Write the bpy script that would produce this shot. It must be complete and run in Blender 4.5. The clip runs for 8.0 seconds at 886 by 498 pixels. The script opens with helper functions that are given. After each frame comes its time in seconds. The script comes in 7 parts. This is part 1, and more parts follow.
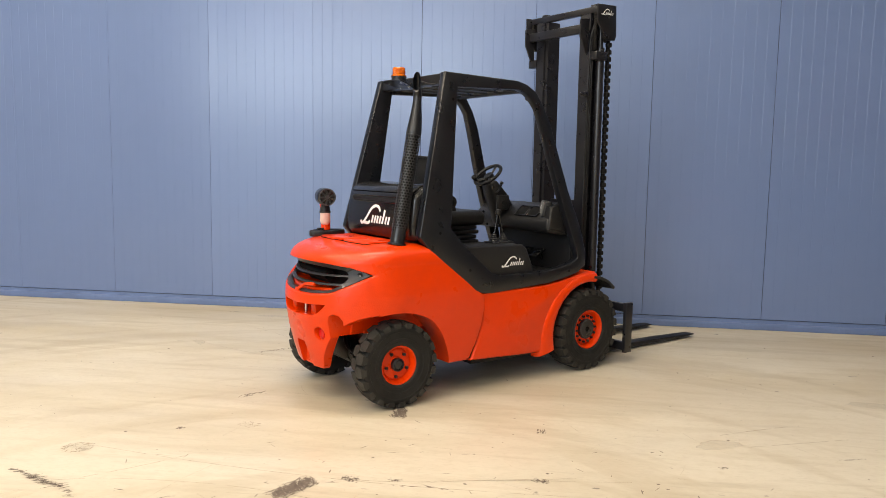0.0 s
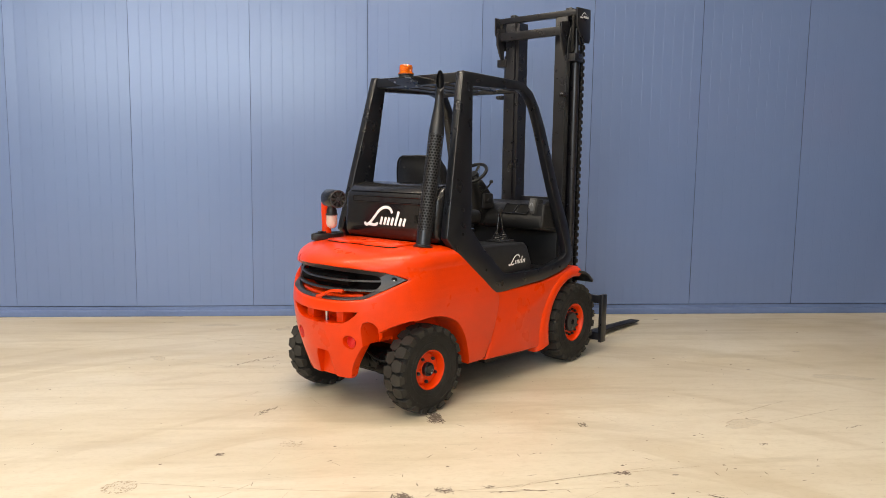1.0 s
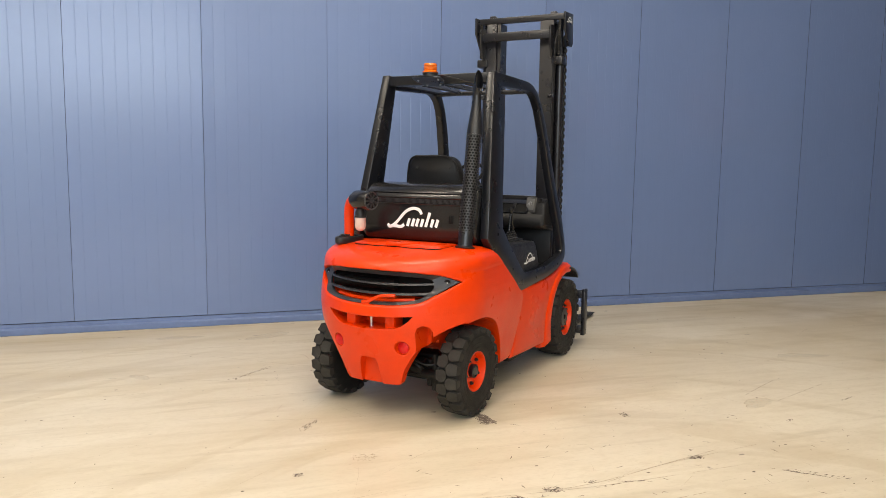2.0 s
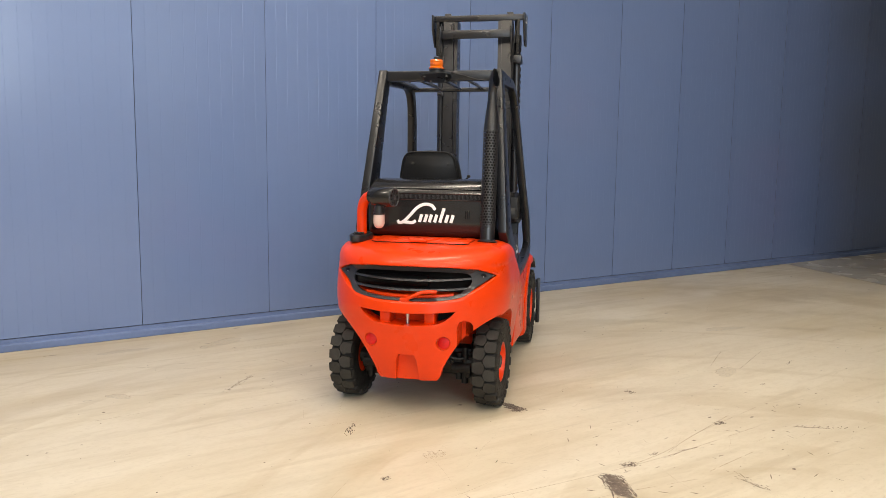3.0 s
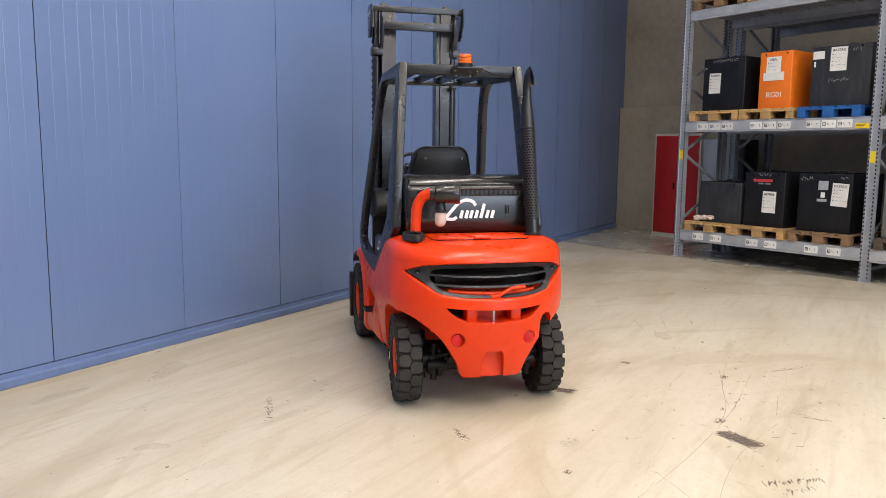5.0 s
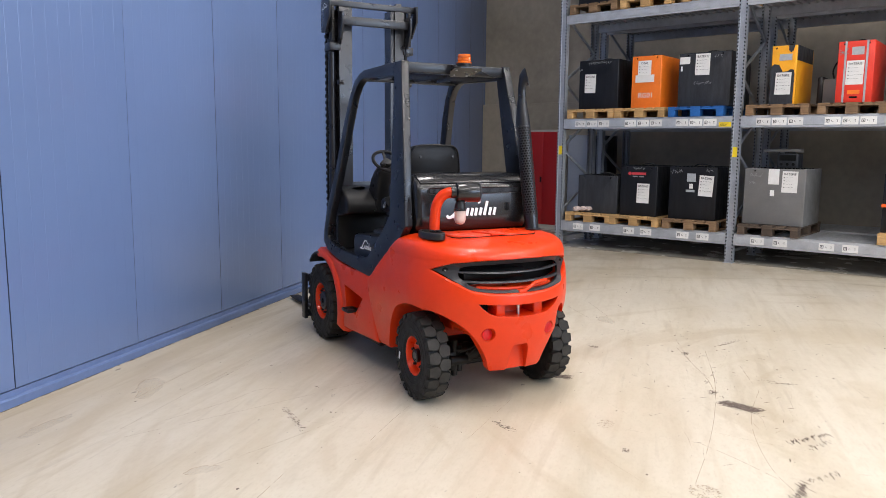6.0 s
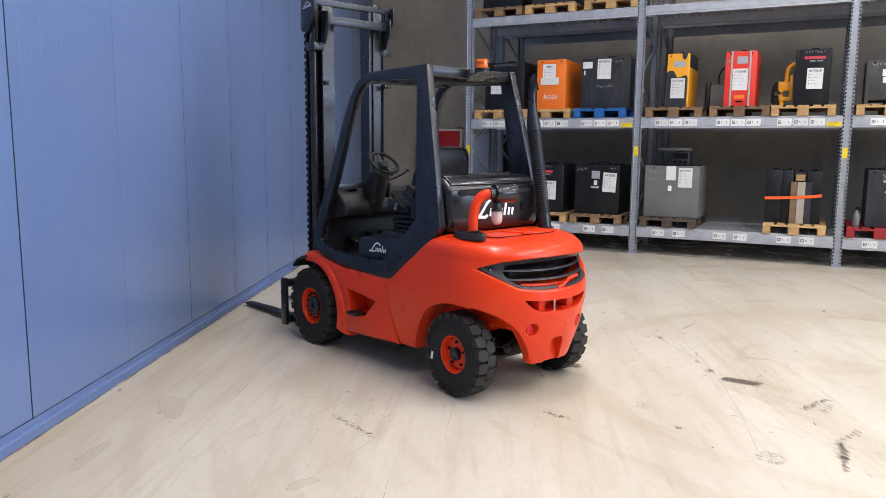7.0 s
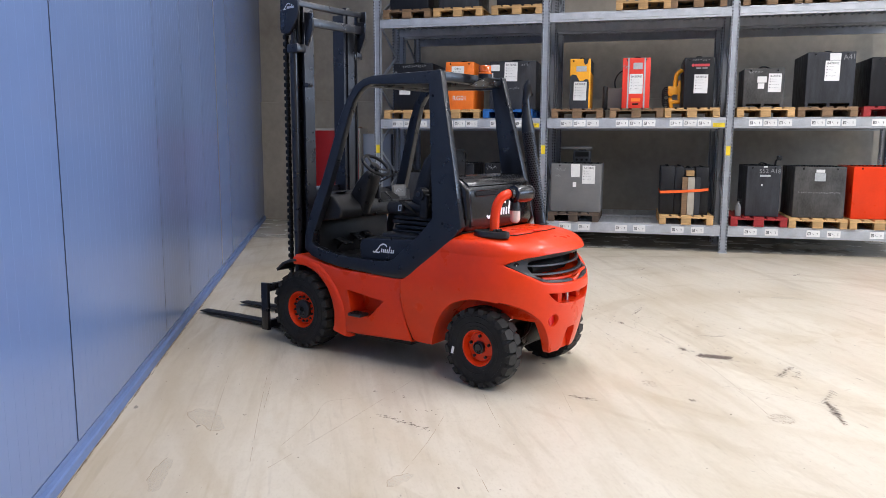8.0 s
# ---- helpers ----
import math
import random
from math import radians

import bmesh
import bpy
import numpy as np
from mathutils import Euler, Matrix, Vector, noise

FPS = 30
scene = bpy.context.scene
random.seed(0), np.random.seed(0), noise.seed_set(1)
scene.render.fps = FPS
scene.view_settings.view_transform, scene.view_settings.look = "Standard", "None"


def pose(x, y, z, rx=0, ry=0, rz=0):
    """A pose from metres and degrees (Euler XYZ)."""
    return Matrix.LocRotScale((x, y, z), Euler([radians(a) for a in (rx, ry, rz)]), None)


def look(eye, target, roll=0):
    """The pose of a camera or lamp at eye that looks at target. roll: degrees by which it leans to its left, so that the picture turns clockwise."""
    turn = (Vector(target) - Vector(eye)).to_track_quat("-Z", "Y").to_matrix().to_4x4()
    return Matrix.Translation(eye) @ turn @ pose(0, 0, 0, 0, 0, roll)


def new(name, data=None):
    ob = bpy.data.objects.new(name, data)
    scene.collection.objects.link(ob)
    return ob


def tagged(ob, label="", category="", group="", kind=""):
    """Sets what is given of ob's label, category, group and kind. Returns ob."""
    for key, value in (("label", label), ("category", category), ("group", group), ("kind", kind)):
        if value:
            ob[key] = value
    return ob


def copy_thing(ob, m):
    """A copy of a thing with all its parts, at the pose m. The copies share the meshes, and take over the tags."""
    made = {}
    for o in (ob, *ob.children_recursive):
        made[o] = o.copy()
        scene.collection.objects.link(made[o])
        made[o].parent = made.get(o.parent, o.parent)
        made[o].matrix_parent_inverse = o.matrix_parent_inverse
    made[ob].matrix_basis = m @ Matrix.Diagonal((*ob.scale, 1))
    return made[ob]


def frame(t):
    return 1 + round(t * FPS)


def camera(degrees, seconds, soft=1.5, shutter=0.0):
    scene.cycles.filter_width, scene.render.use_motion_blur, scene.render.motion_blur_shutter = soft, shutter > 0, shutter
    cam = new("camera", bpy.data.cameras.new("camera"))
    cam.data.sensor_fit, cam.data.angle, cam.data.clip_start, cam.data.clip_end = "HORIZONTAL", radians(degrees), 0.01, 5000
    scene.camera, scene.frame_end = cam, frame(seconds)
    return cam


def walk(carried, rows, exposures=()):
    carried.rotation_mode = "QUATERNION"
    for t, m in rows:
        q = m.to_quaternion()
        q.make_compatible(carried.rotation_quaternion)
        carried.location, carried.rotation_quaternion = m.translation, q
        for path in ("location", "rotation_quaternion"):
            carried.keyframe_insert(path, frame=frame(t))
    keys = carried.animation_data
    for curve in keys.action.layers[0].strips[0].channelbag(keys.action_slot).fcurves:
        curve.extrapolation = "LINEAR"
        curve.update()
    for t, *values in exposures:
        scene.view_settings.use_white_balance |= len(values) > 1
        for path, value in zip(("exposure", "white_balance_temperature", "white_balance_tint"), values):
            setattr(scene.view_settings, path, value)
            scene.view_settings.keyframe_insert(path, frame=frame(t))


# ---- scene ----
cam = camera(61.3, 8.0, soft=0.3)
PATH = [
    (0, (-0.397, -0.099, 1.555), (-0.679, 1.869, 1.336), 1.0),
    (0.5, (-0.969, -0.143, 1.552), (-1.052, 1.842, 1.329), 1.0),
    (1, (-1.688, -0.074, 1.586), (-1.502, 1.904, 1.354), 0.8),
    (1.5, (-2.308, 0.049, 1.588), (-1.911, 1.996, 1.354), 0.8),
    (3, (-4.225, 0.787, 1.579), (-3.136, 2.447, 1.338), 0.7),
    (3.5, (-4.728, 1.166, 1.577), (-3.438, 2.674, 1.325), 0.6),
    (4, (-5.228, 1.632, 1.592), (-3.777, 2.984, 1.338), 0.6),
    (5.5, (-6.198, 3.181, 1.605), (-4.381, 3.972, 1.337), 0.5),
    (6, (-6.481, 3.789, 1.621), (-4.577, 4.336, 1.347), 0.5),
    (6.5, (-6.657, 4.386, 1.629), (-4.707, 4.73, 1.351), 0.5),
    (7, (-6.799, 5.048, 1.647), (-4.822, 5.161, 1.369), 0.4),
    (7.5, (-6.875, 5.658, 1.665), (-4.897, 5.558, 1.386), 0.4),
    (8, (-6.933, 6.261, 1.68), (-4.977, 5.952, 1.397), 0.2),
]
walk(cam, [(t, look(eye, target, roll)) for t, eye, target, roll in PATH],
     exposures=[(0.0, 0.15, 7420, 10), (1.5, 0.07, 7320, 10), (3.5, 0.05, 7180, 11), (5.5, 0.16, 6320, 13), (7.0, 0.17, 5870, 14), (8.0, 0.17, 5800, 14)])

# ---------------------------------------------------------------- world and lights
world = bpy.data.worlds.new("hall_daylight")
world.use_nodes = True
scene.world = world
bg = world.node_tree.nodes["Background"]
bg.inputs[0].default_value = (0.55, 0.62, 0.72, 1)
bg.inputs[1].default_value = 0.05


def area_light(name, eye, target, sx, sy, power, colour):
    d = bpy.data.lights.new(name, "AREA")
    d.shape, d.size, d.size_y, d.energy, d.color = "RECTANGLE", sx, sy, power, colour
    ob = new(name, d)
    ob.matrix_world = look(eye, target)
    return ob


WARM, DAY = (1.0, 0.93, 0.84), (0.62, 0.78, 1.0)
# lamps out of view; places and powers chosen to balance the hall's brightness
LAMPS = [(-6.0, 0.8, 178), (-1.5, 0.8, 165), (4.0, 0.8, 4), (4.2, 5.6, 4), (-6.0, 4.6, 125), (-1.5, 4.6, 168), (-6.0, -3.5, 158), (-1.5, -3.5, 120), (2.4, -3.5, 6)]
for lx, ly, power in LAMPS:
    area_light("ceiling_lamp_light", (lx, ly, 6.62), (lx, ly, 0), 3.2, 0.40, power, WARM)
# the low gate is assumed: an unseen fill light from the south-west
area_light("gate_daylight", (-9.3, -9.1, 1.5), (-9.3, 0, 1.5), 5.5, 2.9, 110, DAY)
area_light("east_window_daylight", (0.45, -9.1, 4.65), (0.45, 0, 4.65), 3.2, 2.8, 60, (0.68, 0.82, 1.0))
area_light("window_band_daylight", (-7.25, -9.1, 4.65), (-7.25, 0, 4.65), 9.5, 2.8, 720, (0.68, 0.82, 1.0))

# ---------------------------------------------------------------- materials


def mat(name, colour, rough=0.5, metal=0.0, vary=0.0, scale=4.0, bump=0.0, bscale=60.0, coat=0.0, stretch=(1, 1, 1), rvary=0.0, rand=0.0, spec=0.5):
    """A node material: base colour with two scales of variation, roughness wear and fine relief."""
    m = bpy.data.materials.new(name)
    m.use_nodes = True
    nt = m.node_tree
    b = nt.nodes["Principled BSDF"]
    b.inputs["Base Color"].default_value = (*colour, 1)
    b.inputs["Roughness"].default_value = rough
    b.inputs["Metallic"].default_value = metal
    b.inputs["Coat Weight"].default_value = coat
    b.inputs["Coat Roughness"].default_value = 0.12
    b.inputs["Specular IOR Level"].default_value = spec
    tc = nt.nodes.new("ShaderNodeTexCoord")
    mp = nt.nodes.new("ShaderNodeMapping")
    mp.inputs["Scale"].default_value = stretch
    nt.links.new(tc.outputs["Object"], mp.inputs[0])

    def nz(s, detail=5):
        n = nt.nodes.new("ShaderNodeTexNoise")
        n.inputs["Scale"].default_value, n.inputs["Detail"].default_value = s, detail
        nt.links.new(mp.outputs[0], n.inputs["Vector"])
        return n

    if vary or rand:
        n1, n2 = nz(scale), nz(scale * 9)
        add = nt.nodes.new("ShaderNodeMath")
        add.operation = "MULTIPLY_ADD"
        nt.links.new(n2.outputs[0], add.inputs[0])
        add.inputs[1].default_value = 0.45
        nt.links.new(n1.outputs[0], add.inputs[2])
        rng = nt.nodes.new("ShaderNodeMapRange")
        rng.inputs[1].default_value, rng.inputs[2].default_value = 0.45, 1.0
        rng.inputs[3].default_value, rng.inputs[4].default_value = 1 - vary, 1 + vary
        nt.links.new(add.outputs[0], rng.inputs[0])
        val = rng.outputs[0]
        if rand:
            oi = nt.nodes.new("ShaderNodeObjectInfo")
            r2 = nt.nodes.new("ShaderNodeMapRange")
            r2.inputs[3].default_value, r2.inputs[4].default_value = 1 - rand, 1 + rand
            nt.links.new(oi.outputs["Random"], r2.inputs[0])
            mul = nt.nodes.new("ShaderNodeMath")
            mul.operation = "MULTIPLY"
            nt.links.new(val, mul.inputs[0])
            nt.links.new(r2.outputs[0], mul.inputs[1])
            val = mul.outputs[0]
        mix = nt.nodes.new("ShaderNodeVectorMath")
        mix.operation = "SCALE"
        mix.inputs[0].default_value = colour
        nt.links.new(val, mix.inputs["Scale"])
        nt.links.new(mix.outputs[0], b.inputs["Base Color"])
    if rvary:
        n3 = nz(scale * 2.3)
        r3 = nt.nodes.new("ShaderNodeMapRange")
        r3.inputs[1].default_value, r3.inputs[2].default_value = 0.3, 0.7
        r3.inputs[3].default_value, r3.inputs[4].default_value = max(0.03, rough - rvary), min(1, rough + rvary)
        nt.links.new(n3.outputs[0], r3.inputs[0])
        nt.links.new(r3.outputs[0], b.inputs["Roughness"])
    if bump:
        n4 = nz(bscale, 3)
        bp = nt.nodes.new("ShaderNodeBump")
        bp.inputs["Strength"].default_value, bp.inputs["Distance"].default_value = bump, 0.004
        nt.links.new(n4.outputs[0], bp.inputs["Height"])
        nt.links.new(bp.outputs[0], b.inputs["Normal"])
    return m


def round_edges(m, radius):
    """Soften hard edges of a painted casting in its shading normal."""
    nt = m.node_tree
    bv = nt.nodes.new("ShaderNodeBevel")
    bv.samples = 4
    bv.inputs["Radius"].default_value = radius
    bump = [n for n in nt.nodes if n.bl_idname == "ShaderNodeBump"][0]
    nt.links.new(bv.outputs[0], bump.inputs["Normal"])
    nt.links.new(bv.outputs[0], nt.nodes["Principled BSDF"].inputs["Coat Normal"])
    return m


M_PAINT = round_edges(mat("red_orange_paint", (0.73, 0.041, 0.002), 0.33, vary=0.07, scale=3, bump=0.26, bscale=120, coat=0.22, rvary=0.08, spec=0.26), 0.007)
M_BLACK = mat("black_satin_paint", (0.007, 0.008, 0.011), 0.30, vary=0.3, scale=5, rvary=0.04, spec=0.55)
M_GLOSS = mat("black_gloss_paint", (0.011, 0.011, 0.012), 0.22, vary=0.2, scale=5, rvary=0.03, spec=0.55)
M_PLASTIC = mat("dark_grey_plastic", (0.015, 0.015, 0.016), 0.38, vary=0.25, scale=8, bump=0.22, bscale=320, rvary=0.08, spec=0.42)
M_SEAT = mat("black_vinyl", (0.012, 0.012, 0.013), 0.42, vary=0.2, scale=10, bump=0.3, bscale=260, spec=0.3)
M_RUBBER = mat("tyre_rubber", (0.010, 0.0097, 0.0093), 0.66, spec=0.35, vary=0.4, scale=7, bump=0.35, bscale=120, rvary=0.1)
M_TREAD = mat("dusty_tread_rubber", (0.029, 0.027, 0.024), 0.72, vary=0.35, scale=9, bump=0.3, bscale=120, rvary=0.1, spec=0.3)
M_AXLE = mat("oily_black_casting", (0.005, 0.005, 0.005), 0.40, vary=0.4, scale=14, bump=0.3, bscale=70, spec=0.22)
M_MAST = mat("mast_steel_black", (0.010, 0.010, 0.013), 0.30, spec=0.58, vary=0.3, scale=6, rvary=0.04)
M_SHIELD = mat("heat_shield_sheet", (0.030, 0.030, 0.033), 0.38, metal=0.3, vary=0.2, scale=12)
M_CHAIN = mat("oiled_chain_steel", (0.012, 0.011, 0.010), 0.45, metal=0.5, vary=0.4, scale=30)
M_GRILLE = mat("charcoal_grille", (0.026, 0.027, 0.031), 0.34, vary=0.15, scale=9, bump=0.15, bscale=220)
# for black parts, and for plugs whose colour gives holes their shade
M_DARK = mat("dark_interior", (0.006, 0.006, 0.006), 0.7, vary=0.2, spec=0.15)
M_STEEL = mat("bright_steel", (0.55, 0.55, 0.55), 0.3, metal=1.0, vary=0.1, scale=20)
M_AMBER = mat("amber_lens", (0.62, 0.115, 0.004), 0.12, vary=0.15, scale=30, coat=0.5)
M_REFL = mat("red_reflector", (0.58, 0.006, 0.008), 0.30, vary=0.2, scale=60, bump=0.4, bscale=300, coat=0.1, spec=0.3)
M_BOWL = mat("frosted_bowl", (0.62, 0.50, 0.44), 0.4, vary=0.1, scale=30)
M_WHITE = mat("white_print", (0.80, 0.80, 0.80), 0.5, vary=0.03)
M_PAPER = mat("paper_label", (0.78, 0.77, 0.74), 0.8, vary=0.08, scale=14, rand=0.08)
M_INK = mat("black_ink", (0.03, 0.03, 0.03), 0.7, vary=0.1)
M_CHALK = mat("chalk_marks", (0.24, 0.24, 0.24), 0.9, vary=0.4, scale=50)
M_YEL = mat("yellow_sticker", (0.85, 0.62, 0.01), 0.5, vary=0.06)
M_WALL = mat("blue_panel_coating", (0.128, 0.189, 0.356), 0.225, vary=0.03, scale=0.8, rand=0.03, spec=0.6)
# shade of the panel joints as a colour, for backing and panel edges
M_JOINT_SHADE = mat("panel_joint_shade", (0.030, 0.040, 0.078), 0.8, vary=0.1)
M_TRIM = mat("blue_base_channel", (0.118, 0.172, 0.325), 0.48, vary=0.15, scale=3, bump=0.1, bscale=40, spec=0.35)
M_CONC = mat("grey_plaster", (0.412, 0.369, 0.297), 0.85, vary=0.22, scale=0.9, bump=0.25, bscale=60)
M_SLAB = mat("smooth_grey_concrete", (0.46, 0.43, 0.365), 0.24, vary=0.2, scale=1.1, bump=0.05, bscale=40, rvary=0.08)
# kept pale so that the unseen ceiling bounces fill light down
M_CEIL = mat("ceiling_sheet", (0.78, 0.78, 0.77), 0.7, vary=0.05, scale=2)
M_ZINC = mat("galvanised_steel", (0.46, 0.48, 0.505), 0.40, metal=0.35, vary=0.16, scale=7, bump=0.08, bscale=90, rvary=0.12, rand=0.04)
M_POST = mat("galvanised_post", (0.35, 0.37, 0.40), 0.42, metal=0.35, vary=0.2, scale=7, bump=0.08, bscale=90, rvary=0.12, rand=0.05)
M_HOLE = mat("slot_shadow", (0.012, 0.0125, 0.014), 0.9, vary=0.1)
M_WOOD = mat("pallet_wood", (0.52, 0.32, 0.13), 0.75, vary=0.30, scale=6, bump=0.5, bscale=40, stretch=(1, 6, 6), rand=0.25)
M_OLDWOOD = mat("weathered_pallet_wood", (0.22, 0.135, 0.07), 0.8, vary=0.35, scale=6, bump=0.5, bscale=40, stretch=(1, 6, 6), rand=0.25)
M_DARKWOOD = mat("dark_pallet_wood", (0.085, 0.060, 0.042), 0.8, vary=0.35, scale=6, bump=0.5, bscale=40, stretch=(1, 6, 6), rand=0.2)
M_BLUEWOOD = mat("blue_pallet_paint", (0.015, 0.11, 0.36), 0.6, vary=0.25, scale=6, bump=0.4, bscale=40)
M_REDWOOD = mat("red_pallet_paint", (0.30, 0.016, 0.016), 0.6, vary=0.25, scale=6, bump=0.4, bscale=40)
M_BAT_BLACK = mat("battery_black_paint", (0.008, 0.0085, 0.0105), 0.42, vary=0.5, scale=5, bump=0.15, bscale=90, rvary=0.14, spec=0.35, stretch=(2.5, 2.5, 0.5))
M_BAT_DARK = mat("battery_dark_grey_paint", (0.031, 0.033, 0.038), 0.5, vary=0.45, scale=5, bump=0.15, bscale=90, rvary=0.14, spec=0.35, stretch=(2.5, 2.5, 0.5))
M_BAT_WORN = mat("battery_worn_grey_paint", (0.066, 0.064, 0.060), 0.6, vary=0.6, scale=3.5, bump=0.2, bscale=70, rvary=0.15, spec=0.35, stretch=(1.5, 1.5, 0.8))
M_FORK = mat("worn_fork_steel", (0.012, 0.012, 0.013), 0.5, vary=0.4, scale=8, bump=0.15, bscale=60, rvary=0.12, spec=0.3, stretch=(0.4, 3, 3))
M_BAT_GREY = mat("battery_grey_paint", (0.155, 0.152, 0.147), 0.55, vary=0.12, scale=4, bump=0.15, bscale=90, rvary=0.1)
M_BAT_ORANGE = mat("battery_orange_paint", (0.90, 0.20, 0.012), 0.45, vary=0.10, scale=4, bump=0.1, bscale=90)
M_BAT_YELLOW = mat("battery_yellow_paint", (0.90, 0.40, 0.010), 0.45, vary=0.10, scale=4, bump=0.1, bscale=90)
M_BAT_RED = mat("battery_red_paint", (0.78, 0.045, 0.020), 0.42, vary=0.08, scale=4, bump=0.1, bscale=90)
M_CAB_RED = mat("cabinet_red_paint", (0.42, 0.012, 0.012), 0.42, vary=0.06, scale=3)
M_CAB_FRAME = mat("cabinet_cream_paint", (0.55, 0.52, 0.45), 0.5, vary=0.06, scale=3)
M_PANEL_GREY = mat("grey_blue_sheet", (0.38, 0.415, 0.475), 0.5, vary=0.06, scale=3)
M_STRAP = mat("orange_strap", (0.90, 0.13, 0.01), 0.6, vary=0.1, scale=60)
M_PALE = mat("pale_plate", (0.45, 0.47, 0.48), 0.4, metal=0.3, vary=0.15, scale=30)
M_PINK = mat("red_print", (0.55, 0.05, 0.06), 0.5, vary=0.1)
M_LAMP = bpy.data.materials.new("lamp_diffuser")
M_LAMP.use_nodes = True
M_LAMP.node_tree.nodes["Principled BSDF"].inputs["Emission Color"].default_value = (1.0, 0.94, 0.86, 1)
M_LAMP.node_tree.nodes["Principled BSDF"].inputs["Emission Strength"].default_value = 6.0


def floor_material():
    """Worn pale industrial coating: broad clouds, long brownish drag streaks, small dark specks."""
    m = bpy.data.materials.new("worn_floor_coating")
    m.use_nodes = True
    nt = m.node_tree
    b = nt.nodes["Principled BSDF"]
    tc = nt.nodes.new("ShaderNodeTexCoord")

    def nz(s, stretch, detail=6, rot=0.0, dist=0.0):
        mp = nt.nodes.new("ShaderNodeMapping")
        mp.inputs["Scale"].default_value = stretch
        mp.inputs["Rotation"].default_value = (0, 0, rot)
        nt.links.new(tc.outputs["Object"], mp.inputs[0])
        n = nt.nodes.new("ShaderNodeTexNoise")
        n.inputs["Scale"].default_value, n.inputs["Detail"].default_value = s, detail
        n.inputs["Distortion"].default_value = dist
        nt.links.new(mp.outputs[0], n.inputs["Vector"])
        return n.outputs[0]

    def ramp(src, a, c):
        r = nt.nodes.new("ShaderNodeMapRange")
        r.inputs[1].default_value, r.inputs[2].default_value = a, c
        nt.links.new(src, r.inputs[0])
        return r.outputs[0]

    def blend(fac, ca, cb):
        x = nt.nodes.new("ShaderNodeMix")
        x.data_type = "RGBA"
        nt.links.new(fac, x.inputs[0])
        for sock, c in ((x.inputs[6], ca), (x.inputs[7], cb)):
            if isinstance(c, tuple):
                sock.default_value = (*c, 1)
            else:
                nt.links.new(c, sock)
        return x.outputs[2]

    def times(a, k):
        x = nt.nodes.new("ShaderNodeMath")
        x.operation = "MULTIPLY"
        nt.links.new(a, x.inputs[0])
        x.inputs[1].default_value = k
        return x.outputs[0]

    col = blend(ramp(nz(0.5, (1, 1, 1)), 0.35, 0.65), (0.615, 0.560, 0.452), (0.545, 0.485, 0.380))
    col = blend(times(ramp(nz(0.9, (0.28, 1.5, 1), 7, 0.05, 0.4), 0.48, 0.66), 0.46), col, (0.42, 0.345, 0.225))
    col = blend(times(ramp(nz(2.2, (0.25, 2.2, 1), 7, -0.2, 0.6), 0.57, 0.68), 0.32), col, (0.36, 0.295, 0.195))
    col = blend(times(ramp(nz(1.1, (0.35, 1.6, 1), 6, 0.9, 0.5), 0.55, 0.75), 0.16), col, (0.36, 0.31, 0.22))
    col = blend(times(ramp(nz(14, (0.7, 1.3, 1), 5, 0.1), 0.48, 0.74), 0.20), col, (0.40, 0.335, 0.23))
    col = blend(times(ramp(nz(48, (0.6, 1.4, 1), 5, -0.1), 0.52, 0.72), 0.22), col, (0.38, 0.315, 0.215))
    col = blend(times(ramp(nz(5, (0.25, 1.9, 1), 8, 0.02, 0.3), 0.52, 0.66), 0.22), col, (0.40, 0.325, 0.21))
    # wide sweeps left by turning trucks, round one centre
    sub = nt.nodes.new("ShaderNodeVectorMath")
    sub.operation = "SUBTRACT"
    nt.links.new(tc.outputs["Object"], sub.inputs[0])
    sub.inputs[1].default_value = (-1.2, 1.9, 0)
    ln = nt.nodes.new("ShaderNodeVectorMath")
    ln.operation = "LENGTH"
    nt.links.new(sub.outputs[0], ln.inputs[0])
    dirn = nt.nodes.new("ShaderNodeVectorMath")
    dirn.operation = "NORMALIZE"
    nt.links.new(sub.outputs[0], dirn.inputs[0])
    sc = nt.nodes.new("ShaderNodeVectorMath")
    sc.operation = "SCALE"
    nt.links.new(dirn.outputs[0], sc.inputs[0])
    sc.inputs["Scale"].default_value = 0.55
    comb = nt.nodes.new("ShaderNodeCombineXYZ")
    nt.links.new(ln.outputs["Value"], comb.inputs[2])
    both = nt.nodes.new("ShaderNodeVectorMath")
    both.operation = "ADD"
    nt.links.new(sc.outputs[0], both.inputs[0])
    nt.links.new(comb.outputs[0], both.inputs[1])
    for scale_, lo_, hi_, k_, tone in ((1.3, 0.53, 0.60, 0.22, (0.42, 0.335, 0.20)), (3.4, 0.575, 0.64, 0.24, (0.36, 0.28, 0.165))):
        n = nt.nodes.new("ShaderNodeTexNoise")
        n.inputs["Scale"].default_value, n.inputs["Detail"].default_value, n.inputs["Distortion"].default_value = scale_, 6, 0.25
        nt.links.new(both.outputs[0], n.inputs["Vector"])
        col = blend(times(ramp(n.outputs[0], lo_, hi_), k_), col, tone)
    # dirty rings on the eastern side of the same turning circle
    sep = nt.nodes.new("ShaderNodeSeparateXYZ")
    nt.links.new(dirn.outputs[0], sep.inputs[0])
    wob = nt.nodes.new("ShaderNodeMath")
    wob.operation = "MULTIPLY_ADD"
    nt.links.new(nz(0.8, (1, 1, 1), 4), wob.inputs[0])
    wob.inputs[1].default_value = 0.9
    nt.links.new(ln.outputs["Value"], wob.inputs[2])
    east = ramp(sep.outputs["X"], 0.35, 0.80)

    def product(a, c):
        x = nt.nodes.new("ShaderNodeMath")
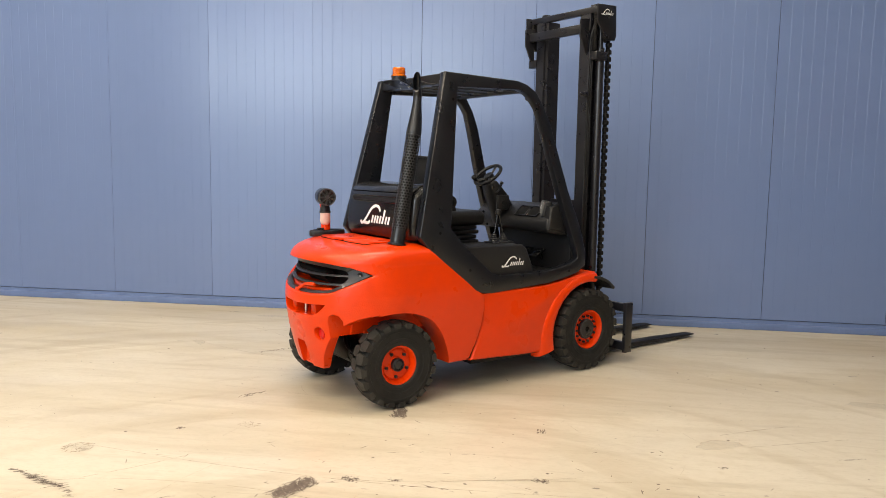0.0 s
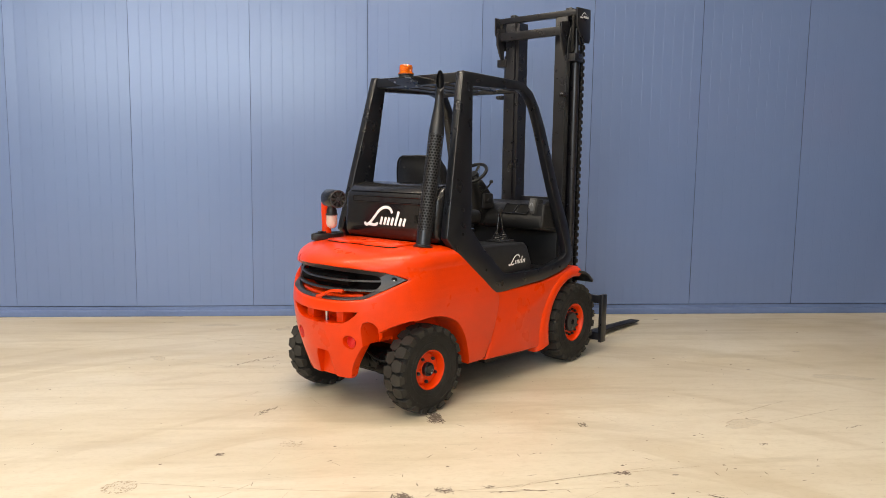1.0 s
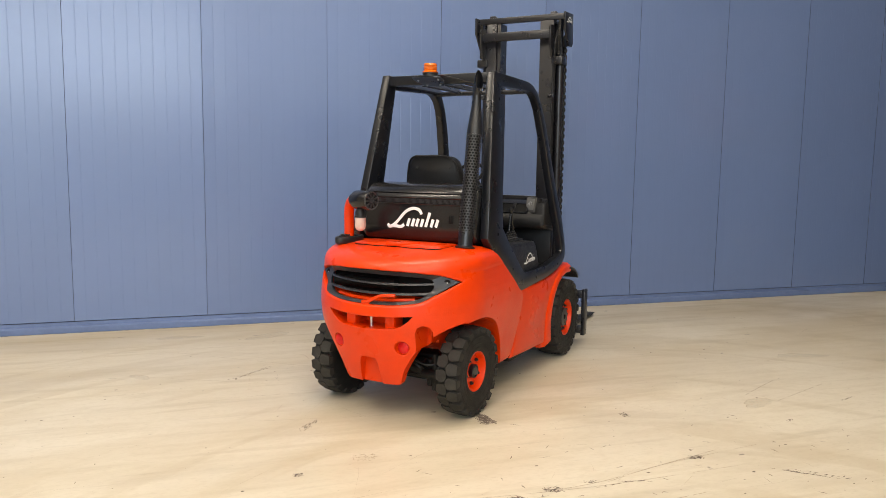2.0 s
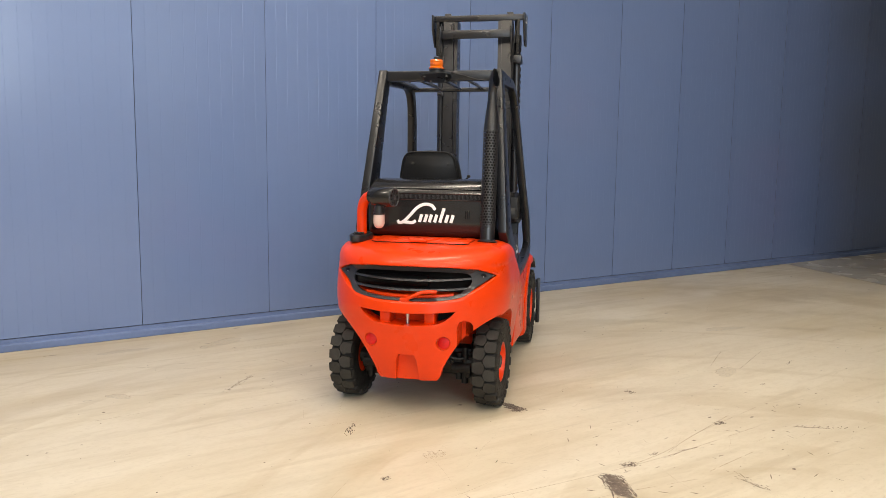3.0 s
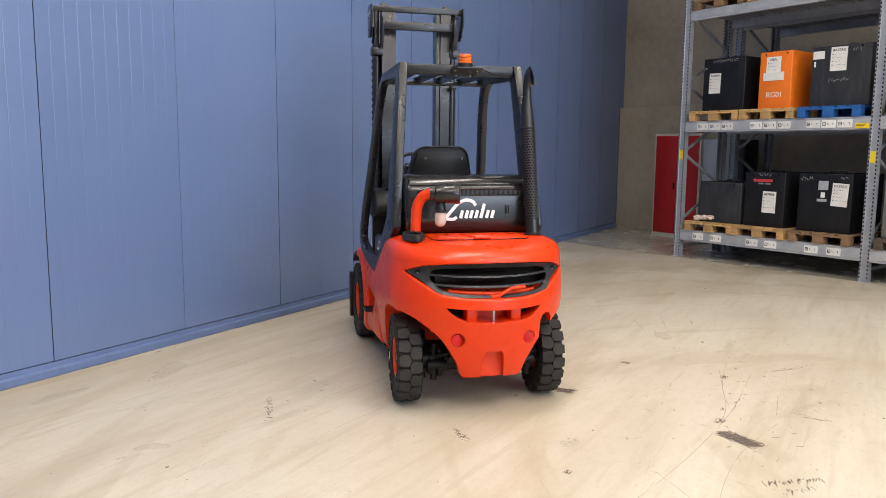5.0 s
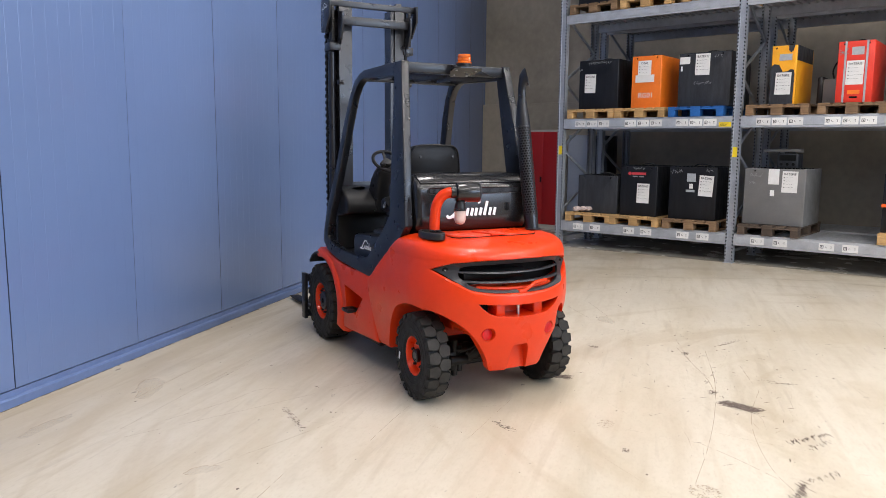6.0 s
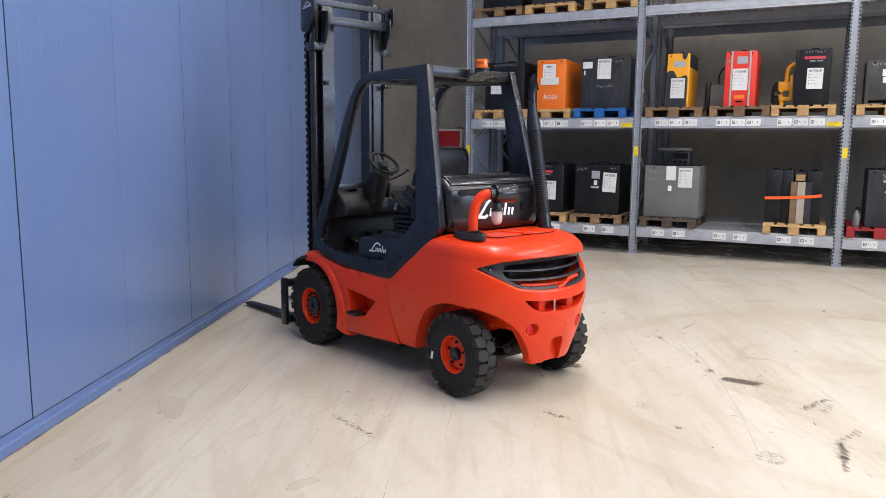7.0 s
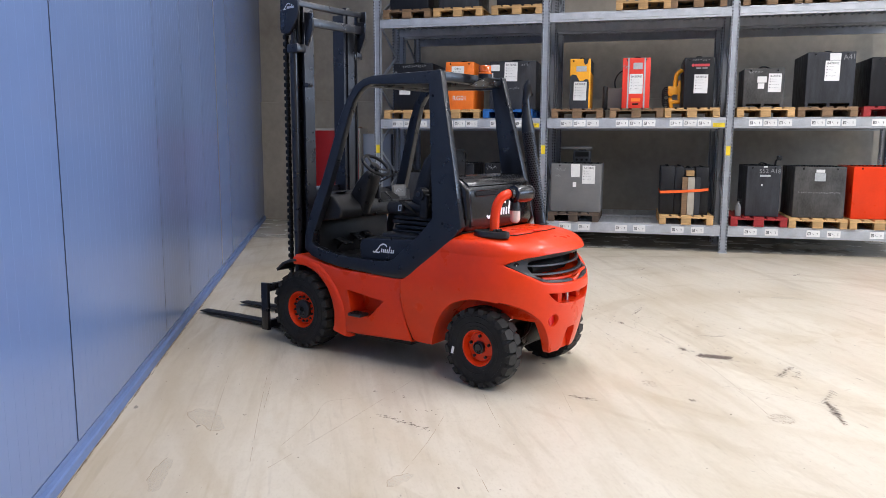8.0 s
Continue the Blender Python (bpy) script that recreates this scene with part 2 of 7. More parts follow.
        x.operation = "MULTIPLY"
        nt.links.new(a, x.inputs[0])
        nt.links.new(c, x.inputs[1])
        return x.outputs[0]

    for r0, r1, r2, r3, k_, tone in ((4.75, 5.05, 5.7, 6.7, 0.20, (0.42, 0.345, 0.205)), (5.05, 5.12, 5.14, 5.22, 0.26, (0.30, 0.235, 0.14)), (5.75, 5.85, 5.95, 6.15, 0.24, (0.32, 0.25, 0.145)), (6.6, 6.8, 7.2, 7.8, 0.32, (0.33, 0.26, 0.155))):
        ring_ = product(product(ramp(wob.outputs[0], r0, r1), ramp(wob.outputs[0], r3, r2)), east)
        col = blend(times(product(ring_, ramp(nz(2.6, (1, 1, 1), 5), 0.36, 0.60)), k_ * 1.5), col, tone)
    # wiped dirt in long streaks beside the panel wall
    pos = nt.nodes.new("ShaderNodeSeparateXYZ")
    nt.links.new(tc.outputs["Object"], pos.inputs[0])
    by_wall = ramp(pos.outputs["Y"], 5.9, 7.1)
    for sc_, st_, lo_, hi_, k_, tone in ((1.5, (0.22, 2.4, 1), 0.48, 0.60, 0.34, (0.44, 0.36, 0.23)), (4.0, (0.20, 2.6, 1), 0.55, 0.66, 0.36, (0.36, 0.285, 0.17))):
        col = blend(times(product(by_wall, ramp(nz(sc_, st_, 6, 0.03, 0.5), lo_, hi_)), k_), col, tone)
    for ang in (0.15, 0.75, 1.9, 2.6):
        col = blend(times(ramp(nz(6, (0.22, 2.2, 1), 4, ang, 0.5), 0.67, 0.72), 0.14), col, (0.26, 0.21, 0.15))
    col = blend(times(ramp(nz(9, (0.6, 1, 1), 3), 0.735, 0.76), 0.75), col, (0.13, 0.11, 0.09))
    col = blend(times(ramp(nz(31, (1, 1, 1), 2), 0.75, 0.78), 0.8), col, (0.10, 0.085, 0.07))
    nt.links.new(col, b.inputs["Base Color"])
    r = nt.nodes.new("ShaderNodeMapRange")
    r.inputs[1].default_value, r.inputs[2].default_value, r.inputs[3].default_value, r.inputs[4].default_value = 0.3, 0.7, 0.32, 0.55
    nt.links.new(nz(1.7, (0.5, 1.2, 1)), r.inputs[0])
    nt.links.new(r.outputs[0], b.inputs["Roughness"])
    bp = nt.nodes.new("ShaderNodeBump")
    bp.inputs["Strength"].default_value, bp.inputs["Distance"].default_value = 0.12, 0.003
    nt.links.new(nz(22, (1, 1, 1), 5), bp.inputs["Height"])
    nt.links.new(bp.outputs[0], b.inputs["Normal"])
    return m


M_FLOOR = floor_material()
M_SCUFF = mat("tyre_scuff", (0.150, 0.118, 0.098), 0.8, vary=0.5, scale=30, spec=0.2)
M_SCUFF_LIGHT = mat("brown_stain", (0.34, 0.27, 0.19), 0.6, vary=0.3, scale=9)

M_STAIN = mat("dried_puddle_stain", (0.42, 0.31, 0.16), 0.5, vary=0.3, scale=9)
M_STAIN.node_tree.nodes["Principled BSDF"].inputs["Alpha"].default_value = 0.085

# ---------------------------------------------------------------- mesh tools


def box(bm, x0, x1, y0, y1, z0, z1, bevel=0.0, seg=2):
    r = bmesh.ops.create_cube(bm, size=1, matrix=Matrix.LocRotScale(((x0 + x1) / 2, (y0 + y1) / 2, (z0 + z1) / 2), None, (abs(x1 - x0), abs(y1 - y0), abs(z1 - z0))))
    if bevel:
        edges = list({e for v in r["verts"] for e in v.link_edges})
        bmesh.ops.bevel(bm, geom=edges, offset=bevel, segments=seg, affect="EDGES", profile=0.5)
    return bm


def obox(bm, m, sx, sy, sz, bevel=0.0, seg=2):
    """A box of that size, centred on the pose m."""
    r = bmesh.ops.create_cube(bm, size=1, matrix=m @ Matrix.Diagonal((sx, sy, sz, 1)))
    if bevel:
        edges = list({e for v in r["verts"] for e in v.link_edges})
        bmesh.ops.bevel(bm, geom=edges, offset=bevel, segments=seg, affect="EDGES", profile=0.5)
    return bm


def prism(bm, poly, axis, a, b, bevel=0.0, seg=2):
    """A polygon, given in the two other axes in order, pushed along axis from a to b."""
    i = "xyz".index(axis)

    def at(p, q):
        c = list(p)
        c.insert(i, q)
        return c

    lo = [bm.verts.new(at(p, a)) for p in poly]
    hi = [bm.verts.new(at(p, b)) for p in poly]
    n = len(poly)
    faces = [bm.faces.new(lo), bm.faces.new(hi[::-1])]
    for k in range(n):
        faces.append(bm.faces.new((lo[k], hi[k], hi[(k + 1) % n], lo[(k + 1) % n])))
    bmesh.ops.recalc_face_normals(bm, faces=faces)
    if bevel:
        edges = list({e for f in faces[:2] for e in f.edges})
        bmesh.ops.bevel(bm, geom=edges, offset=bevel, segments=seg, affect="EDGES", profile=0.5)
    return bm


def rod(bm, p, q, r, seg=14, r2=None):
    p, q = Vector(p), Vector(q)
    d = q - p
    m = Matrix.Translation((p + q) / 2) @ d.to_track_quat("Z", "Y").to_matrix().to_4x4()
    bmesh.ops.create_cone(bm, cap_ends=True, segments=seg, radius1=r, radius2=r if r2 is None else r2, depth=d.length, matrix=m)
    return bm


def smooth_line(pts, steps=6):
    """Catmull-Rom points through the given ones."""
    v = [Vector(p) for p in pts]
    v = [2 * v[0] - v[1]] + v + [2 * v[-1] - v[-2]]
    out = []
    for i in range(1, len(v) - 2):
        a, b, c, d = v[i - 1:i + 3]
        for k in range(steps):
            t = k / steps
            out.append(0.5 * (2 * b + (c - a) * t + (2 * a - 5 * b + 4 * c - d) * t * t + (3 * b - a - 3 * c + d) * t ** 3))
    return out + [v[-2]]


def tube(bm, pts, r, seg=12, flat=1.0, up=(0, 0, 1), radii=None):
    """A round or flattened bar along points."""
    pts = [Vector(p) for p in pts]
    rings = []
    for i, p in enumerate(pts):
        d = (pts[min(i + 1, len(pts) - 1)] - pts[max(i - 1, 0)]).normalized()
        u = Vector(up)
        s = d.cross(u)
        if s.length < 1e-4:
            s = d.cross(Vector((0, 1, 0)))
        s.normalize()
        w = s.cross(d).normalized()
        rr = radii[i] if radii else r
        rings.append([bm.verts.new(p + s * rr * math.cos(2 * math.pi * k / seg) + w * rr * flat * math.sin(2 * math.pi * k / seg)) for k in range(seg)])
    for a, b in zip(rings, rings[1:]):
        for k in range(seg):
            bm.faces.new((a[k], a[(k + 1) % seg], b[(k + 1) % seg], b[k]))
    bm.faces.new(rings[0][::-1])
    bm.faces.new(rings[-1])
    return bm


def lathe(bm, prof, seg=32, m=None):
    """Profile of (radius, height) turned round the local z axis."""
    m = m or Matrix()
    rings = []
    for r, h in prof:
        if r < 1e-6:
            rings.append([bm.verts.new(m @ Vector((0, 0, h)))])
        else:
            rings.append([bm.verts.new(m @ Vector((r * math.cos(2 * math.pi * k / seg), r * math.sin(2 * math.pi * k / seg), h))) for k in range(seg)])
    for a, b in zip(rings, rings[1:]):
        for k in range(seg):
            q = [a[k % len(a)], a[(k + 1) % len(a)], b[(k + 1) % len(b)], b[k % len(b)]]
            q = [v for i, v in enumerate(q) if v not in q[:i]]
            if len(q) > 2:
                bm.faces.new(q)
    return bm


def mesh_of(name, bm, material, smooth=40):
    bmesh.ops.recalc_face_normals(bm, faces=bm.faces[:])
    me = bpy.data.meshes.new(name)
    bm.to_mesh(me)
    bm.free()
    me.materials.append(material)
    if smooth:
        me.shade_smooth()
        me.set_sharp_from_angle(angle=radians(smooth))
    return me


def part(name, bm, material, parent, label="", smooth=40, m=None):
    """One mesh object under a thing or a part."""
    ob = new(name, mesh_of(name, bm, material, smooth))
    ob.parent = parent
    if m is not None:
        ob.matrix_basis = m
    if label:
        ob["label"] = label
    return ob


def piece(name, me, parent, m):
    ob = new(name, me)
    ob.parent = parent
    ob.matrix_basis = m
    return ob


def thing(name, m, label, category, group=""):
    ob = new(name)
    ob.matrix_basis = m
    ob.empty_display_size = 0.2
    return tagged(ob, label, category, group)


def cut(bm, cutters):
    """The body bm less each cutter, as a new bmesh."""
    a = new("body_blank", mesh_of("body_blank", bm, M_DARK, 0))
    made = [a]
    for c in cutters:
        o = new("cutter", mesh_of("cutter", c, M_DARK, 0))
        made.append(o)
        md = a.modifiers.new("cut", "BOOLEAN")
        md.operation, md.object, md.solver = "DIFFERENCE", o, "EXACT"
    dg = bpy.context.evaluated_depsgraph_get()
    dg.update()
    out = bmesh.new()
    me = bpy.data.meshes.new_from_object(a.evaluated_get(dg))
    out.from_mesh(me)
    bpy.data.meshes.remove(me)
    for o in made:
        d = o.data
        bpy.data.objects.remove(o)
        bpy.data.meshes.remove(d)
    return out


def text_mesh(words, height, material):
    """Flat lettering in the xz plane, facing -y, centred, as a mesh."""
    c = bpy.data.curves.new("lettering", "FONT")
    c.body, c.align_x, c.align_y, c.size, c.extrude = words, "CENTER", "CENTER", height * 1.38, 0.0006
    o = new("lettering", c)
    dg = bpy.context.evaluated_depsgraph_get()
    dg.update()
    me = bpy.data.meshes.new_from_object(o.evaluated_get(dg))
    bpy.data.objects.remove(o)
    me.transform(pose(0, 0, 0, 90))
    me.materials.clear()
    me.materials.append(material)
    return me


# ---------------------------------------------------------------- the hall
WALL_Y, EAST_X, TOP = 7.58, 10.6, 6.9
# the plastered wall runs parallel to the racks; its own x goes along it, its y into it
EAST_M = pose(9.80, WALL_Y, 0, 0, 0, -113.19)


def structure(name, bm, material, label, smooth=0):
    ob = new(name, mesh_of(name, bm, material, smooth))
    return tagged(ob, label, "structure", kind="structure")


floor = structure("floor", box(bmesh.new(), -14, EAST_X + 0.25, -9, WALL_Y + 0.25, -0.2, 0), M_FLOOR, "pale beige worn industrial floor coating with scuffs")
strip = prism(bmesh.new(), [(6.63, WALL_Y - 0.03), (0.19, -8.99), (2.66, -8.99), (9.75, WALL_Y - 0.03)], "z", -0.01, 0.0025)
floor_concrete = structure("floor_concrete", strip, M_SLAB, "smooth grey uncoated concrete floor under the racks")
wall_north = structure("wall_north", box(bmesh.new(), -14, EAST_X, WALL_Y + 0.024, WALL_Y + 0.25, 0, TOP), M_JOINT_SHADE, "tall blue insulated sheet-metal panel wall")
bm = box(bmesh.new(), -0.20, 18.3, 0.184, 0.45, 0, TOP)
bm.transform(EAST_M)
wall_east = structure("wall_east", bm, M_CONC, "plain grey-beige plastered hall wall in shade")
bm = box(bmesh.new(), -0.05, 18.3, 0.0, 0.184, 0, 2.515, 0.01, 1)
bm.transform(EAST_M)
plinth = structure("trim_plinth", bm, M_CONC, "thick grey-beige lower part of the hall wall")
# west wall, south wall and ceiling are unseen, added to close the hall
wall_west = structure("wall_west", box(bmesh.new(), -14.25, -14, -9, WALL_Y + 0.25, 0, TOP), M_CONC, "plain plastered hall wall, added out of view")
bm = bmesh.new()
box(bm, -14.25, -12.1, -9.25, -9, 0, TOP)
box(bm, -2.4, -1.2, -9.25, -9, 0, TOP)
box(bm, 2.1, EAST_X + 0.25, -9.25, -9, 0, TOP)
box(bm, -1.2, 2.1, -9.25, -9, 0, 3.2)
box(bm, -1.2, 2.1, -9.25, -9, 6.1, TOP)
box(bm, -12.1, -2.4, -9.25, -9, 6.1, TOP)
box(bm, -12.1, -2.4, -9.25, -9, 3.0, 3.2)
box(bm, -6.5, -2.4, -9.25, -9, 0, 3.0)
wall_south = structure("wall_south", bm, M_CONC, "plain hall wall, added out of view, with an assumed gate and two high windows")
ceiling = structure("ceiling", box(bmesh.new(), -14.25, EAST_X + 0.25, -9.25, WALL_Y + 0.25, TOP, TOP + 0.2), M_CEIL, "light sheet-metal hall ceiling, added out of view")

# base channel along the blue wall: a low kick plate with a sloped cap
prof = [(WALL_Y + 0.024, 0), (WALL_Y - 0.030, 0), (WALL_Y - 0.030, 0.050), (WALL_Y - 0.022, 0.058), (WALL_Y - 0.002, 0.062), (WALL_Y - 0.001, 0.095), (WALL_Y + 0.024, 0.093)]
base_channel = structure("baseboard", prism(bmesh.new(), prof, "x", -14, 9.80), M_TRIM, "blue metal base channel under the wall panels")

# ceiling lamps, unseen: bodies added for the lights set above
for lx, ly, power in LAMPS:
    lamp = thing("ceiling_lamp", pose(lx, ly, 6.9), "long white linear ceiling lamp, added out of view", "lamp", "ceiling lamps")
    bm = box(bmesh.new(), -1.65, 1.65, -0.24, 0.24, -0.22, -0.02, 0.02)
    part("housing", bm, M_CEIL, lamp)
    part("diffuser", box(bmesh.new(), -1.6, 1.6, -0.20, 0.20, -0.232, -0.221), M_LAMP, lamp)

# ---------------------------------------------------------------- the forklift truck
TRUCK = pose(-0.421, 6.123, 0, 0, 0, 44.5)
truck = thing("forklift_truck", TRUCK, "red-orange and black diesel forklift truck with tall black mast", "forklift")
AX_F, AX_R = -0.042, -1.780
R_F, R_R = 0.318, 0.283


def ring_rear(z, w, xr, n=2.1, xs=-1.75, xf=-1.105, steps=22):
    """Plan outline of the counterweight at one height, from its left front round the rear to its right front."""
    out = [(xf, w, z)]
    for k in range(steps + 1):
        a = math.pi * k / steps - math.pi / 2
        c, s = math.cos(a), -math.sin(a)
        y = w * math.copysign(abs(s) ** (2 / n), s)
        out.append((xs - (xs - xr) * abs(c) ** (2 / n), y, z))
    return out + [(xf, -w, z)]


CW_LEVELS = [
    (0.235, 0.500, -2.165), (0.255, 0.512, -2.175), (0.35, 0.522, -2.205), (0.48, 0.540, -2.238), (0.60, 0.560, -2.256), (0.68, 0.569, -2.262),
    (0.74, 0.571, -2.256), (0.80, 0.569, -2.244), (0.86, 0.564, -2.231), (0.905, 0.559, -2.225), (0.926, 0.556, -2.222), (0.936, 0.557, -2.221),
    (0.948, 0.557, -2.219), (0.965, 0.555, -2.210), (0.984, 0.551, -2.194), (1.004, 0.542, -2.162), (1.021, 0.527, -2.118), (1.035, 0.502, -2.055), (1.045, 0.468, -1.975), (1.051, 0.43, -1.90)]


LENS_LOW = [(0, 0.722), (0.18, 0.726), (0.305, 0.741), (0.40, 0.790), (0.49, 0.850), (0.54, 0.878), (9, 0.878)]
LENS_TOP = [(0, 0.945), (0.25, 0.939), (0.40, 0.923), (0.49, 0.893), (0.54, 0.882), (9, 0.882)]


def along(line, v):
    for (a0, b0), (a1, b1) in zip(line, line[1:]):
        if a0 <= v <= a1:
            return b0 + (b1 - b0) * (v - a0) / (a1 - a0)
    return line[-1][1]


def ease(f):
    f = min(1.0, max(0.0, f))
    return f * f * (3 - 2 * f)


def scoop(y, z):
    """Depth of the lens-shaped hollow round the grille; it runs out towards both sides."""
    y = abs(y)
    f = ease((z - along(LENS_LOW, y)) / 0.026) * ease((along(LENS_TOP, y) - z) / 0.020) * ease((0.55 - y) / 0.15)
    return f * (0.028 + 0.046 * min(1.0, max(0.0, (z - 0.74) / 0.165)))


def rear_x(y, z):
    """The counterweight's surface at y and z."""
    for (z0, w0, x0), (z1, w1, x1) in zip(CW_LEVELS, CW_LEVELS[1:]):
        if z0 <= z <= z1:
            f = (z - z0) / (z1 - z0)
            w, xr = w0 + (w1 - w0) * f, x0 + (x1 - x0) * f
            return -1.75 - (-1.75 - xr) * max(0, 1 - (abs(y) / w) ** 2.1) ** (1 / 2.1) + scoop(y, z)
    return -2.2


SEAM = [(0.235, -1.212), (0.35, -1.160), (0.50, -1.122), (0.67, -1.120), (0.695, -1.140), (0.730, -1.205), (0.787, -1.275), (0.843, -1.347), (0.975, -1.515), (1.06, -1.605)]


def front_x(z):
    for (z0, x0), (z1, x1) in zip(SEAM, SEAM[1:]):
        if z <= z1:
            return x0 + (x1 - x0) * (z - z0) / (z1 - z0)
    return SEAM[-1][1]


def counterweight():
    bm = bmesh.new()
    fine = []
    for (z0, w0, x0), (z1, w1, x1) in zip(CW_LEVELS, CW_LEVELS[1:]):
        k = max(1, round((z1 - z0) / 0.006)) if 0.67 < z0 < 0.948 else 1
        fine += [(z0 + (z1 - z0) * q / k, w0 + (w1 - w0) * q / k, x0 + (x1 - x0) * q / k) for q in range(k)]
    fine.append(CW_LEVELS[-1])
    rows = [[bm.verts.new((x + (scoop(y, zz) if x < -1.80 else 0), y, zz)) for x, y, zz in ring_rear(z, w, xr, xf=front_x(z), steps=84)] for z, w, xr in fine]
    n = len(rows[0])
    for a, b in zip(rows, rows[1:]):
        for k in range(n):
            bm.faces.new((a[k], a[(k + 1) % n], b[(k + 1) % n], b[k]))
    bm.faces.new(rows[0][::-1])
    bm.faces.new(rows[-1])
    bmesh.ops.recalc_face_normals(bm, faces=bm.faces[:])
    cutters = []
    arch = [(-1.352, 0.10), (-1.372, 0.24), (-1.408, 0.36), (-1.470, 0.472), (-1.558, 0.560), (-1.67, 0.608), (-1.79, 0.630), (-1.92, 0.617),
            (-2.03, 0.575), (-2.12, 0.51), (-2.22, 0.41), (-2.32, 0.28), (-2.40, 0.10)]
    arch = [tuple(p[:2]) for p in smooth_line([(x, z, 0) for x, z in arch], 4)]
    wedge = [(0.176, 0.10), (0.176, 0.236)] + [tuple(p[:2]) for p in smooth_line([(0.186, 0.246, 0), (0.197, 0.264, 0), (0.222, 0.335, 0), (0.31, 0.475, 0), (0.42, 0.572, 0), (0.52, 0.622, 0), (0.62, 0.645, 0)], 3)] + [(0.80, 0.65), (0.80, 0.10)]
    for s in (1, -1):
        cutters.append(prism(bmesh.new(), arch, "y", s * 0.33, s * 0.9))
        cutters.append(prism(bmesh.new(), [(s * y, z) for y, z in wedge], "x", -2.6, -1.93))
    cutters.append(box(bmesh.new(), -2.10, -1.36, -0.34, 0.34, 0.1, 0.47))
    lens = [(0.505, 0.872), (0.40, 0.915), (0.25, 0.932), (0, 0.938), (-0.25, 0.932), (-0.40, 0.915), (-0.505, 0.872), (-0.40, 0.805), (-0.30, 0.752), (-0.18, 0.738), (0, 0.734), (0.18, 0.738), (0.30, 0.752), (0.40, 0.805)]
    cutters.append(prism(bmesh.new(), lens, "x", -2.6, -1.93))
    slot = [(0.295, 0.678), (0.27, 0.650), (0.23, 0.618), (0.18, 0.598), (0, 0.588), (-0.18, 0.598), (-0.23, 0.618), (-0.27, 0.650), (-0.295, 0.678), (-0.15, 0.668), (0, 0.665), (0.15, 0.668)]
    cutters.append(prism(bmesh.new(), slot, "x", -2.6, -2.06))
    for s in (1, -1):
        c = bmesh.new()
        rod(c, (-2.6, s * 0.225, 0.482), (rear_x(0.225, 0.482) + 0.022, s * 0.225, 0.482), 0.043, 28)
        cutters.append(c)
    groove = [(0.082, 0.15), (0.062, 0.37), (0.048, 0.405), (-0.048, 0.405), (-0.062, 0.37), (-0.082, 0.15)]
    g = bmesh.new()
    prism(g, groove, "x", -2.6, -2.6 + 0.455)
    cutters.append(g)
    notch = [(-0.302, 0.40), (-0.302, 0.575), (-0.316, 0.610), (-0.345, 0.622), (-0.374, 0.612), (-0.390, 0.585), (-0.390, 0.40)]
    cutters.append(prism(bmesh.new(), notch, "x", -2.6, -2.02))
    return cut(bm, cutters)


cw = part("counterweight", counterweight(), M_PAINT, truck, "glossy red-orange cast counterweight", smooth=32)


def surf(y, z, out=0.0):
    return (rear_x(y, z) - out, y, z)


# grille: one moulded bezel with pointed ends, and flat bars, set into the lens-shaped recess


def band(bm, upper, lower, front, back, closed=False):
    """A solid strip on the counterweight between two lines of (y, z)."""
    rows = [[bm.verts.new((rear_x(y, z) + d, y, z)) for y, z in line] for d in (front, back) for line in (upper, lower)]
    fu, fl, bu, bl = rows
    n = len(upper)
    for k in range(n if closed else n - 1):
        j = (k + 1) % n
        for a, b in ((fu, fl), (fl, bl), (bl, bu), (bu, fu)):
            bm.faces.new((a[k], a[j], b[j], b[k]))
    if not closed:
        bm.faces.new((fu[0], fl[0], bl[0], bu[0])), bm.faces.new((fu[-1], fl[-1], bl[-1], bu[-1]))
    return bm


def both_sides(top, low):
    """A closed line from its half with y > 0: along the top to the far tip and back along the foot."""
    line = top + [(-y, z) for y, z in top[-2::-1]] + [(-y, z) for y, z in low] + [(y, z) for y, z in low[-2::-1]]
    return line


def finer(line, k=4):
    return [tuple(p[:2]) for p in smooth_line([(y, z, 0) for y, z in line], k)]


OUT_TOP = finer([(0.492, 0.873), (0.40, 0.908), (0.30, 0.922), (0.15, 0.930), (0, 0.932)])
IN_TOP = finer([(0.368, 0.862), (0.352, 0.884), (0.30, 0.896), (0.15, 0.903), (0, 0.905)])
OUT_LOW = finer([(0.45, 0.846), (0.40, 0.811), (0.325, 0.761), (0.18, 0.742), (0, 0.738)])
IN_LOW = finer([(0.372, 0.842), (0.356, 0.816), (0.296, 0.772), (0.17, 0.755), (0, 0.751)])
grille = part("grille", band(bmesh.new(), both_sides(OUT_TOP, OUT_LOW), both_sides(IN_TOP, IN_LOW), -0.006, 0.016, True), M_GRILLE, cw, "charcoal radiator grille with curved bars", smooth=35)
for z0, sag, wd in ((0.861, 0.008, 0.372), (0.806, 0.008, 0.352)):
    line = [(wd * c / 10, z0 - sag * (1 - (c / 10) ** 2)) for c in range(10, -11, -1)]
    part("grille_bar", band(bmesh.new(), [(y, z + 0.0055) for y, z in line], [(y, z - 0.0055) for y, z in line], -0.004, 0.018), M_GRILLE, grille, smooth=35)
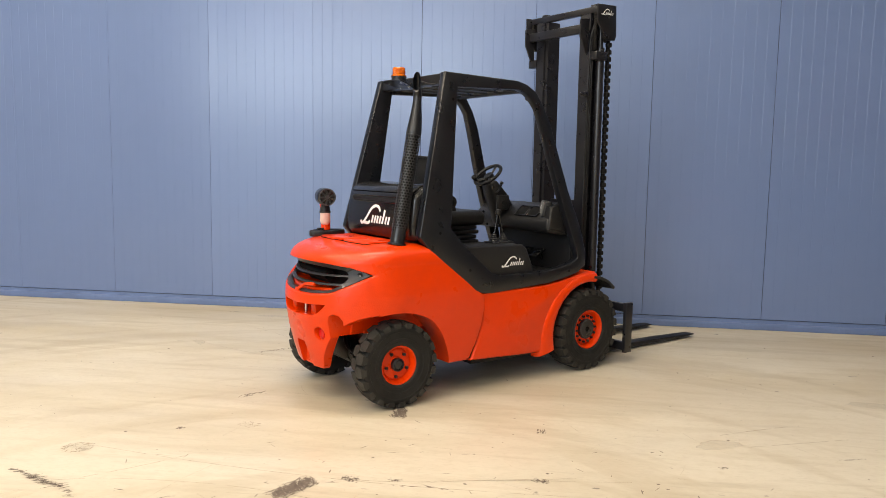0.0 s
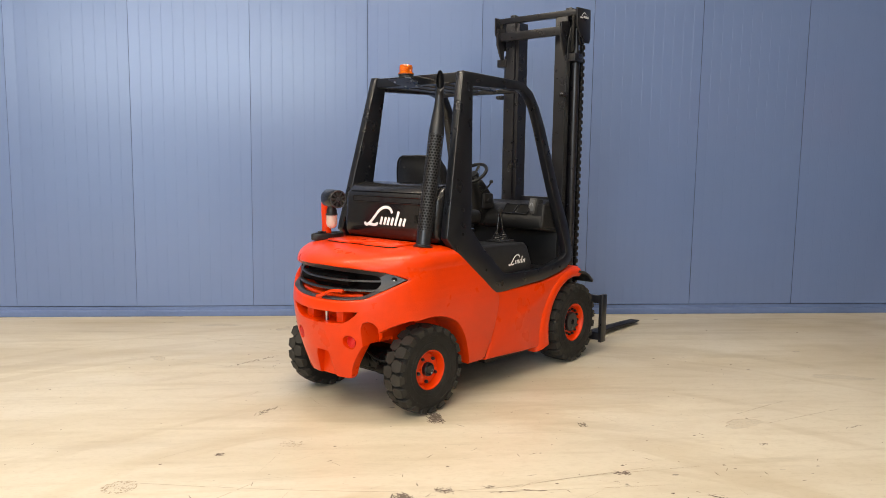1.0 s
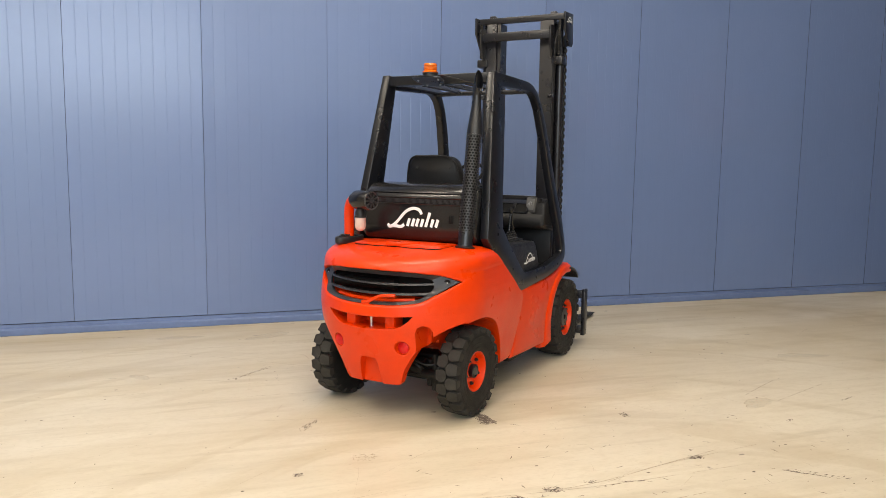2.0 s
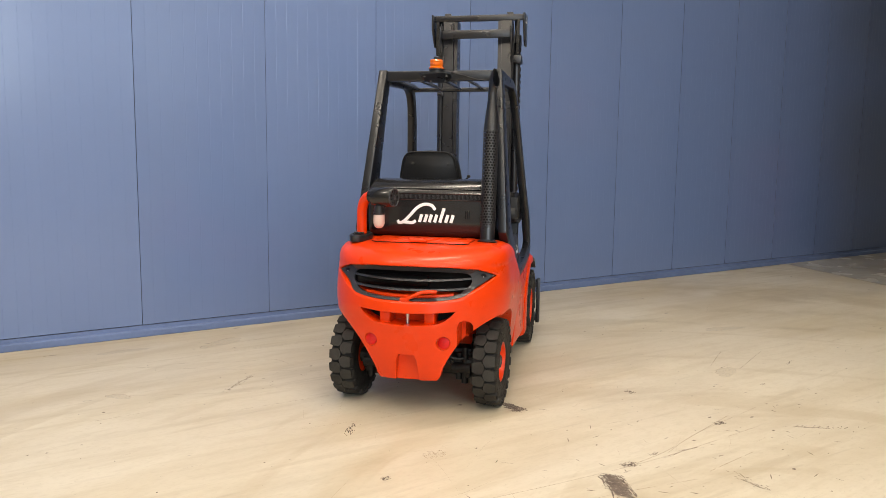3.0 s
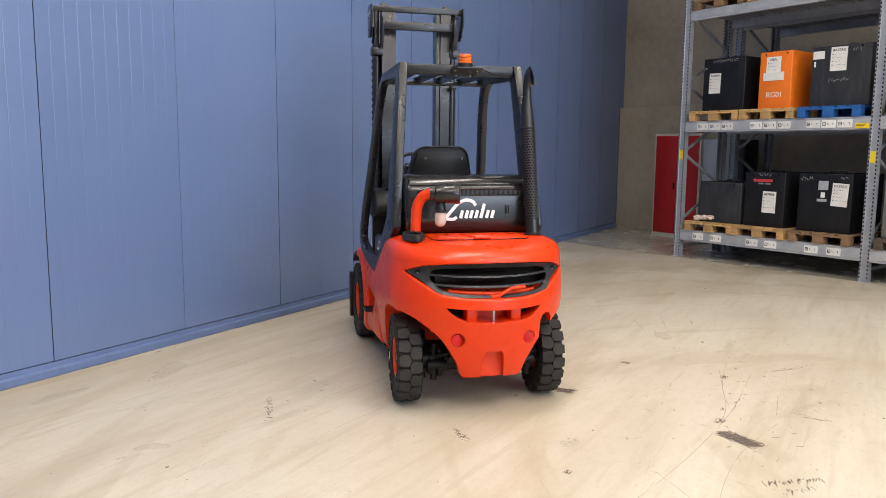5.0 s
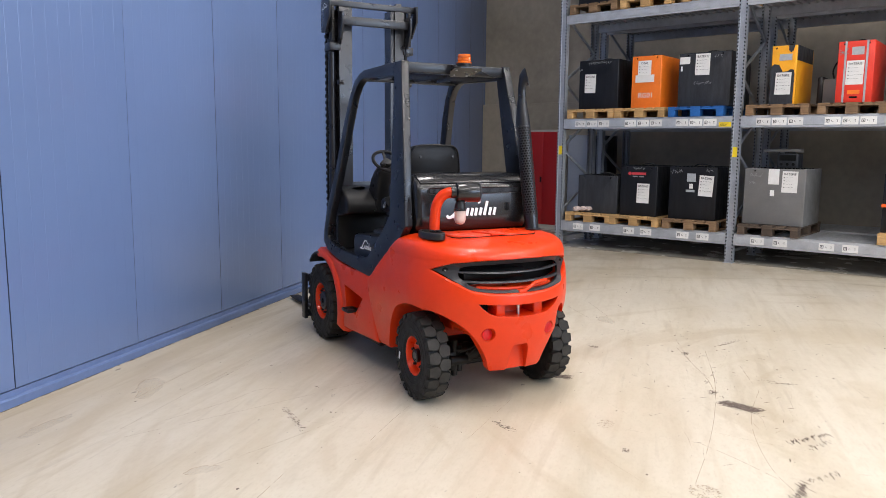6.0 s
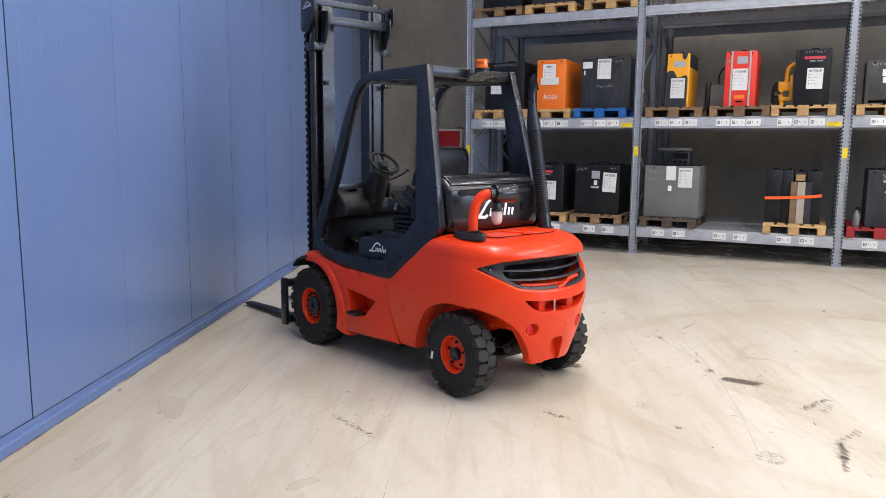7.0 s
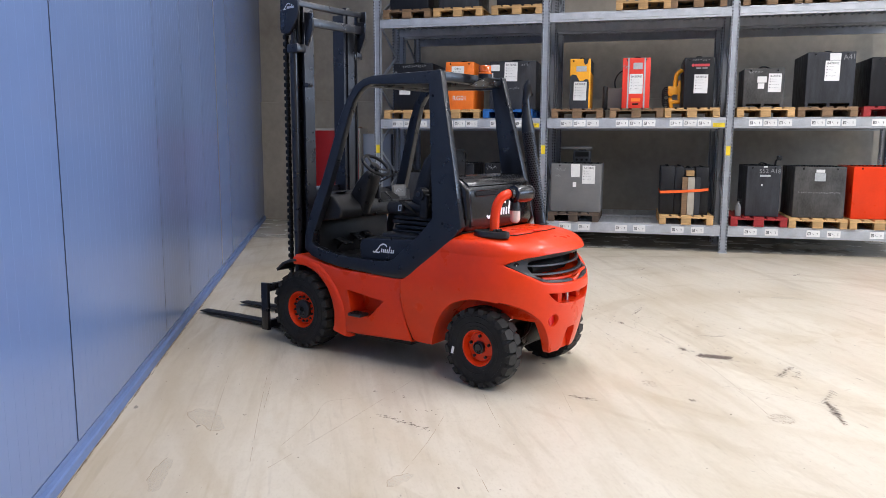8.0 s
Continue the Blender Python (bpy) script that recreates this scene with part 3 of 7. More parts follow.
for s in (1, -1):
    # the hole is a proud dark disc, its shade put into the colour
    bm = bmesh.new()
    hy, hz = 0.428, 0.868
    slope = (rear_x(hy + 0.01, hz) - rear_x(hy - 0.01, hz)) / 0.02
    out = Vector((-1, s * slope, 0)).normalized()
    at_hole = Vector((rear_x(hy, hz), s * hy, hz))
    rod(bm, at_hole - out * 0.010, at_hole + out * 0.0085, 0.0200, 24)
    part("lamp_hole", bm, M_DARK, grille)
    bm = bmesh.new()
    rod(bm, at_hole - out * 0.008, at_hole + out * 0.0095, 0.0045, 12)
    part("bolt", bm, M_STEEL, grille)
bm = bmesh.new()
box(bm, -1.99, -1.932, -0.40, 0.40, 0.76, 0.925)
part("radiator", bm, M_DARK, cw, "black radiator behind the grille")
bm = bmesh.new()
rod(bm, (-2.06, -0.10, 0.835), (-2.06, 0.34, 0.835), 0.035, 20)
part("coolant_hose", bm, M_DARK, cw)
bm = bmesh.new()
tube(bm, smooth_line([surf(y, z, -0.040) for y, z in [(0.27, 0.765), (0.15, 0.757), (0, 0.754), (-0.15, 0.757), (-0.27, 0.765)]], 5), 0.014, 8)
part("grille_sill", bm, M_PAINT, cw)
# red bonnet latch lever at the grille's foot
bm = bmesh.new()
tube(bm, smooth_line([(-2.232, 0.010, 0.744), (-2.240, -0.015, 0.753), (-2.236, -0.055, 0.772), (-2.228, -0.095, 0.789), (-2.222, -0.15, 0.795), (-2.212, -0.185, 0.795)], 5), 0.011, 10)
obox(bm, pose(-2.226, 0.005, 0.743, 0, 0, 0), 0.04, 0.06, 0.022, 0.006)
part("latch_lever", bm, M_PAINT, cw)
# tow slot: two ribs and the bright drawbar pin
for y0, y1 in ((0.105, 0.17), (-0.17, -0.105)):
    bm = box(bmesh.new(), -2.20, -2.055, y0, y1, 0.585, 0.672, 0.008)
    part("slot_rib", bm, M_PAINT, cw)
part("slot_back", box(bmesh.new(), -2.072, -2.0585, -0.28, 0.28, 0.585, 0.675), M_PAINT, cw)
for y0, y1 in ((0.172, 0.285), (-0.285, -0.172)):
    part("slot_pocket", box(bmesh.new(), -2.10, -2.075, y0, y1, 0.592, 0.672), M_DARK, cw)
bm = bmesh.new()
rod(bm, (-2.180, 0.0, 0.57), (-2.180, 0.0, 0.675), 0.0105, 16)
part("drawbar_pin", bm, M_STEEL, cw, "bright steel drawbar pin")
for s in (1, -1):
    bm = bmesh.new()
    x = rear_x(0.225, 0.482)
    lathe(bm, [(0, 0.011), (0.031, 0.010), (0.035, 0.007), (0.036, 0)], 28, pose(x + 0.023, s * 0.225, 0.482, 0, -90, 0))
    part("reflector", bm, M_REFL, cw, "round red rear reflector")
# bonnet lid, raised on the rear deck
lid_line = [(-1.66, 0.315), (-1.66, -0.315), (-1.895, -0.315), (-1.925, -0.28), (-1.942, -0.10), (-1.93, -0.05), (-1.93, 0.05), (-1.942, 0.10), (-1.925, 0.28), (-1.895, 0.315)]
# dark sheet a little larger than the lid, standing in for gap shade
part("lid_gap", prism(bmesh.new(), [(-1.80 + (x + 1.80) * 1.010, y * 1.004) for x, y in lid_line], "z", 1.036, 1.0525), M_DARK, cw)
bm = bmesh.new()
prism(bm, lid_line, "z", 1.035, 1.062, 0.006)
prism(bm, [(-1.78, 0.11), (-1.945, 0.05), (-1.945, -0.05), (-1.78, -0.11)], "z", 1.054, 1.072, 0.006)
part("bonnet_lid", bm, M_PAINT, cw, "flat red-orange lid on the rear deck")

# dark strip added as shade in the joint between counterweight and side body
seam_rear = [(-1.205, 0.245), (-1.157, 0.35), (-1.119, 0.50), (-1.116, 0.665)]
bm = prism(bmesh.new(), [(x - 0.02, z) for x, z in seam_rear] + [(x + 0.012, z) for x, z in seam_rear[::-1]], "y", -0.508, 0.508)
part("joint_strip", bm, M_DARK, truck)
# chassis side body between the axles
side = [(-1.108, 0.690), (-1.108, 0.50), (-1.146, 0.35), (-1.198, 0.228), (-0.70, 0.205), (-0.47, 0.200), (-0.43, 0.235), (-0.413, 0.34), (-0.392, 0.44), (-0.345, 0.545), (-0.27, 0.63), (-0.17, 0.69), (-0.05, 0.722), (0.03, 0.724), (0.03, 0.765), (-0.06, 0.770), (-0.17, 0.752), (-0.30, 0.728), (-0.50, 0.702)]
bm = prism(bmesh.new(), side, "y", -0.525, 0.525, 0.022, 3)
step_cut = [(-0.56, 0.545), (-0.60, 0.36), (-0.78, 0.355), (-0.93, 0.50)]
body_cutters = [prism(bmesh.new(), step_cut, "y", 0.36, 0.8)]
inner_cut = [(-0.42, 0.10), (-0.38, 0.30), (-0.30, 0.52), (-0.10, 0.66), (0.2, 0.66), (0.2, 0.10)]
body_cutters.append(prism(bmesh.new(), inner_cut, "y", -0.7, -0.36))
body_cutters.append(prism(bmesh.new(), inner_cut, "y", 0.36, 0.7))
chassis = part("chassis", cut(bm, body_cutters), M_PAINT, truck, "smooth red-orange side body", smooth=30)
bm = bmesh.new()
box(bm, -0.735, -0.60, 0.47, 0.57, 0.352, 0.372, 0.006)
for k in range(6):
    box(bm, -0.73 + k * 0.022, -0.72 + k * 0.022, 0.475, 0.565, 0.370, 0.378)
part("step", bm, M_PLASTIC, chassis, "ribbed black entry step")
# underside pan
bm = bmesh.new()
box(bm, -1.35, 0.02, -0.40, 0.40, 0.225, 0.34, 0.02)
# lower black plate added to keep red bounce light off the floor
box(bm, -1.17, -0.48, -0.495, 0.495, 0.192, 0.30, 0.01)
part("belly_pan", bm, M_AXLE, truck)

# front mudguards: rounded flange that follows the wheel, with a black flap in front
for s in (1, -1):
    bm = bmesh.new()
    cx, cz, rr = AX_F, R_F + 0.0, 0.405
    pts = []
    for k in range(19):
        a = radians(80 + k * 6.5)
        pts.append((cx + rr * math.cos(a) * (1 + 0.02 * k / 18), s * 0.517, cz + rr * math.sin(a)))
    rows = []
    sect = [(-0.030, -0.075), (-0.034, 0.008), (-0.027, 0.020), (-0.008, 0.025), (0.016, 0.021), (0.032, 0.010), (0.040, -0.02), (0.040, -0.075)]
    for i, p in enumerate(pts):
        a = radians(80 + i * 6.5)
        grow = 1 + 2.2 * (i / 18) ** 2.2
        d = Vector((math.cos(a), 0, math.sin(a)))
        rows.append([bm.verts.new(Vector(p) + d * (u * grow if u > 0 else u) + Vector((0, s * v, 0))) for u, v in sect])
    n = len(sect)
    for a, b in zip(rows, rows[1:]):
        for k in range(n):
            bm.faces.new((a[k], a[(k + 1) % n], b[(k + 1) % n], b[k]))
    bm.faces.new(rows[0]), bm.faces.new(rows[-1][::-1])
    part("front_mudguard", bm, M_PAINT, truck, smooth=50)
    bm = bmesh.new()
    line = [(0.0, 0.735), (0.08, 0.722), (0.16, 0.690), (0.235, 0.632)]
    up = [(x, z) for x, z in line] + [(x - 0.012, z - 0.018) for x, z in line[::-1]]
    prism(bm, up, "y", s * 0.34, s * 0.545, 0.004)
    part("mud_flap", bm, M_PLASTIC, truck, "black plastic mud flap")

# overhead guard
GO = [(-1.385, 2.178), (-0.75, 2.166), (-0.66, 2.146), (-0.575, 2.10), (-0.50, 2.0), (-0.43, 1.86), (-0.345, 1.62), (-0.26, 1.385), (-0.141, 1.12), (-0.082, 0.92), (-0.085, 0.83),
      (-0.16, 0.775), (-0.28, 0.745), (-0.47, 0.715), (-1.00, 0.686), (-1.075, 0.688), (-1.142, 0.704), (-1.204, 0.738), (-1.274, 0.795), (-1.344, 0.851), (-1.514, 0.988), (-1.612, 1.10)]
GI = [(-1.285, 2.085), (-0.74, 2.105), (-0.68, 2.088), (-0.62, 2.05), (-0.565, 1.98), (-0.51, 1.84), (-0.43, 1.60), (-0.35, 1.37), (-0.25, 1.12), (-0.175, 0.93), (-0.165, 0.885),
      (-0.20, 0.86), (-0.34, 0.825), (-0.50, 0.805), (-0.88, 0.80), (-0.94, 0.804), (-1.0, 0.82), (-1.05, 0.857), (-1.10, 0.900), (-1.16, 0.953), (-1.25, 1.03), (-1.36, 1.15)]


def lean(z):
    return 0.428 + (2.17 - max(z, 1.02)) * 0.084


def lean_x(x, z):
    return x - 0.8 * (lean(z) - 0.428 - (2.17 - z) * 0.062)


guard = part("overhead_guard", box(bmesh.new(), -1.375, -1.295, -0.40, 0.40, 2.105, 2.172, 0.008), M_BLACK, truck, "black steel overhead guard")
for s in (1, -1):
    bm = bmesh.new()
    th = 0.058
    lists = []
    for pl, inset in ((GO, 0), (GI, 0), (GI, th), (GO, th)):
        lists.append([bm.verts.new((lean_x(x, z), s * (lean(z) - inset), z)) for x, z in pl])
    n = len(GO)
    for a, b in zip(lists, lists[1:] + lists[:1]):
        for k in range(n):
            bm.faces.new((a[k], a[(k + 1) % n], b[(k + 1) % n], b[k]))
    bmesh.ops.recalc_face_normals(bm, faces=bm.faces[:])
    sharp = [e for e in bm.edges if len(e.link_faces) == 2 and e.calc_face_angle() > 0.9]
    bmesh.ops.bevel(bm, geom=sharp, offset=0.006, segments=2, affect="EDGES", profile=0.5)
    fr = part("side_frame", bm, M_BLACK, guard, smooth=45)
    for x, z in ((-1.33, 2.0), (-1.47, 1.12), (-1.22, 0.86), (-0.27, 0.79)):
        # dark disc drawn for a shaded bolt hole
        bm = bmesh.new()
        y = lean(z)
        rod(bm, (x, s * (y - 0.01), z), (x, s * (y + 0.0015), z), 0.010, 14)
        part("bolt_hole", bm, M_DARK, guard)
bm = bmesh.new()
for k in range(6):
    obox(bm, pose(-1.462 - 0.005 * k, 0.4465 + 0.0009 * k, 1.632 - 0.0135 * k, 0, -20, 0), 0.004, 0.010, 0.006 + 0.002 * (k % 2))
tagged(part("pillar_print", bm, M_WHITE, guard, "tiny white print", smooth=0), kind="stuff")
bm = box(bmesh.new(), -0.69, -0.63, -0.40, 0.40, 2.092, 2.122, 0.008)
part("front_cross_beam", bm, M_BLACK, guard)
for y in (-0.335, -0.17, 0.0, 0.165, 0.33):
    bm = bmesh.new()
    obox(bm, pose(-1.0, y, 2.122, 38, 0, 0), 0.64, 0.060, 0.012, 0.003)
    part("roof_bar", bm, M_BLACK, guard)

# warning beacon on the rear beam
bm = bmesh.new()
rows = [[bm.verts.new((x, sgn * w, z + dz)) for sgn in (1, -1)] for dz in (0, -0.007) for x, w, z in ((-1.36, 0.055, 2.098), (-1.40, 0.070, 2.098), (-1.475, 0.105, 2.122), (-1.535, 0.105, 2.139), (-1.556, 0.070, 2.141))]
for k in range(4):
    bm.faces.new((rows[k][0], rows[k + 1][0], rows[k + 1][1], rows[k][1]))
    bm.faces.new((rows[k + 5][1], rows[k + 6][1], rows[k + 6][0], rows[k + 5][0]))
    for q in (0, 1):
        bm.faces.new((rows[k][q], rows[k + 5][q], rows[k + 6][q], rows[k + 1][q]))
for k in (0, 4):
    bm.faces.new((rows[k][0], rows[k][1], rows[k + 5][1], rows[k + 5][0]))
beacon = part("beacon_bracket", bm, M_BLACK, truck, "bent black plate under the beacon", smooth=20)
for x, y in ((-1.50, 0.075), (-1.50, -0.075), (-1.42, 0.05), (-1.42, -0.05)):
    bm = bmesh.new()
    z = 2.098 + (-1.40 - x) * 0.32 - 0.007
    rod(bm, (x, y, z + 0.004), (x - 0.002, y, z - 0.006), 0.008, 10)
    part("bolt", bm, M_STEEL, beacon)
bm = bmesh.new()
lathe(bm, [(0, 0), (0.050, 0), (0.050, 0.022), (0.054, 0.024), (0.054, 0.030), (0, 0.030)], 28, pose(-1.472, 0, 2.140))
part("beacon_base", bm, M_PLASTIC, beacon)
bm = bmesh.new()
prof = [(0.052, 0.0), (0.053, 0.010), (0.048, 0.013)]
for k in range(5):
    prof += [(0.0462, 0.014 + k * 0.0085), (0.0438, 0.0185 + k * 0.0085)]
prof += [(0.0442, 0.058), (0.0405, 0.063), (0.030, 0.0645), (0, 0.065)]
lathe(bm, prof, 28, pose(-1.472, 0, 2.168))
part("beacon_lens", bm, M_AMBER, beacon, "ribbed amber beacon lens")
bm = bmesh.new()
tube(bm, smooth_line([(-1.45, -0.09, 2.15), (-1.42, -0.16, 2.135), (-1.40, -0.23, 2.115), (-1.38, -0.29, 2.105), (-1.36, -0.34, 2.12)], 5), 0.005, 8)
part("beacon_cable", bm, M_SEAT, beacon)

# engine cover behind the seat
prof = [(-1.34, 1.02), (-1.615, 1.065), (-1.640, 1.10), (-1.642, 1.16), (-1.628, 1.33), (-1.620, 1.362), (-1.606, 1.378), (-1.550, 1.420), (-1.525, 1.427), (-1.34, 1.430)]
bm = prism(bmesh.new(), prof, "y", -0.438, 0.438, 0.045, 5)
cover = part("engine_cover", bm, M_GLOSS, truck, "glossy black engine cover behind the seat", smooth=50)
bm = bmesh.new()
prism(bm, [(-1.34, 1.438), (-1.530, 1.434), (-1.555, 1.426), (-1.614, 1.384), (-1.616, 1.377), (-1.34, 1.41)], "y", -0.402, 0.402, 0.005)
part("cover_cap", bm, M_GLOSS, cover)


def cover_x(z):
    return -1.642 + (z - 1.16) / 0.17 * 0.014


bm = bmesh.new()
zc = 1.325
obox(bm, pose(cover_x(zc) - 0.001, -0.005, zc, 0, 4.7, 0), 0.006, 0.71, 0.036, 0.002)
vent = part("vent_recess", bm, M_DARK, cover, "slotted vent strip")
bm = bmesh.new()
for k in range(78):
    obox(bm, pose(cover_x(zc) - 0.005, 0.335 - k * 0.0088, zc, 0, 4.7, 0), 0.004, 0.0035, 0.028)
tagged(part("vent_slats", bm, M_GRILLE, vent, smooth=0), kind="stuff")
bm = bmesh.new()
rim_pts = [(0.353, 0.0), (0.346, 0.016), (0.330, 0.021), (-0.340, 0.021), (-0.356, 0.016), (-0.363, 0.0), (-0.356, -0.016), (-0.340, -0.021), (0.330, -0.021), (0.346, -0.016), (0.353, 0.0)]
tube(bm, [(cover_x(zc + dz) - 0.003, y, zc + dz) for y, dz in rim_pts], 0.0035, 8, up=(1, 0, 0))
part("vent_rim", bm, M_GLOSS, vent)
bm = bmesh.new()
for k in range(3):
    obox(bm, pose(cover_x(1.21) - 0.001, -0.245 - k * 0.012, 1.212, 0, 4.7, 0), 0.006, 0.005, 0.055, 0.001)
part("vent_slots", bm, M_DARK, cover)


def emblem(parent, m, width):
    """A white script-like emblem as plain strokes: a long looped sweep and a row of small rounded strokes. Drawn in the xz plane."""
    bm = bmesh.new()
    k = width

    def stroke(pts, r):
        line = smooth_line([(x * k, 0, z * k) for x, z in pts], 6)
        tube(bm, line, r * k, 8, 0.12, up=(0, 1, 0))

    stroke([(-0.50, -0.09), (-0.46, -0.13), (-0.38, -0.10), (-0.28, 0.00), (-0.16, 0.13), (-0.03, 0.19), (0.09, 0.17), (0.15, 0.10)], 0.026)
    stroke([(-0.42, -0.115), (-0.32, -0.12), (-0.24, -0.125), (-0.18, -0.09)], 0.026)
    for x0, low, high in ((-0.115, -0.11, 0.02), (-0.025, -0.11, 0.02), (0.055, -0.11, 0.02), (0.145, -0.11, 0.02), (0.235, -0.11, 0.13), (0.335, -0.11, 0.02), (0.425, -0.11, 0.02)):
        stroke([(x0, low), (x0 + 0.14 * (high - low), (low + high) / 2), (x0 + 0.28 * (high - low), high)], 0.027)
    return part("emblem", bm, M_WHITE, parent, "white script emblem", m=m)


# the emblem's own -y side is its face
emblem(cover, pose(cover_x(1.20) - 0.003, 0.020, 1.200, 0, 4.7, 0) @ pose(0, 0, 0, 0, 0, -90), 0.395)

# air intake: red elbow, black drum, frosted dust bowl
bm = bmesh.new()
outl = []
for k in range(24):
    a = 2 * math.pi * k / 24
    outl.append((-1.81 + 0.128 * math.cos(a) * (1 + 0.10 * math.cos(2 * a)), 0.415 + 0.070 * math.sin(a)))
prism(bm, outl, "z", 1.040, 1.086, 0.010)
intake = part("intake_collar", bm, M_PLASTIC, truck, "oval black collar of the air intake")
bm = bmesh.new()
prism(bm, [(-1.80 + (x + 1.80) * 0.80, 0.415 + (y - 0.415) * 0.72) for x, y in outl], "z", 1.080, 1.0875)
part("collar_well", bm, M_DARK, intake)
bm = bmesh.new()
for a in (20, 80, 140):
    obox(bm, pose(-1.855, 0.415, 1.094, 0, 0, a), 0.07, 0.014, 0.012, 0.003)
part("filler_cap", bm, M_PLASTIC, intake)
bm = bmesh.new()
tube(bm, smooth_line([(-1.828, 0.405, 1.05), (-1.830, 0.404, 1.17), (-1.840, 0.398, 1.250), (-1.858, 0.375, 1.305), (-1.880, 0.340, 1.330), (-1.902, 0.300, 1.334)], 8), 0.033, 18)
part("intake_pipe", bm, M_PAINT, intake, "red-orange intake elbow pipe")
bm = bmesh.new()
axis_m = look((-1.905, 0.300, 1.334), (-1.950, 0.135, 1.332))
lathe(bm, [(0, 0.03), (0.038, 0.03), (0.038, 0.0), (0.058, -0.006), (0.060, -0.012), (0.060, -0.140), (0.054, -0.150), (0, -0.150)], 30, axis_m)
drum = part("intake_drum", bm, M_GLOSS, intake, "black cyclone pre-cleaner drum")
bm = bmesh.new()
for k in range(9):
    a = 2 * math.pi * k / 9
    obox(bm, axis_m @ pose(0.034 * math.cos(a), 0.034 * math.sin(a), -0.1505, 0, 0, math.degrees(a)), 0.032, 0.013, 0.004)
part("drum_opening", bm, M_HOLE, drum)
bm = bmesh.new()
lathe(bm, [(0, -0.157), (0.014, -0.156), (0.016, -0.149)], 16, axis_m)
ring = [axis_m @ Vector((0.055 * math.cos(2 * math.pi * k / 30), 0.055 * math.sin(2 * math.pi * k / 30), -0.150)) for k in range(31)]
tube(bm, ring, 0.005, 8, up=axis_m.to_3x3() @ Vector((0, 0, 1)))
part("drum_hub", bm, M_GRILLE, drum)
bm = bmesh.new()
lathe(bm, [(0, 1.285), (0.026, 1.285), (0.030, 1.262), (0.034, 1.255), (0.034, 1.232), (0.040, 1.230), (0.040, 1.220), (0, 1.220)], 26, pose(-1.905, 0.265, 0))
part("bowl_neck", bm, M_PLASTIC, intake)
bm = bmesh.new()
lathe(bm, [(0, 1.222), (0.035, 1.222), (0.036, 1.165), (0.030, 1.145), (0.015, 1.133), (0, 1.131)], 26, pose(-1.905, 0.265, 0))
part("dust_bowl", bm, M_BOWL, intake, "milky dust bowl")

# exhaust stack with perforated heat shield
EXB, EXT = Vector((-1.735, -0.405, 1.045)), Vector((-1.610, -0.398, 1.765))
bm = bmesh.new()
lathe(bm, [(0, 0), (0.062, 0), (0.064, 0.008), (0.055, 0.014), (0.0475, 0.016), (0.0475, 0.11), (0, 0.11)], 30, Matrix.Translation(EXB) @ (EXT - EXB).to_track_quat("Z", "Y").to_matrix().to_4x4())
exhaust = part("exhaust_foot", bm, M_BLACK, truck, "black flanged exhaust foot")
EXL = (EXT - EXB).length
EXM = Matrix.Translation(EXB) @ (EXT - EXB).to_track_quat("Z", "Y").to_matrix().to_4x4()
bm = bmesh.new()
lathe(bm, [(0.036, 0.05), (0.036, EXL)], 20, EXM)
part("inner_pipe", bm, M_DARK, exhaust)


def perforated(radius, z0, z1, rows, around):
    """A sheet rolled to a tube, with staggered round holes."""
    bm = bmesh.new()
    dz, da = (z1 - z0) / rows, 2 * math.pi / around
    for i in range(rows):
        for j in range(around):
            a0, zc = (j + 0.5 * (i % 2)) * da, z0 + (i + 0.5) * dz
            sq = [(-0.5, -0.5), (0, -0.5), (0.5, -0.5), (0.5, 0), (0.5, 0.5), (0, 0.5), (-0.5, 0.5), (-0.5, 0)]
            outer, inner_v = [], []
            for u, v in sq:
                outer.append(bm.verts.new(EXM @ Vector((radius * math.cos(a0 + u * da), radius * math.sin(a0 + u * da), zc + v * dz))))
                l = math.hypot(u, v)
                uu, vv = u / l * 0.38, v / l * 0.38
                inner_v.append(bm.verts.new(EXM @ Vector((radius * math.cos(a0 + uu * da), radius * math.sin(a0 + uu * da), zc + vv * dz))))
            for k in range(8):
                bm.faces.new((outer[k], outer[(k + 1) % 8], inner_v[(k + 1) % 8], inner_v[k]))
    return bm


part("heat_shield", perforated(0.0495, 0.10, EXL, 36, 16), M_SHIELD, exhaust, "perforated black heat shield", smooth=60)
bm = bmesh.new()
seq = [EXT - (EXT - EXB).normalized() * 0.01, EXT + Vector((0.006, 0, 0.04)), EXT + Vector((0.016, 0.0, 0.12)), EXT + Vector((0.022, 0.0, 0.19)), EXT + Vector((0.026, 0.0, 0.245))]
tube(bm, smooth_line(seq, 5), 0.04, 22, radii=[0.0495 - 0.0215 * (0.5 - 0.5 * math.cos(math.pi * min(1, max(0, k - 1) / 17))) for k in range(21)])
part("tail_pipe", bm, M_BLACK, exhaust, "tapered black tail pipe", smooth=60)
bm = bmesh.new()
# curved, flared mouth, cut off to the side
mc = EXT + Vector((0.026, 0, 0.235))
side_dir, across = Vector((-0.70, -0.714, 0)), Vector((0.714, -0.70, 0))
prev = None
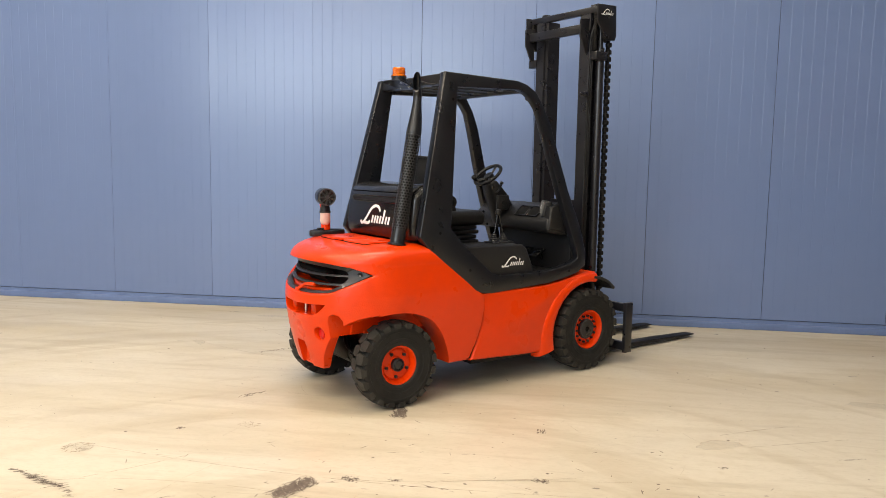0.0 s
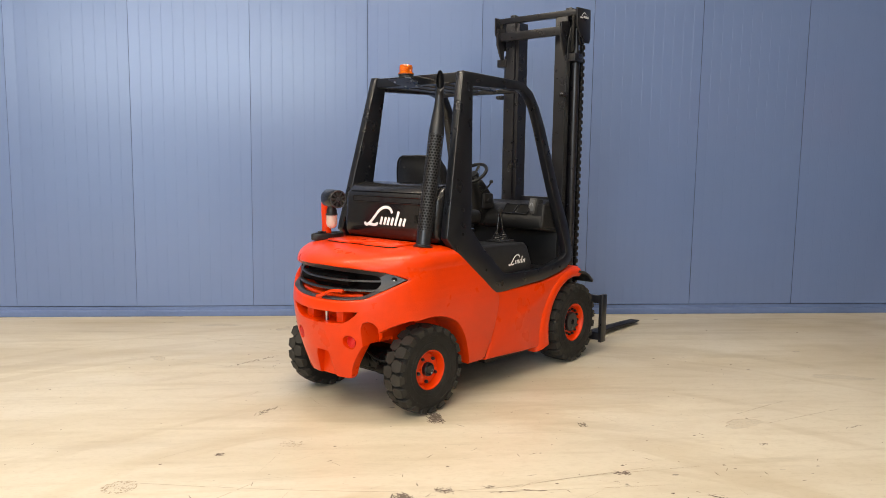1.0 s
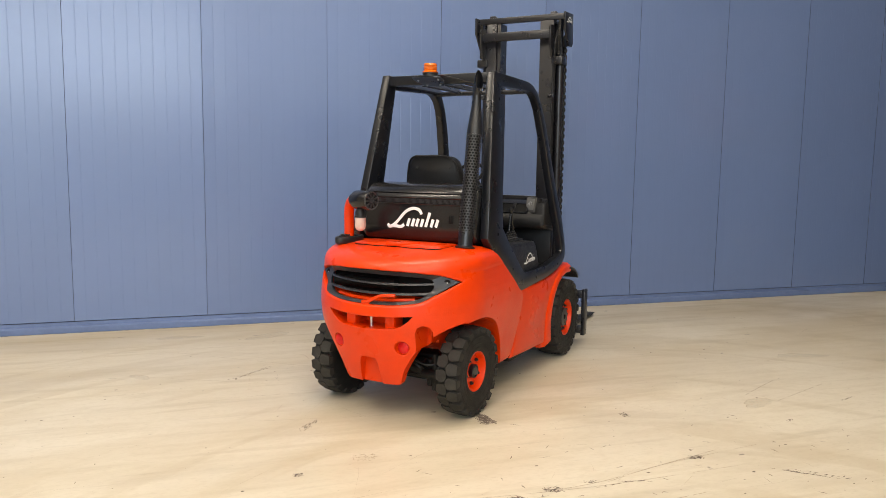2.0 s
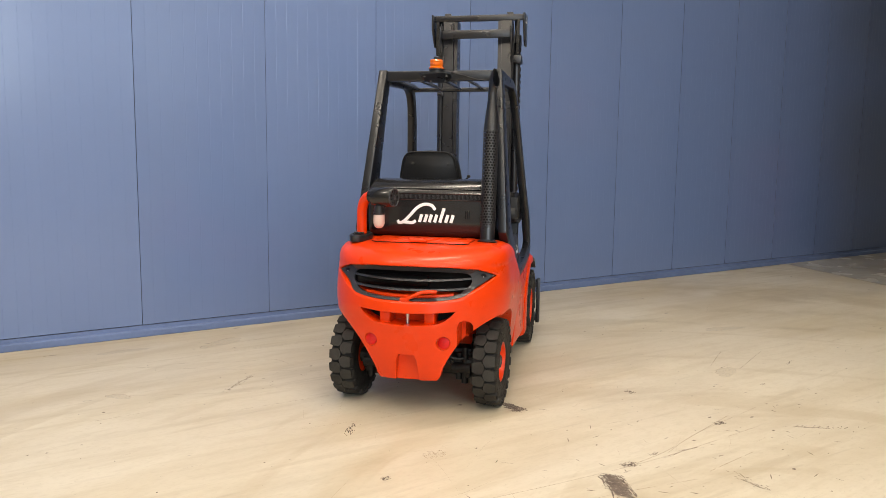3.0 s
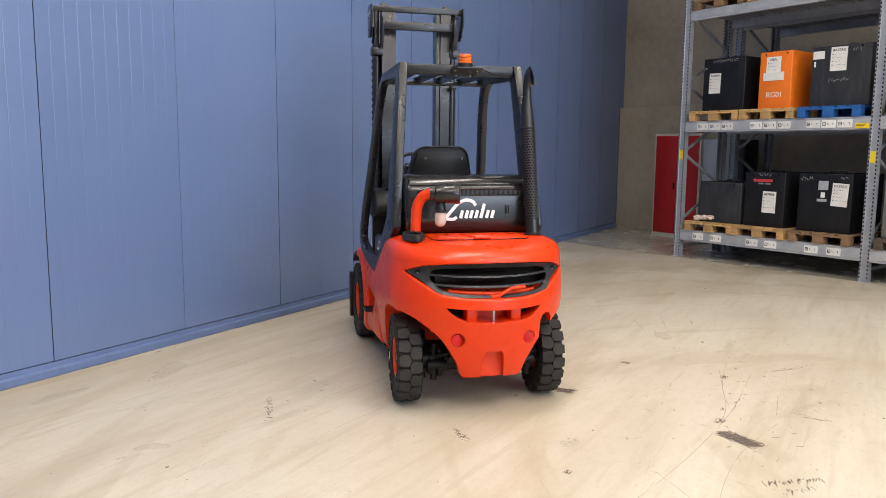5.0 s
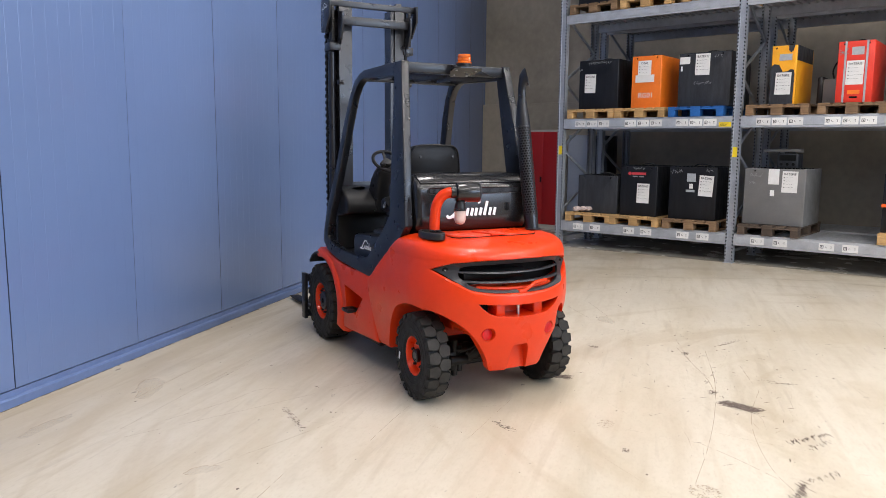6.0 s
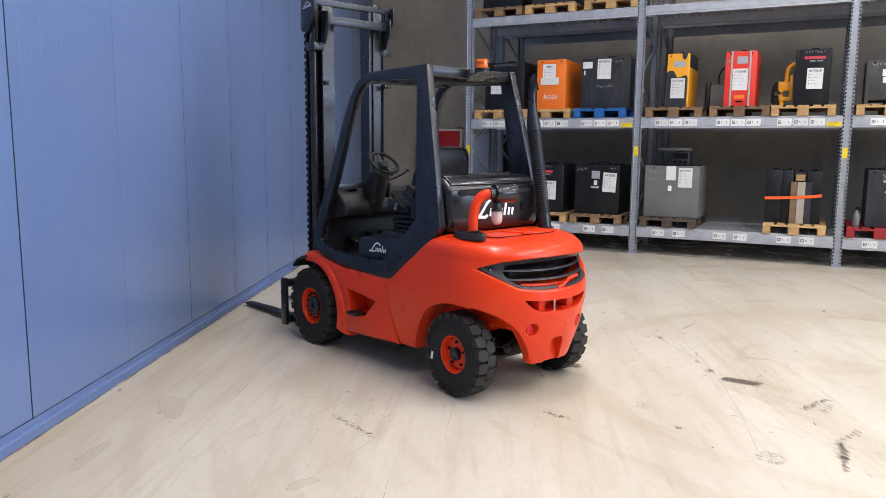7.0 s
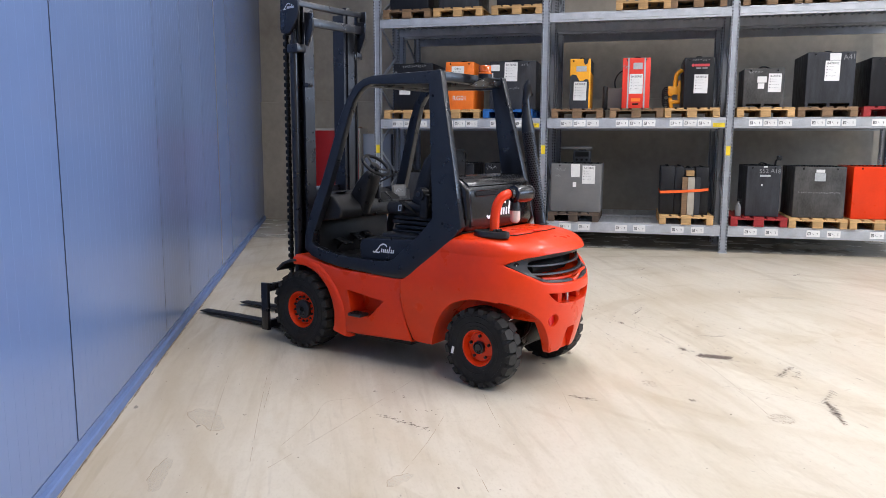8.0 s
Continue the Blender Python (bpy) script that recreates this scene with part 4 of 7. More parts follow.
for off, up_, half, tall, tilt in ((0.0, 0.0, 0.028, 0.028, 0), (0.004, 0.040, 0.026, 0.031, 20), (0.013, 0.072, 0.025, 0.046, 45), (0.026, 0.088, 0.025, 0.062, 65), (0.036, 0.090, 0.026, 0.070, 75)):
    t_ = radians(tilt)
    along = side_dir * -math.cos(t_) + Vector((0, 0, math.sin(t_)))
    c_ = mc + side_dir * off + Vector((0, 0, up_))
    ring = [bm.verts.new(c_ + across * half * math.cos(2 * math.pi * k / 22) + along * tall * math.sin(2 * math.pi * k / 22)) for k in range(22)]
    if prev:
        for k in range(22):
            bm.faces.new((prev[k], prev[(k + 1) % 22], ring[(k + 1) % 22], ring[k]))
    prev = ring
part("tail_mouth", bm, M_BLACK, exhaust, smooth=60)
bm = bmesh.new()
rod(bm, mc + Vector((0, 0, 0.0)), mc + Vector((0, 0, 0.006)), 0.025, 20)
part("mouth_bottom", bm, M_DARK, exhaust)

# cab: floor, engine box, side pods with emblem, front cowl
bm = bmesh.new()
box(bm, -0.80, -0.10, -0.40, 0.40, 0.735, 0.765, 0.004)
cab_floor = part("cab_floor", bm, M_PLASTIC, truck, "black ribbed rubber cab floor")
bm = bmesh.new()
for k in range(13):
    box(bm, -0.78 + k * 0.036, -0.76 + k * 0.036, -0.38, 0.38, 0.764, 0.770)
part("floor_ribs", bm, M_PLASTIC, cab_floor, smooth=0)
bm = bmesh.new()
box(bm, -1.40, -0.78, -0.385, 0.385, 0.70, 1.0, 0.03, 3)
part("seat_box", bm, M_PLASTIC, truck)
pod = [(-0.66, 0.775), (-0.655, 0.90), (-0.675, 0.945), (-0.72, 0.960), (-1.20, 0.985), (-1.38, 1.10), (-1.38, 0.85), (-1.15, 0.78)]
pod_right = [(-0.585, 0.775), (-0.60, 0.84), (-0.665, 0.975), (-0.70, 1.005), (-0.75, 1.012), (-1.20, 1.018), (-1.38, 1.10), (-1.38, 0.85), (-1.15, 0.78)]
for s, line, ex in ((1, pod, -0.905), (-1, pod_right, -0.80)):
    bm = prism(bmesh.new(), line, "y", s * 0.27, s * 0.485, 0.018, 3)
    sp = part("side_pod", bm, M_PLASTIC if s < 0 else M_BLACK, truck, smooth=50)
    e = emblem(sp, pose(ex, s * 0.4875, 0.885, 0, 0, 180 if s > 0 else 0), 0.21)
bm = bmesh.new()
box(bm, -0.16, -0.10, -0.42, 0.42, 0.76, 1.05, 0.012)
part("front_wall", bm, M_SEAT, truck)
prof = [(-0.40, 1.075), (-0.13, 1.04), (-0.10, 1.07), (-0.17, 1.275), (-0.20, 1.285), (-0.33, 1.255), (-0.42, 1.175), (-0.43, 1.11)]
bm = prism(bmesh.new(), prof, "y", -0.44, 0.44, 0.022, 3)
dash = part("dashboard", bm, M_SEAT, truck, "moulded dark grey dashboard", smooth=50)
bm = bmesh.new()
prism(bm, [(-0.42, 1.10), (-0.10, 1.06), (-0.18, 1.29), (-0.30, 1.305), (-0.40, 1.27)], "y", -0.45, -0.33, 0.02, 3)
part("dash_end", bm, M_SEAT, dash, smooth=50)
bm = bmesh.new()
lathe(bm, [(0.048, 0.0), (0.052, 0.006), (0.056, 0.004), (0.056, -0.002)], 24, pose(-0.265, 0.285, 1.272, 0, 14, 0))
part("cup_rim", bm, M_BLACK, dash)
bm = bmesh.new()
lathe(bm, [(0, 0), (0.05, 0), (0.05, 0.004), (0, 0.004)], 24, pose(-0.266, 0.285, 1.270, 0, 14, 0))
part("cup_holder", bm, M_DARK, dash)
for y0, y1 in ((-0.30, -0.19), (-0.17, -0.06)):
    bm = bmesh.new()
    obox(bm, pose(-0.375, (y0 + y1) / 2, 1.222, 0, -41, 0), 0.10, y1 - y0, 0.012, 0.004)
    tray = part("storage_tray", bm, M_DARK, dash)
    bm = bmesh.new()
    tm = pose(-0.375, (y0 + y1) / 2, 1.222, 0, -41, 0)
    hw = (y1 - y0) / 2
    tube(bm, [tm @ Vector(p) for p in ((-0.05, -hw, 0.006), (0.05, -hw, 0.006), (0.05, hw, 0.006), (-0.05, hw, 0.006), (-0.05, -hw, 0.006))], 0.005, 8)
    part("tray_rim", bm, M_BLACK, tray)
DM = pose(-0.375, -0.325, 1.255, 0, 12, -34)
bm = bmesh.new()
obox(bm, DM @ pose(0.024, 0, 0), 0.055, 0.135, 0.125, 0.010)
display = part("display", bm, M_SEAT, dash, "small instrument display in a grey frame")
bm = bmesh.new()
obox(bm, DM @ pose(-0.003, 0, 0), 0.008, 0.128, 0.118, 0.004)
part("display_frame", bm, M_BAT_WORN, display, "grey plastic frame")
bm = bmesh.new()
obox(bm, DM @ pose(-0.0085, 0, 0.004), 0.004, 0.098, 0.088, 0.001, 1)
part("display_face", bm, M_BAT_GREY, display, "grey instrument face")
bm = bmesh.new()
tube(bm, [DM @ Vector((-0.011, 0.026 * math.cos(a / 12 * math.pi), 0.026 * math.sin(a / 12 * math.pi) - 0.004)) for a in range(13)], 0.0022, 6)
rod(bm, DM @ Vector((-0.011, 0, -0.004)), DM @ Vector((-0.011, 0.014, 0.012)), 0.002, 6)
part("dial", bm, M_PALE, display)
# steering column and wheel
bm = bmesh.new()
rows = []
for z, xb, xf, hw in ((1.10, -0.430, -0.250, 0.052), (1.18, -0.462, -0.270, 0.058), (1.27, -0.500, -0.305, 0.066), (1.35, -0.528, -0.365, 0.074), (1.41, -0.543, -0.430, 0.076), (1.445, -0.535, -0.462, 0.066), (1.455, -0.522, -0.478, 0.045)):
    c = 0.35 * hw
    o = [(xb, -hw + c), (xb, hw - c), (xb + c, hw), (xf - c, hw), (xf, hw - c), (xf, -hw + c), (xf - c, -hw), (xb + c, -hw)]
    rows.append([bm.verts.new((x, 0.150 + y, z)) for x, y in o])
for a, b in zip(rows, rows[1:]):
    for k in range(8):
        bm.faces.new((a[k], a[(k + 1) % 8], b[(k + 1) % 8], b[k]))
bm.faces.new(rows[0][::-1]), bm.faces.new(rows[-1])
bmesh.ops.recalc_face_normals(bm, faces=bm.faces[:])
column = part("steering_column", bm, M_SEAT, truck, "moulded black steering column cover", smooth=50)
WM = pose(-0.530, 0.145, 1.495, 0, -40, 0)
bm = bmesh.new()
ring = [WM @ Vector((0.116 * math.cos(2 * math.pi * k / 40), 0.116 * math.sin(2 * math.pi * k / 40), 0)) for k in range(41)]
tube(bm, ring, 0.0135, 10, up=WM.to_3x3() @ Vector((0, 0, 1)))
wheel = part("steering_wheel", bm, M_SEAT, column, "black three-spoke steering wheel")
bm = bmesh.new()
for a in (0, 130, 230):
    c, s = math.cos(radians(a)), math.sin(radians(a))
    tube(bm, [WM @ Vector((0.02 * c, 0.02 * s, -0.02)), WM @ Vector((0.112 * c, 0.112 * s, 0))], 0.013, 8, 0.5, up=WM.to_3x3() @ Vector((0, 0, 1)))
lathe(bm, [(0, -0.06), (0.03, -0.06), (0.042, -0.02), (0.036, 0.0), (0, 0.004)], 20, WM)
part("wheel_hub", bm, M_PLASTIC, wheel)
bm = bmesh.new()
kp = WM @ Vector((-0.074, 0.074, 0))
lathe(bm, [(0, 0.055), (0.018, 0.05), (0.024, 0.035), (0.012, 0.012), (0.012, 0)], 16, Matrix.Translation(kp) @ WM.to_3x3().to_4x4())
part("spinner_knob", bm, M_SEAT, wheel)
# seat
seat = part("seat", box(bmesh.new(), -1.28, -0.78, -0.155, 0.325, 1.125, 1.235, 0.042, 4), M_SEAT, truck, "black vinyl suspension seat")
bm = bmesh.new()
for k in range(4):
    box(bm, -1.24 + 0.01 * (k % 2), -0.83 - 0.02 * (k % 2), -0.13, 0.30, 0.990 + k * 0.036, 1.020 + k * 0.036, 0.010)
part("seat_bellows", bm, M_SEAT, seat)
bm = bmesh.new()
SB = [(1.20, 0.215, -1.12), (1.30, 0.226, -1.145), (1.42, 0.226, -1.168), (1.50, 0.212, -1.186), (1.55, 0.200, -1.197), (1.585, 0.186, -1.206), (1.608, 0.164, -1.212), (1.618, 0.140, -1.215), (1.622, 0.112, -1.217)]
rows = []
for z, w, x in SB:
    d = 0.055 if z < 1.58 else 0.035
    f = 0.11 if z < 1.25 else 0.090 if z < 1.35 else 0.075 if z < 1.45 else 0.065 if z < 1.58 else 0.045 if z < 1.61 else 0.02
    o = [(x + f + 0.01, -w + 0.03), (x + f - 0.01, 0), (x + f + 0.01, w - 0.03), (x + 0.03, w), (x - 0.03, w), (x - d, w - 0.025), (x - d, -w + 0.025), (x - 0.03, -w), (x + 0.03, -w)]
    rows.append([bm.verts.new((a, 0.10 + b, z)) for a, b in o])
for a, b in zip(rows, rows[1:]):
    for k in range(len(a)):
        bm.faces.new((a[k], a[(k + 1) % len(a)], b[(k + 1) % len(a)], b[k]))
bm.faces.new(rows[0]), bm.faces.new(rows[-1][::-1])
part("seat_back", bm, M_SEAT, seat, smooth=60)
bm = bmesh.new()
rim_line = [(x - 0.045, 0.10 - w + 0.008, z) for z, w, x in SB[1:]] + [(x - 0.045, 0.10 + w - 0.008, z) for z, w, x in SB[:0:-1]]
tube(bm, smooth_line(rim_line, 3), 0.006, 8)
part("seat_piping", bm, M_SEAT, seat)
bm = bmesh.new()
prism(bm, [(-1.255, 1.245), (-1.245, 1.33), (-1.265, 1.35), (-1.28, 1.25)], "y", -0.06, 0.23, 0.005)
part("back_pocket", bm, M_PLASTIC, seat)
for s in (-0.045, 0.215):
    bm = bmesh.new()
    rod(bm, (-1.240, s, 1.54), (-1.255, s, 1.543), 0.009, 12)
    part("back_bolt", bm, M_PLASTIC, seat)
bm = bmesh.new()
tube(bm, smooth_line([(-1.205, 0.01, 1.618), (-1.24, 0.04, 1.622), (-1.245, 0.085, 1.624), (-1.24, 0.13, 1.622), (-1.205, 0.16, 1.618)], 5), 0.009, 8)
part("back_grip", bm, M_PLASTIC, seat)
for y in (-0.195, 0.365):
    bm = bmesh.new()
    box(bm, -1.235, -1.160, y - 0.022, y + 0.022, 1.12, 1.31, 0.018, 3)
    rod(bm, (-1.17, y - 0.038, 1.305), (-1.17, y + 0.038, 1.305), 0.046, 24)
    arm = part("armrest", bm, M_SEAT, seat)
    bm = bmesh.new()
    rod(bm, (-1.17, y - 0.041, 1.305), (-1.17, y + 0.041, 1.305), 0.020, 18)
    part("armrest_pivot", bm, M_GLOSS, arm)
# lap belt lying over the cushion, with its buckle
bm = bmesh.new()
tube(bm, smooth_line([(-1.10, 0.345, 1.16), (-1.03, 0.350, 1.20), (-0.96, 0.338, 1.232), (-0.93, 0.29, 1.243), (-0.95, 0.20, 1.240), (-1.02, 0.10, 1.238)], 5), 0.022, 8, 0.16)
part("lap_belt", bm, M_DARK, seat)
bm = bmesh.new()
obox(bm, pose(-0.955, 0.345, 1.195, 20, 8, 0), 0.045, 0.020, 0.075, 0.006)
buckle = part("belt_buckle", bm, M_PLASTIC, seat)
bm = bmesh.new()
for dz in (-0.022, 0.018):
    obox(bm, pose(-0.955, 0.3555, 1.192, 20, 8, 0) @ pose(0, 0.001, dz), 0.030, 0.003, 0.006)
for dx in (-0.012, 0.012):
    obox(bm, pose(-0.955, 0.3555, 1.192, 20, 8, 0) @ pose(dx, 0.001, -0.002), 0.005, 0.003, 0.04)
part("buckle_tongue", bm, M_PALE, buckle, smooth=0)
# two hydraulic levers, each in its own bellows gaiter on a low pad
pad = part("lever_pad", box(bmesh.new(), -0.915, -0.715, -0.40, -0.285, 1.008, 1.026, 0.006), M_PLASTIC, truck)
for x, lean_to in ((-0.862, 0.030), (-0.780, -0.040)):
    bm = bmesh.new()
    prof = [(0.040, 1.024)]
    for k in range(4):
        r0 = 0.040 - 0.007 * k
        prof += [(r0, 1.030 + k * 0.014), (r0 - 0.008, 1.037 + k * 0.014)]
    lathe(bm, prof + [(0.011, 1.086), (0, 1.087)], 20, pose(x, -0.342, 0))
    gaiter = part("lever_gaiter", bm, M_SEAT, pad, "black rubber bellows of a lever", smooth=25)
    bm = bmesh.new()
    tube(bm, smooth_line([(x, -0.342, 1.07), (x + lean_to * 0.5, -0.342, 1.15), (x + lean_to, -0.340, 1.225)], 4), 0.0065, 10)
    part("lever_rod", bm, M_GLOSS, gaiter)
    bm = bmesh.new()
    lathe(bm, [(0, 0.024), (0.012, 0.020), (0.018, 0.006), (0.015, -0.010), (0.008, -0.020), (0, -0.021)], 16, pose(x + lean_to, -0.340, 1.235))
    part("lever_knob", bm, M_SEAT, gaiter)
# bolts and a hinge lever on the steering column
for x, z in ((-0.535, 1.40), (-0.50, 1.20), (-0.43, 1.30), (-0.46, 1.10)):
    for y in (0.073, 0.227):
        bm = bmesh.new()
        rod(bm, (x, y - 0.004, z), (x, y + 0.004, z), 0.010, 12)
        part("column_bolt", bm, M_GLOSS, column)
bm = bmesh.new()
tube(bm, smooth_line([(-0.50, 0.075, 1.36), (-0.51, 0.04, 1.37), (-0.54, -0.02, 1.40), (-0.56, -0.06, 1.43)], 5), 0.007, 8)
lathe(bm, [(0, 0.014), (0.012, 0.010), (0.016, 0), (0.012, -0.010), (0, -0.014)], 12, pose(-0.565, -0.065, 1.437))
part("direction_lever", bm, M_SEAT, column)
bm = bmesh.new()
box(bm, -0.50, -0.38, 0.045, 0.078, 1.22, 1.34, 0.012)
rod(bm, (-0.44, 0.048, 1.28), (-0.44, 0.036, 1.28), 0.022, 16)
part("ignition_box", bm, M_PLASTIC, column)
for x, y, z, w, l in ((-0.235, 0.215, 0.868, 0.105, 0.14), (-0.215, 0.025, 0.885, 0.085, 0.12), (-0.215, -0.115, 0.885, 0.085, 0.12)):
    pm = pose(x, y, z, 0, -14 if y > 0.1 else -26, 0)
    bm = bmesh.new()
    obox(bm, pm, l, w, 0.014, 0.005)
    rod(bm, pm @ Vector((0.02, 0, -0.004)), (x + 0.09, y, 0.79), 0.010, 8)
    pedal = part("pedal", bm, M_GLOSS, truck, "black pedal with a ribbed rubber pad")
    for k in range(5):
        bm = bmesh.new()
        obox(bm, pm @ pose(-0.4 * l + k * 0.2 * l, 0, 0.009), 0.10 * l, w - 0.016, 0.006, 0.002, 1)
        part("pad_rib", bm, M_GLOSS, pedal)

# ------------------------------------------------ wheels


def wheel_parts(parent, name, R, width, pitch_n, front):
    """A solid tyre with chunky blocks, a painted rim, hub and nuts. Axis along y, outer face towards +y."""
    w = width / 2
    T = pose(0, 0, 0, -90)
    rim_r = R * 0.45 if front else R * 0.425
    hub = part(name, lathe(bmesh.new(), [(0, w - 0.045), (rim_r * 0.4, w - 0.045), (rim_r * 0.42, w - 0.05), (rim_r * 0.80, w - 0.052), (rim_r * 0.84, w - 0.060), (rim_r * 0.89, w - 0.060), (rim_r * 0.94, w - 0.035), (rim_r, w - 0.012), (rim_r + 0.008, w - 0.010), (rim_r + 0.008, -w + 0.02), (0, -w + 0.02)], 40, T), M_PAINT, parent, "red-orange steel wheel rim", smooth=45)
    bm = bmesh.new()
    base = R - 0.024
    prof = [(rim_r + 0.004, -w * 0.80), (rim_r + 0.01, -w * 0.93), (R * 0.74, -w), (R * 0.86, -w * 0.985), (base - 0.004, -w * 0.93), (base, -w * 0.86),
            (base, w * 0.86), (base - 0.004, w * 0.93), (R * 0.86, w * 0.985), (R * 0.845, w * 1.0), (R * 0.80, w * 1.0), (R * 0.795, w * 1.025), (R * 0.78, w * 1.025), (R * 0.775, w), (R * 0.70, w * 0.985), (R * 0.65, w * 0.975), (R * 0.645, w * 1.0), (R * 0.63, w * 1.0), (R * 0.62, w * 0.97), (R * 0.555, w * 0.965), (R * 0.55, w * 0.995), (R * 0.53, w * 0.995), (rim_r + 0.016, w * 0.96), (rim_r + 0.004, w * 0.80)]
    lathe(bm, prof, 64, T)
    tyre = part("tyre", bm, M_RUBBER, hub, "black solid rubber tyre", smooth=35)
    bm = bmesh.new()
    step = 2 * math.pi / pitch_n
    g = 0.010 / R

    def at(a, y, r):
        return Vector((r * math.cos(a), y, r * math.sin(a)))

    for i in range(pitch_n):
        for sgn in (1, -1):
            a0 = (i + (0.5 if sgn < 0 else 0)) * step
            a1, am = a0 + step - g, a0 + (step - g) / 2
            gap = 0.004
            e = 0.30 * g + 0.007 / R
            out = [(a0 + e, 0.93), (a1 - e, 0.93), (a1, 0.42), (a1, 0.12), (a1 - (a1 - am) * 0.45, -0.06), (am, -0.12), (am - (am - a0) * 0.55, -0.06), (a0, 0.12), (a0, 0.42)]
            lo = [bm.verts.new(at(a, sgn * (y * w + gap), base - 0.004)) for a, y in out]
            hi = [bm.verts.new(at(a + (am - a) * 0.06, sgn * (y * w * (0.985 if y > 0.5 else 1.0) + gap), R - (0.006 if y > 0.5 else 0))) for a, y in out]
            bm.faces.new(hi)
            n = len(out)
            for k in range(n):
                bm.faces.new((lo[k], lo[(k + 1) % n], hi[(k + 1) % n], hi[k]))
            # shoulder lug running down the side wall
            q = [(a0 + e, w * 0.93 + gap, base), (a1 - e, w * 0.93 + gap, base), (a1 - 1.6 * e, w * 1.0, R * 0.86), (a0 + 1.6 * e, w * 1.0, R * 0.86)]
            lo2 = [bm.verts.new(at(a, sgn * y, r)) for a, y, r in q]
            hi2 = [bm.verts.new(at(a0 + (a - a0) * 0.94 + (a1 - a0) * 0.03, sgn * (y + (0.004 if r > R * 0.9 else 0.006)), R - 0.006 if r > R * 0.9 else r)) for a, y, r in q]
            bm.faces.new(hi2)
            for k in range(4):
                bm.faces.new((lo2[k], lo2[(k + 1) % 4], hi2[(k + 1) % 4], hi2[k]))
    part("tread", bm, M_TREAD, tyre, smooth=30)
    if front:
        bm = lathe(bmesh.new(), [(0, w - 0.034), (rim_r * 0.16, w - 0.034), (rim_r * 0.16, w - 0.022), (rim_r * 0.50, w - 0.024), (rim_r * 0.545, w - 0.030), (rim_r * 0.55, w - 0.05), (0, w - 0.05)], 36, T)
        part("hub_cap", bm, M_BLACK, hub, "black planetary hub cap")
        bm = lathe(bmesh.new(), [(0, w - 0.030), (rim_r * 0.14, w - 0.030), (rim_r * 0.14, w - 0.036)], 20, T)
        part("hub_hole", bm, M_DARK, hub)
        nuts, nr, rr = 14, 0.0105, rim_r * 0.71
    else:
        bm = lathe(bmesh.new(), [(0, w - 0.018), (rim_r * 0.22, w - 0.018), (rim_r * 0.26, w - 0.024), (rim_r * 0.30, w - 0.016), (rim_r * 0.36, w - 0.02), (rim_r * 0.37, w - 0.05), (0, w - 0.05)], 30, T)
        part("hub_cap", bm, M_BLACK, hub, "black hub cap")
        nuts, nr, rr = 5, 0.0115, rim_r * 0.66
    for k in range(nuts):
        a = 2 * math.pi * k / nuts + 0.3
        bm = bmesh.new()
        y = w - 0.048
        rod(bm, (rr * math.cos(a), y, rr * math.sin(a)), (rr * math.cos(a), y + 0.013, rr * math.sin(a)), nr, 6)
        rod(bm, (rr * math.cos(a), y + 0.012, rr * math.sin(a)), (rr * math.cos(a), y + 0.020, rr * math.sin(a)), nr * 0.55, 8)
        part("wheel_nut", bm, M_BLACK, hub)
    return hub


wf = wheel_parts(truck, "front_wheel", R_F, 0.19, 23, True)
wf.matrix_basis = pose(AX_F, 0.450, R_F)
wr = wheel_parts(truck, "rear_wheel", R_R, 0.145, 20, False)
STEER = -3
wr.matrix_basis = pose(AX_R, 0.462, R_R, 0, 0, STEER)


def copy_part(ob, m):
    c = copy_thing(ob, m)
    c.parent = ob.parent
    return c


copy_part(wf, pose(AX_F, -0.450, R_F, 0, 20, 180))
copy_part(wr, pose(AX_R, -0.462, R_R, 0, 30, 180 + STEER))
part("tyre_sticker", box(bmesh.new(), -0.010, 0.010, 0, 0.0025, -0.026, 0.026), M_PAPER, wr, "small white tyre sticker", m=pose(0.205, 0.0738, -0.045, 0, -12, 0), smooth=0)
bm = bmesh.new()
prism(bm, [(-1.945, 0.06), (-1.895, 0.065), (-1.915, 0.125)], "z", 1.0440, 1.0475)
part("warning_triangle", bm, M_YEL, cw)
bm = bmesh.new()
box(bm, -1.84, -1.70, -0.36, 0.36, 0.19, 0.37, 0.02)
rod(bm, (-1.885, -0.37, 0.30), (-1.885, 0.37, 0.30), 0.055, 20)
for y in (-0.20, 0.20):
    rod(bm, (-1.885, y - 0.02, 0.30), (-1.885, y + 0.02, 0.30), 0.064, 20)
rod(bm, (-1.90, -0.36, 0.245), (-1.90, 0.36, 0.245), 0.016, 12)
for s in (1, -1):
    box(bm, -1.85, -1.71, s * 0.33, s * 0.39, 0.18, 0.42, 0.02)
    rod(bm, (-1.78, s * 0.36, 0.14), (-1.78, s * 0.36, 0.45), 0.032, 16)
    rod(bm, (-1.90, s * 0.30, 0.30), (-1.90, s * 0.38, 0.30), 0.045, 16)
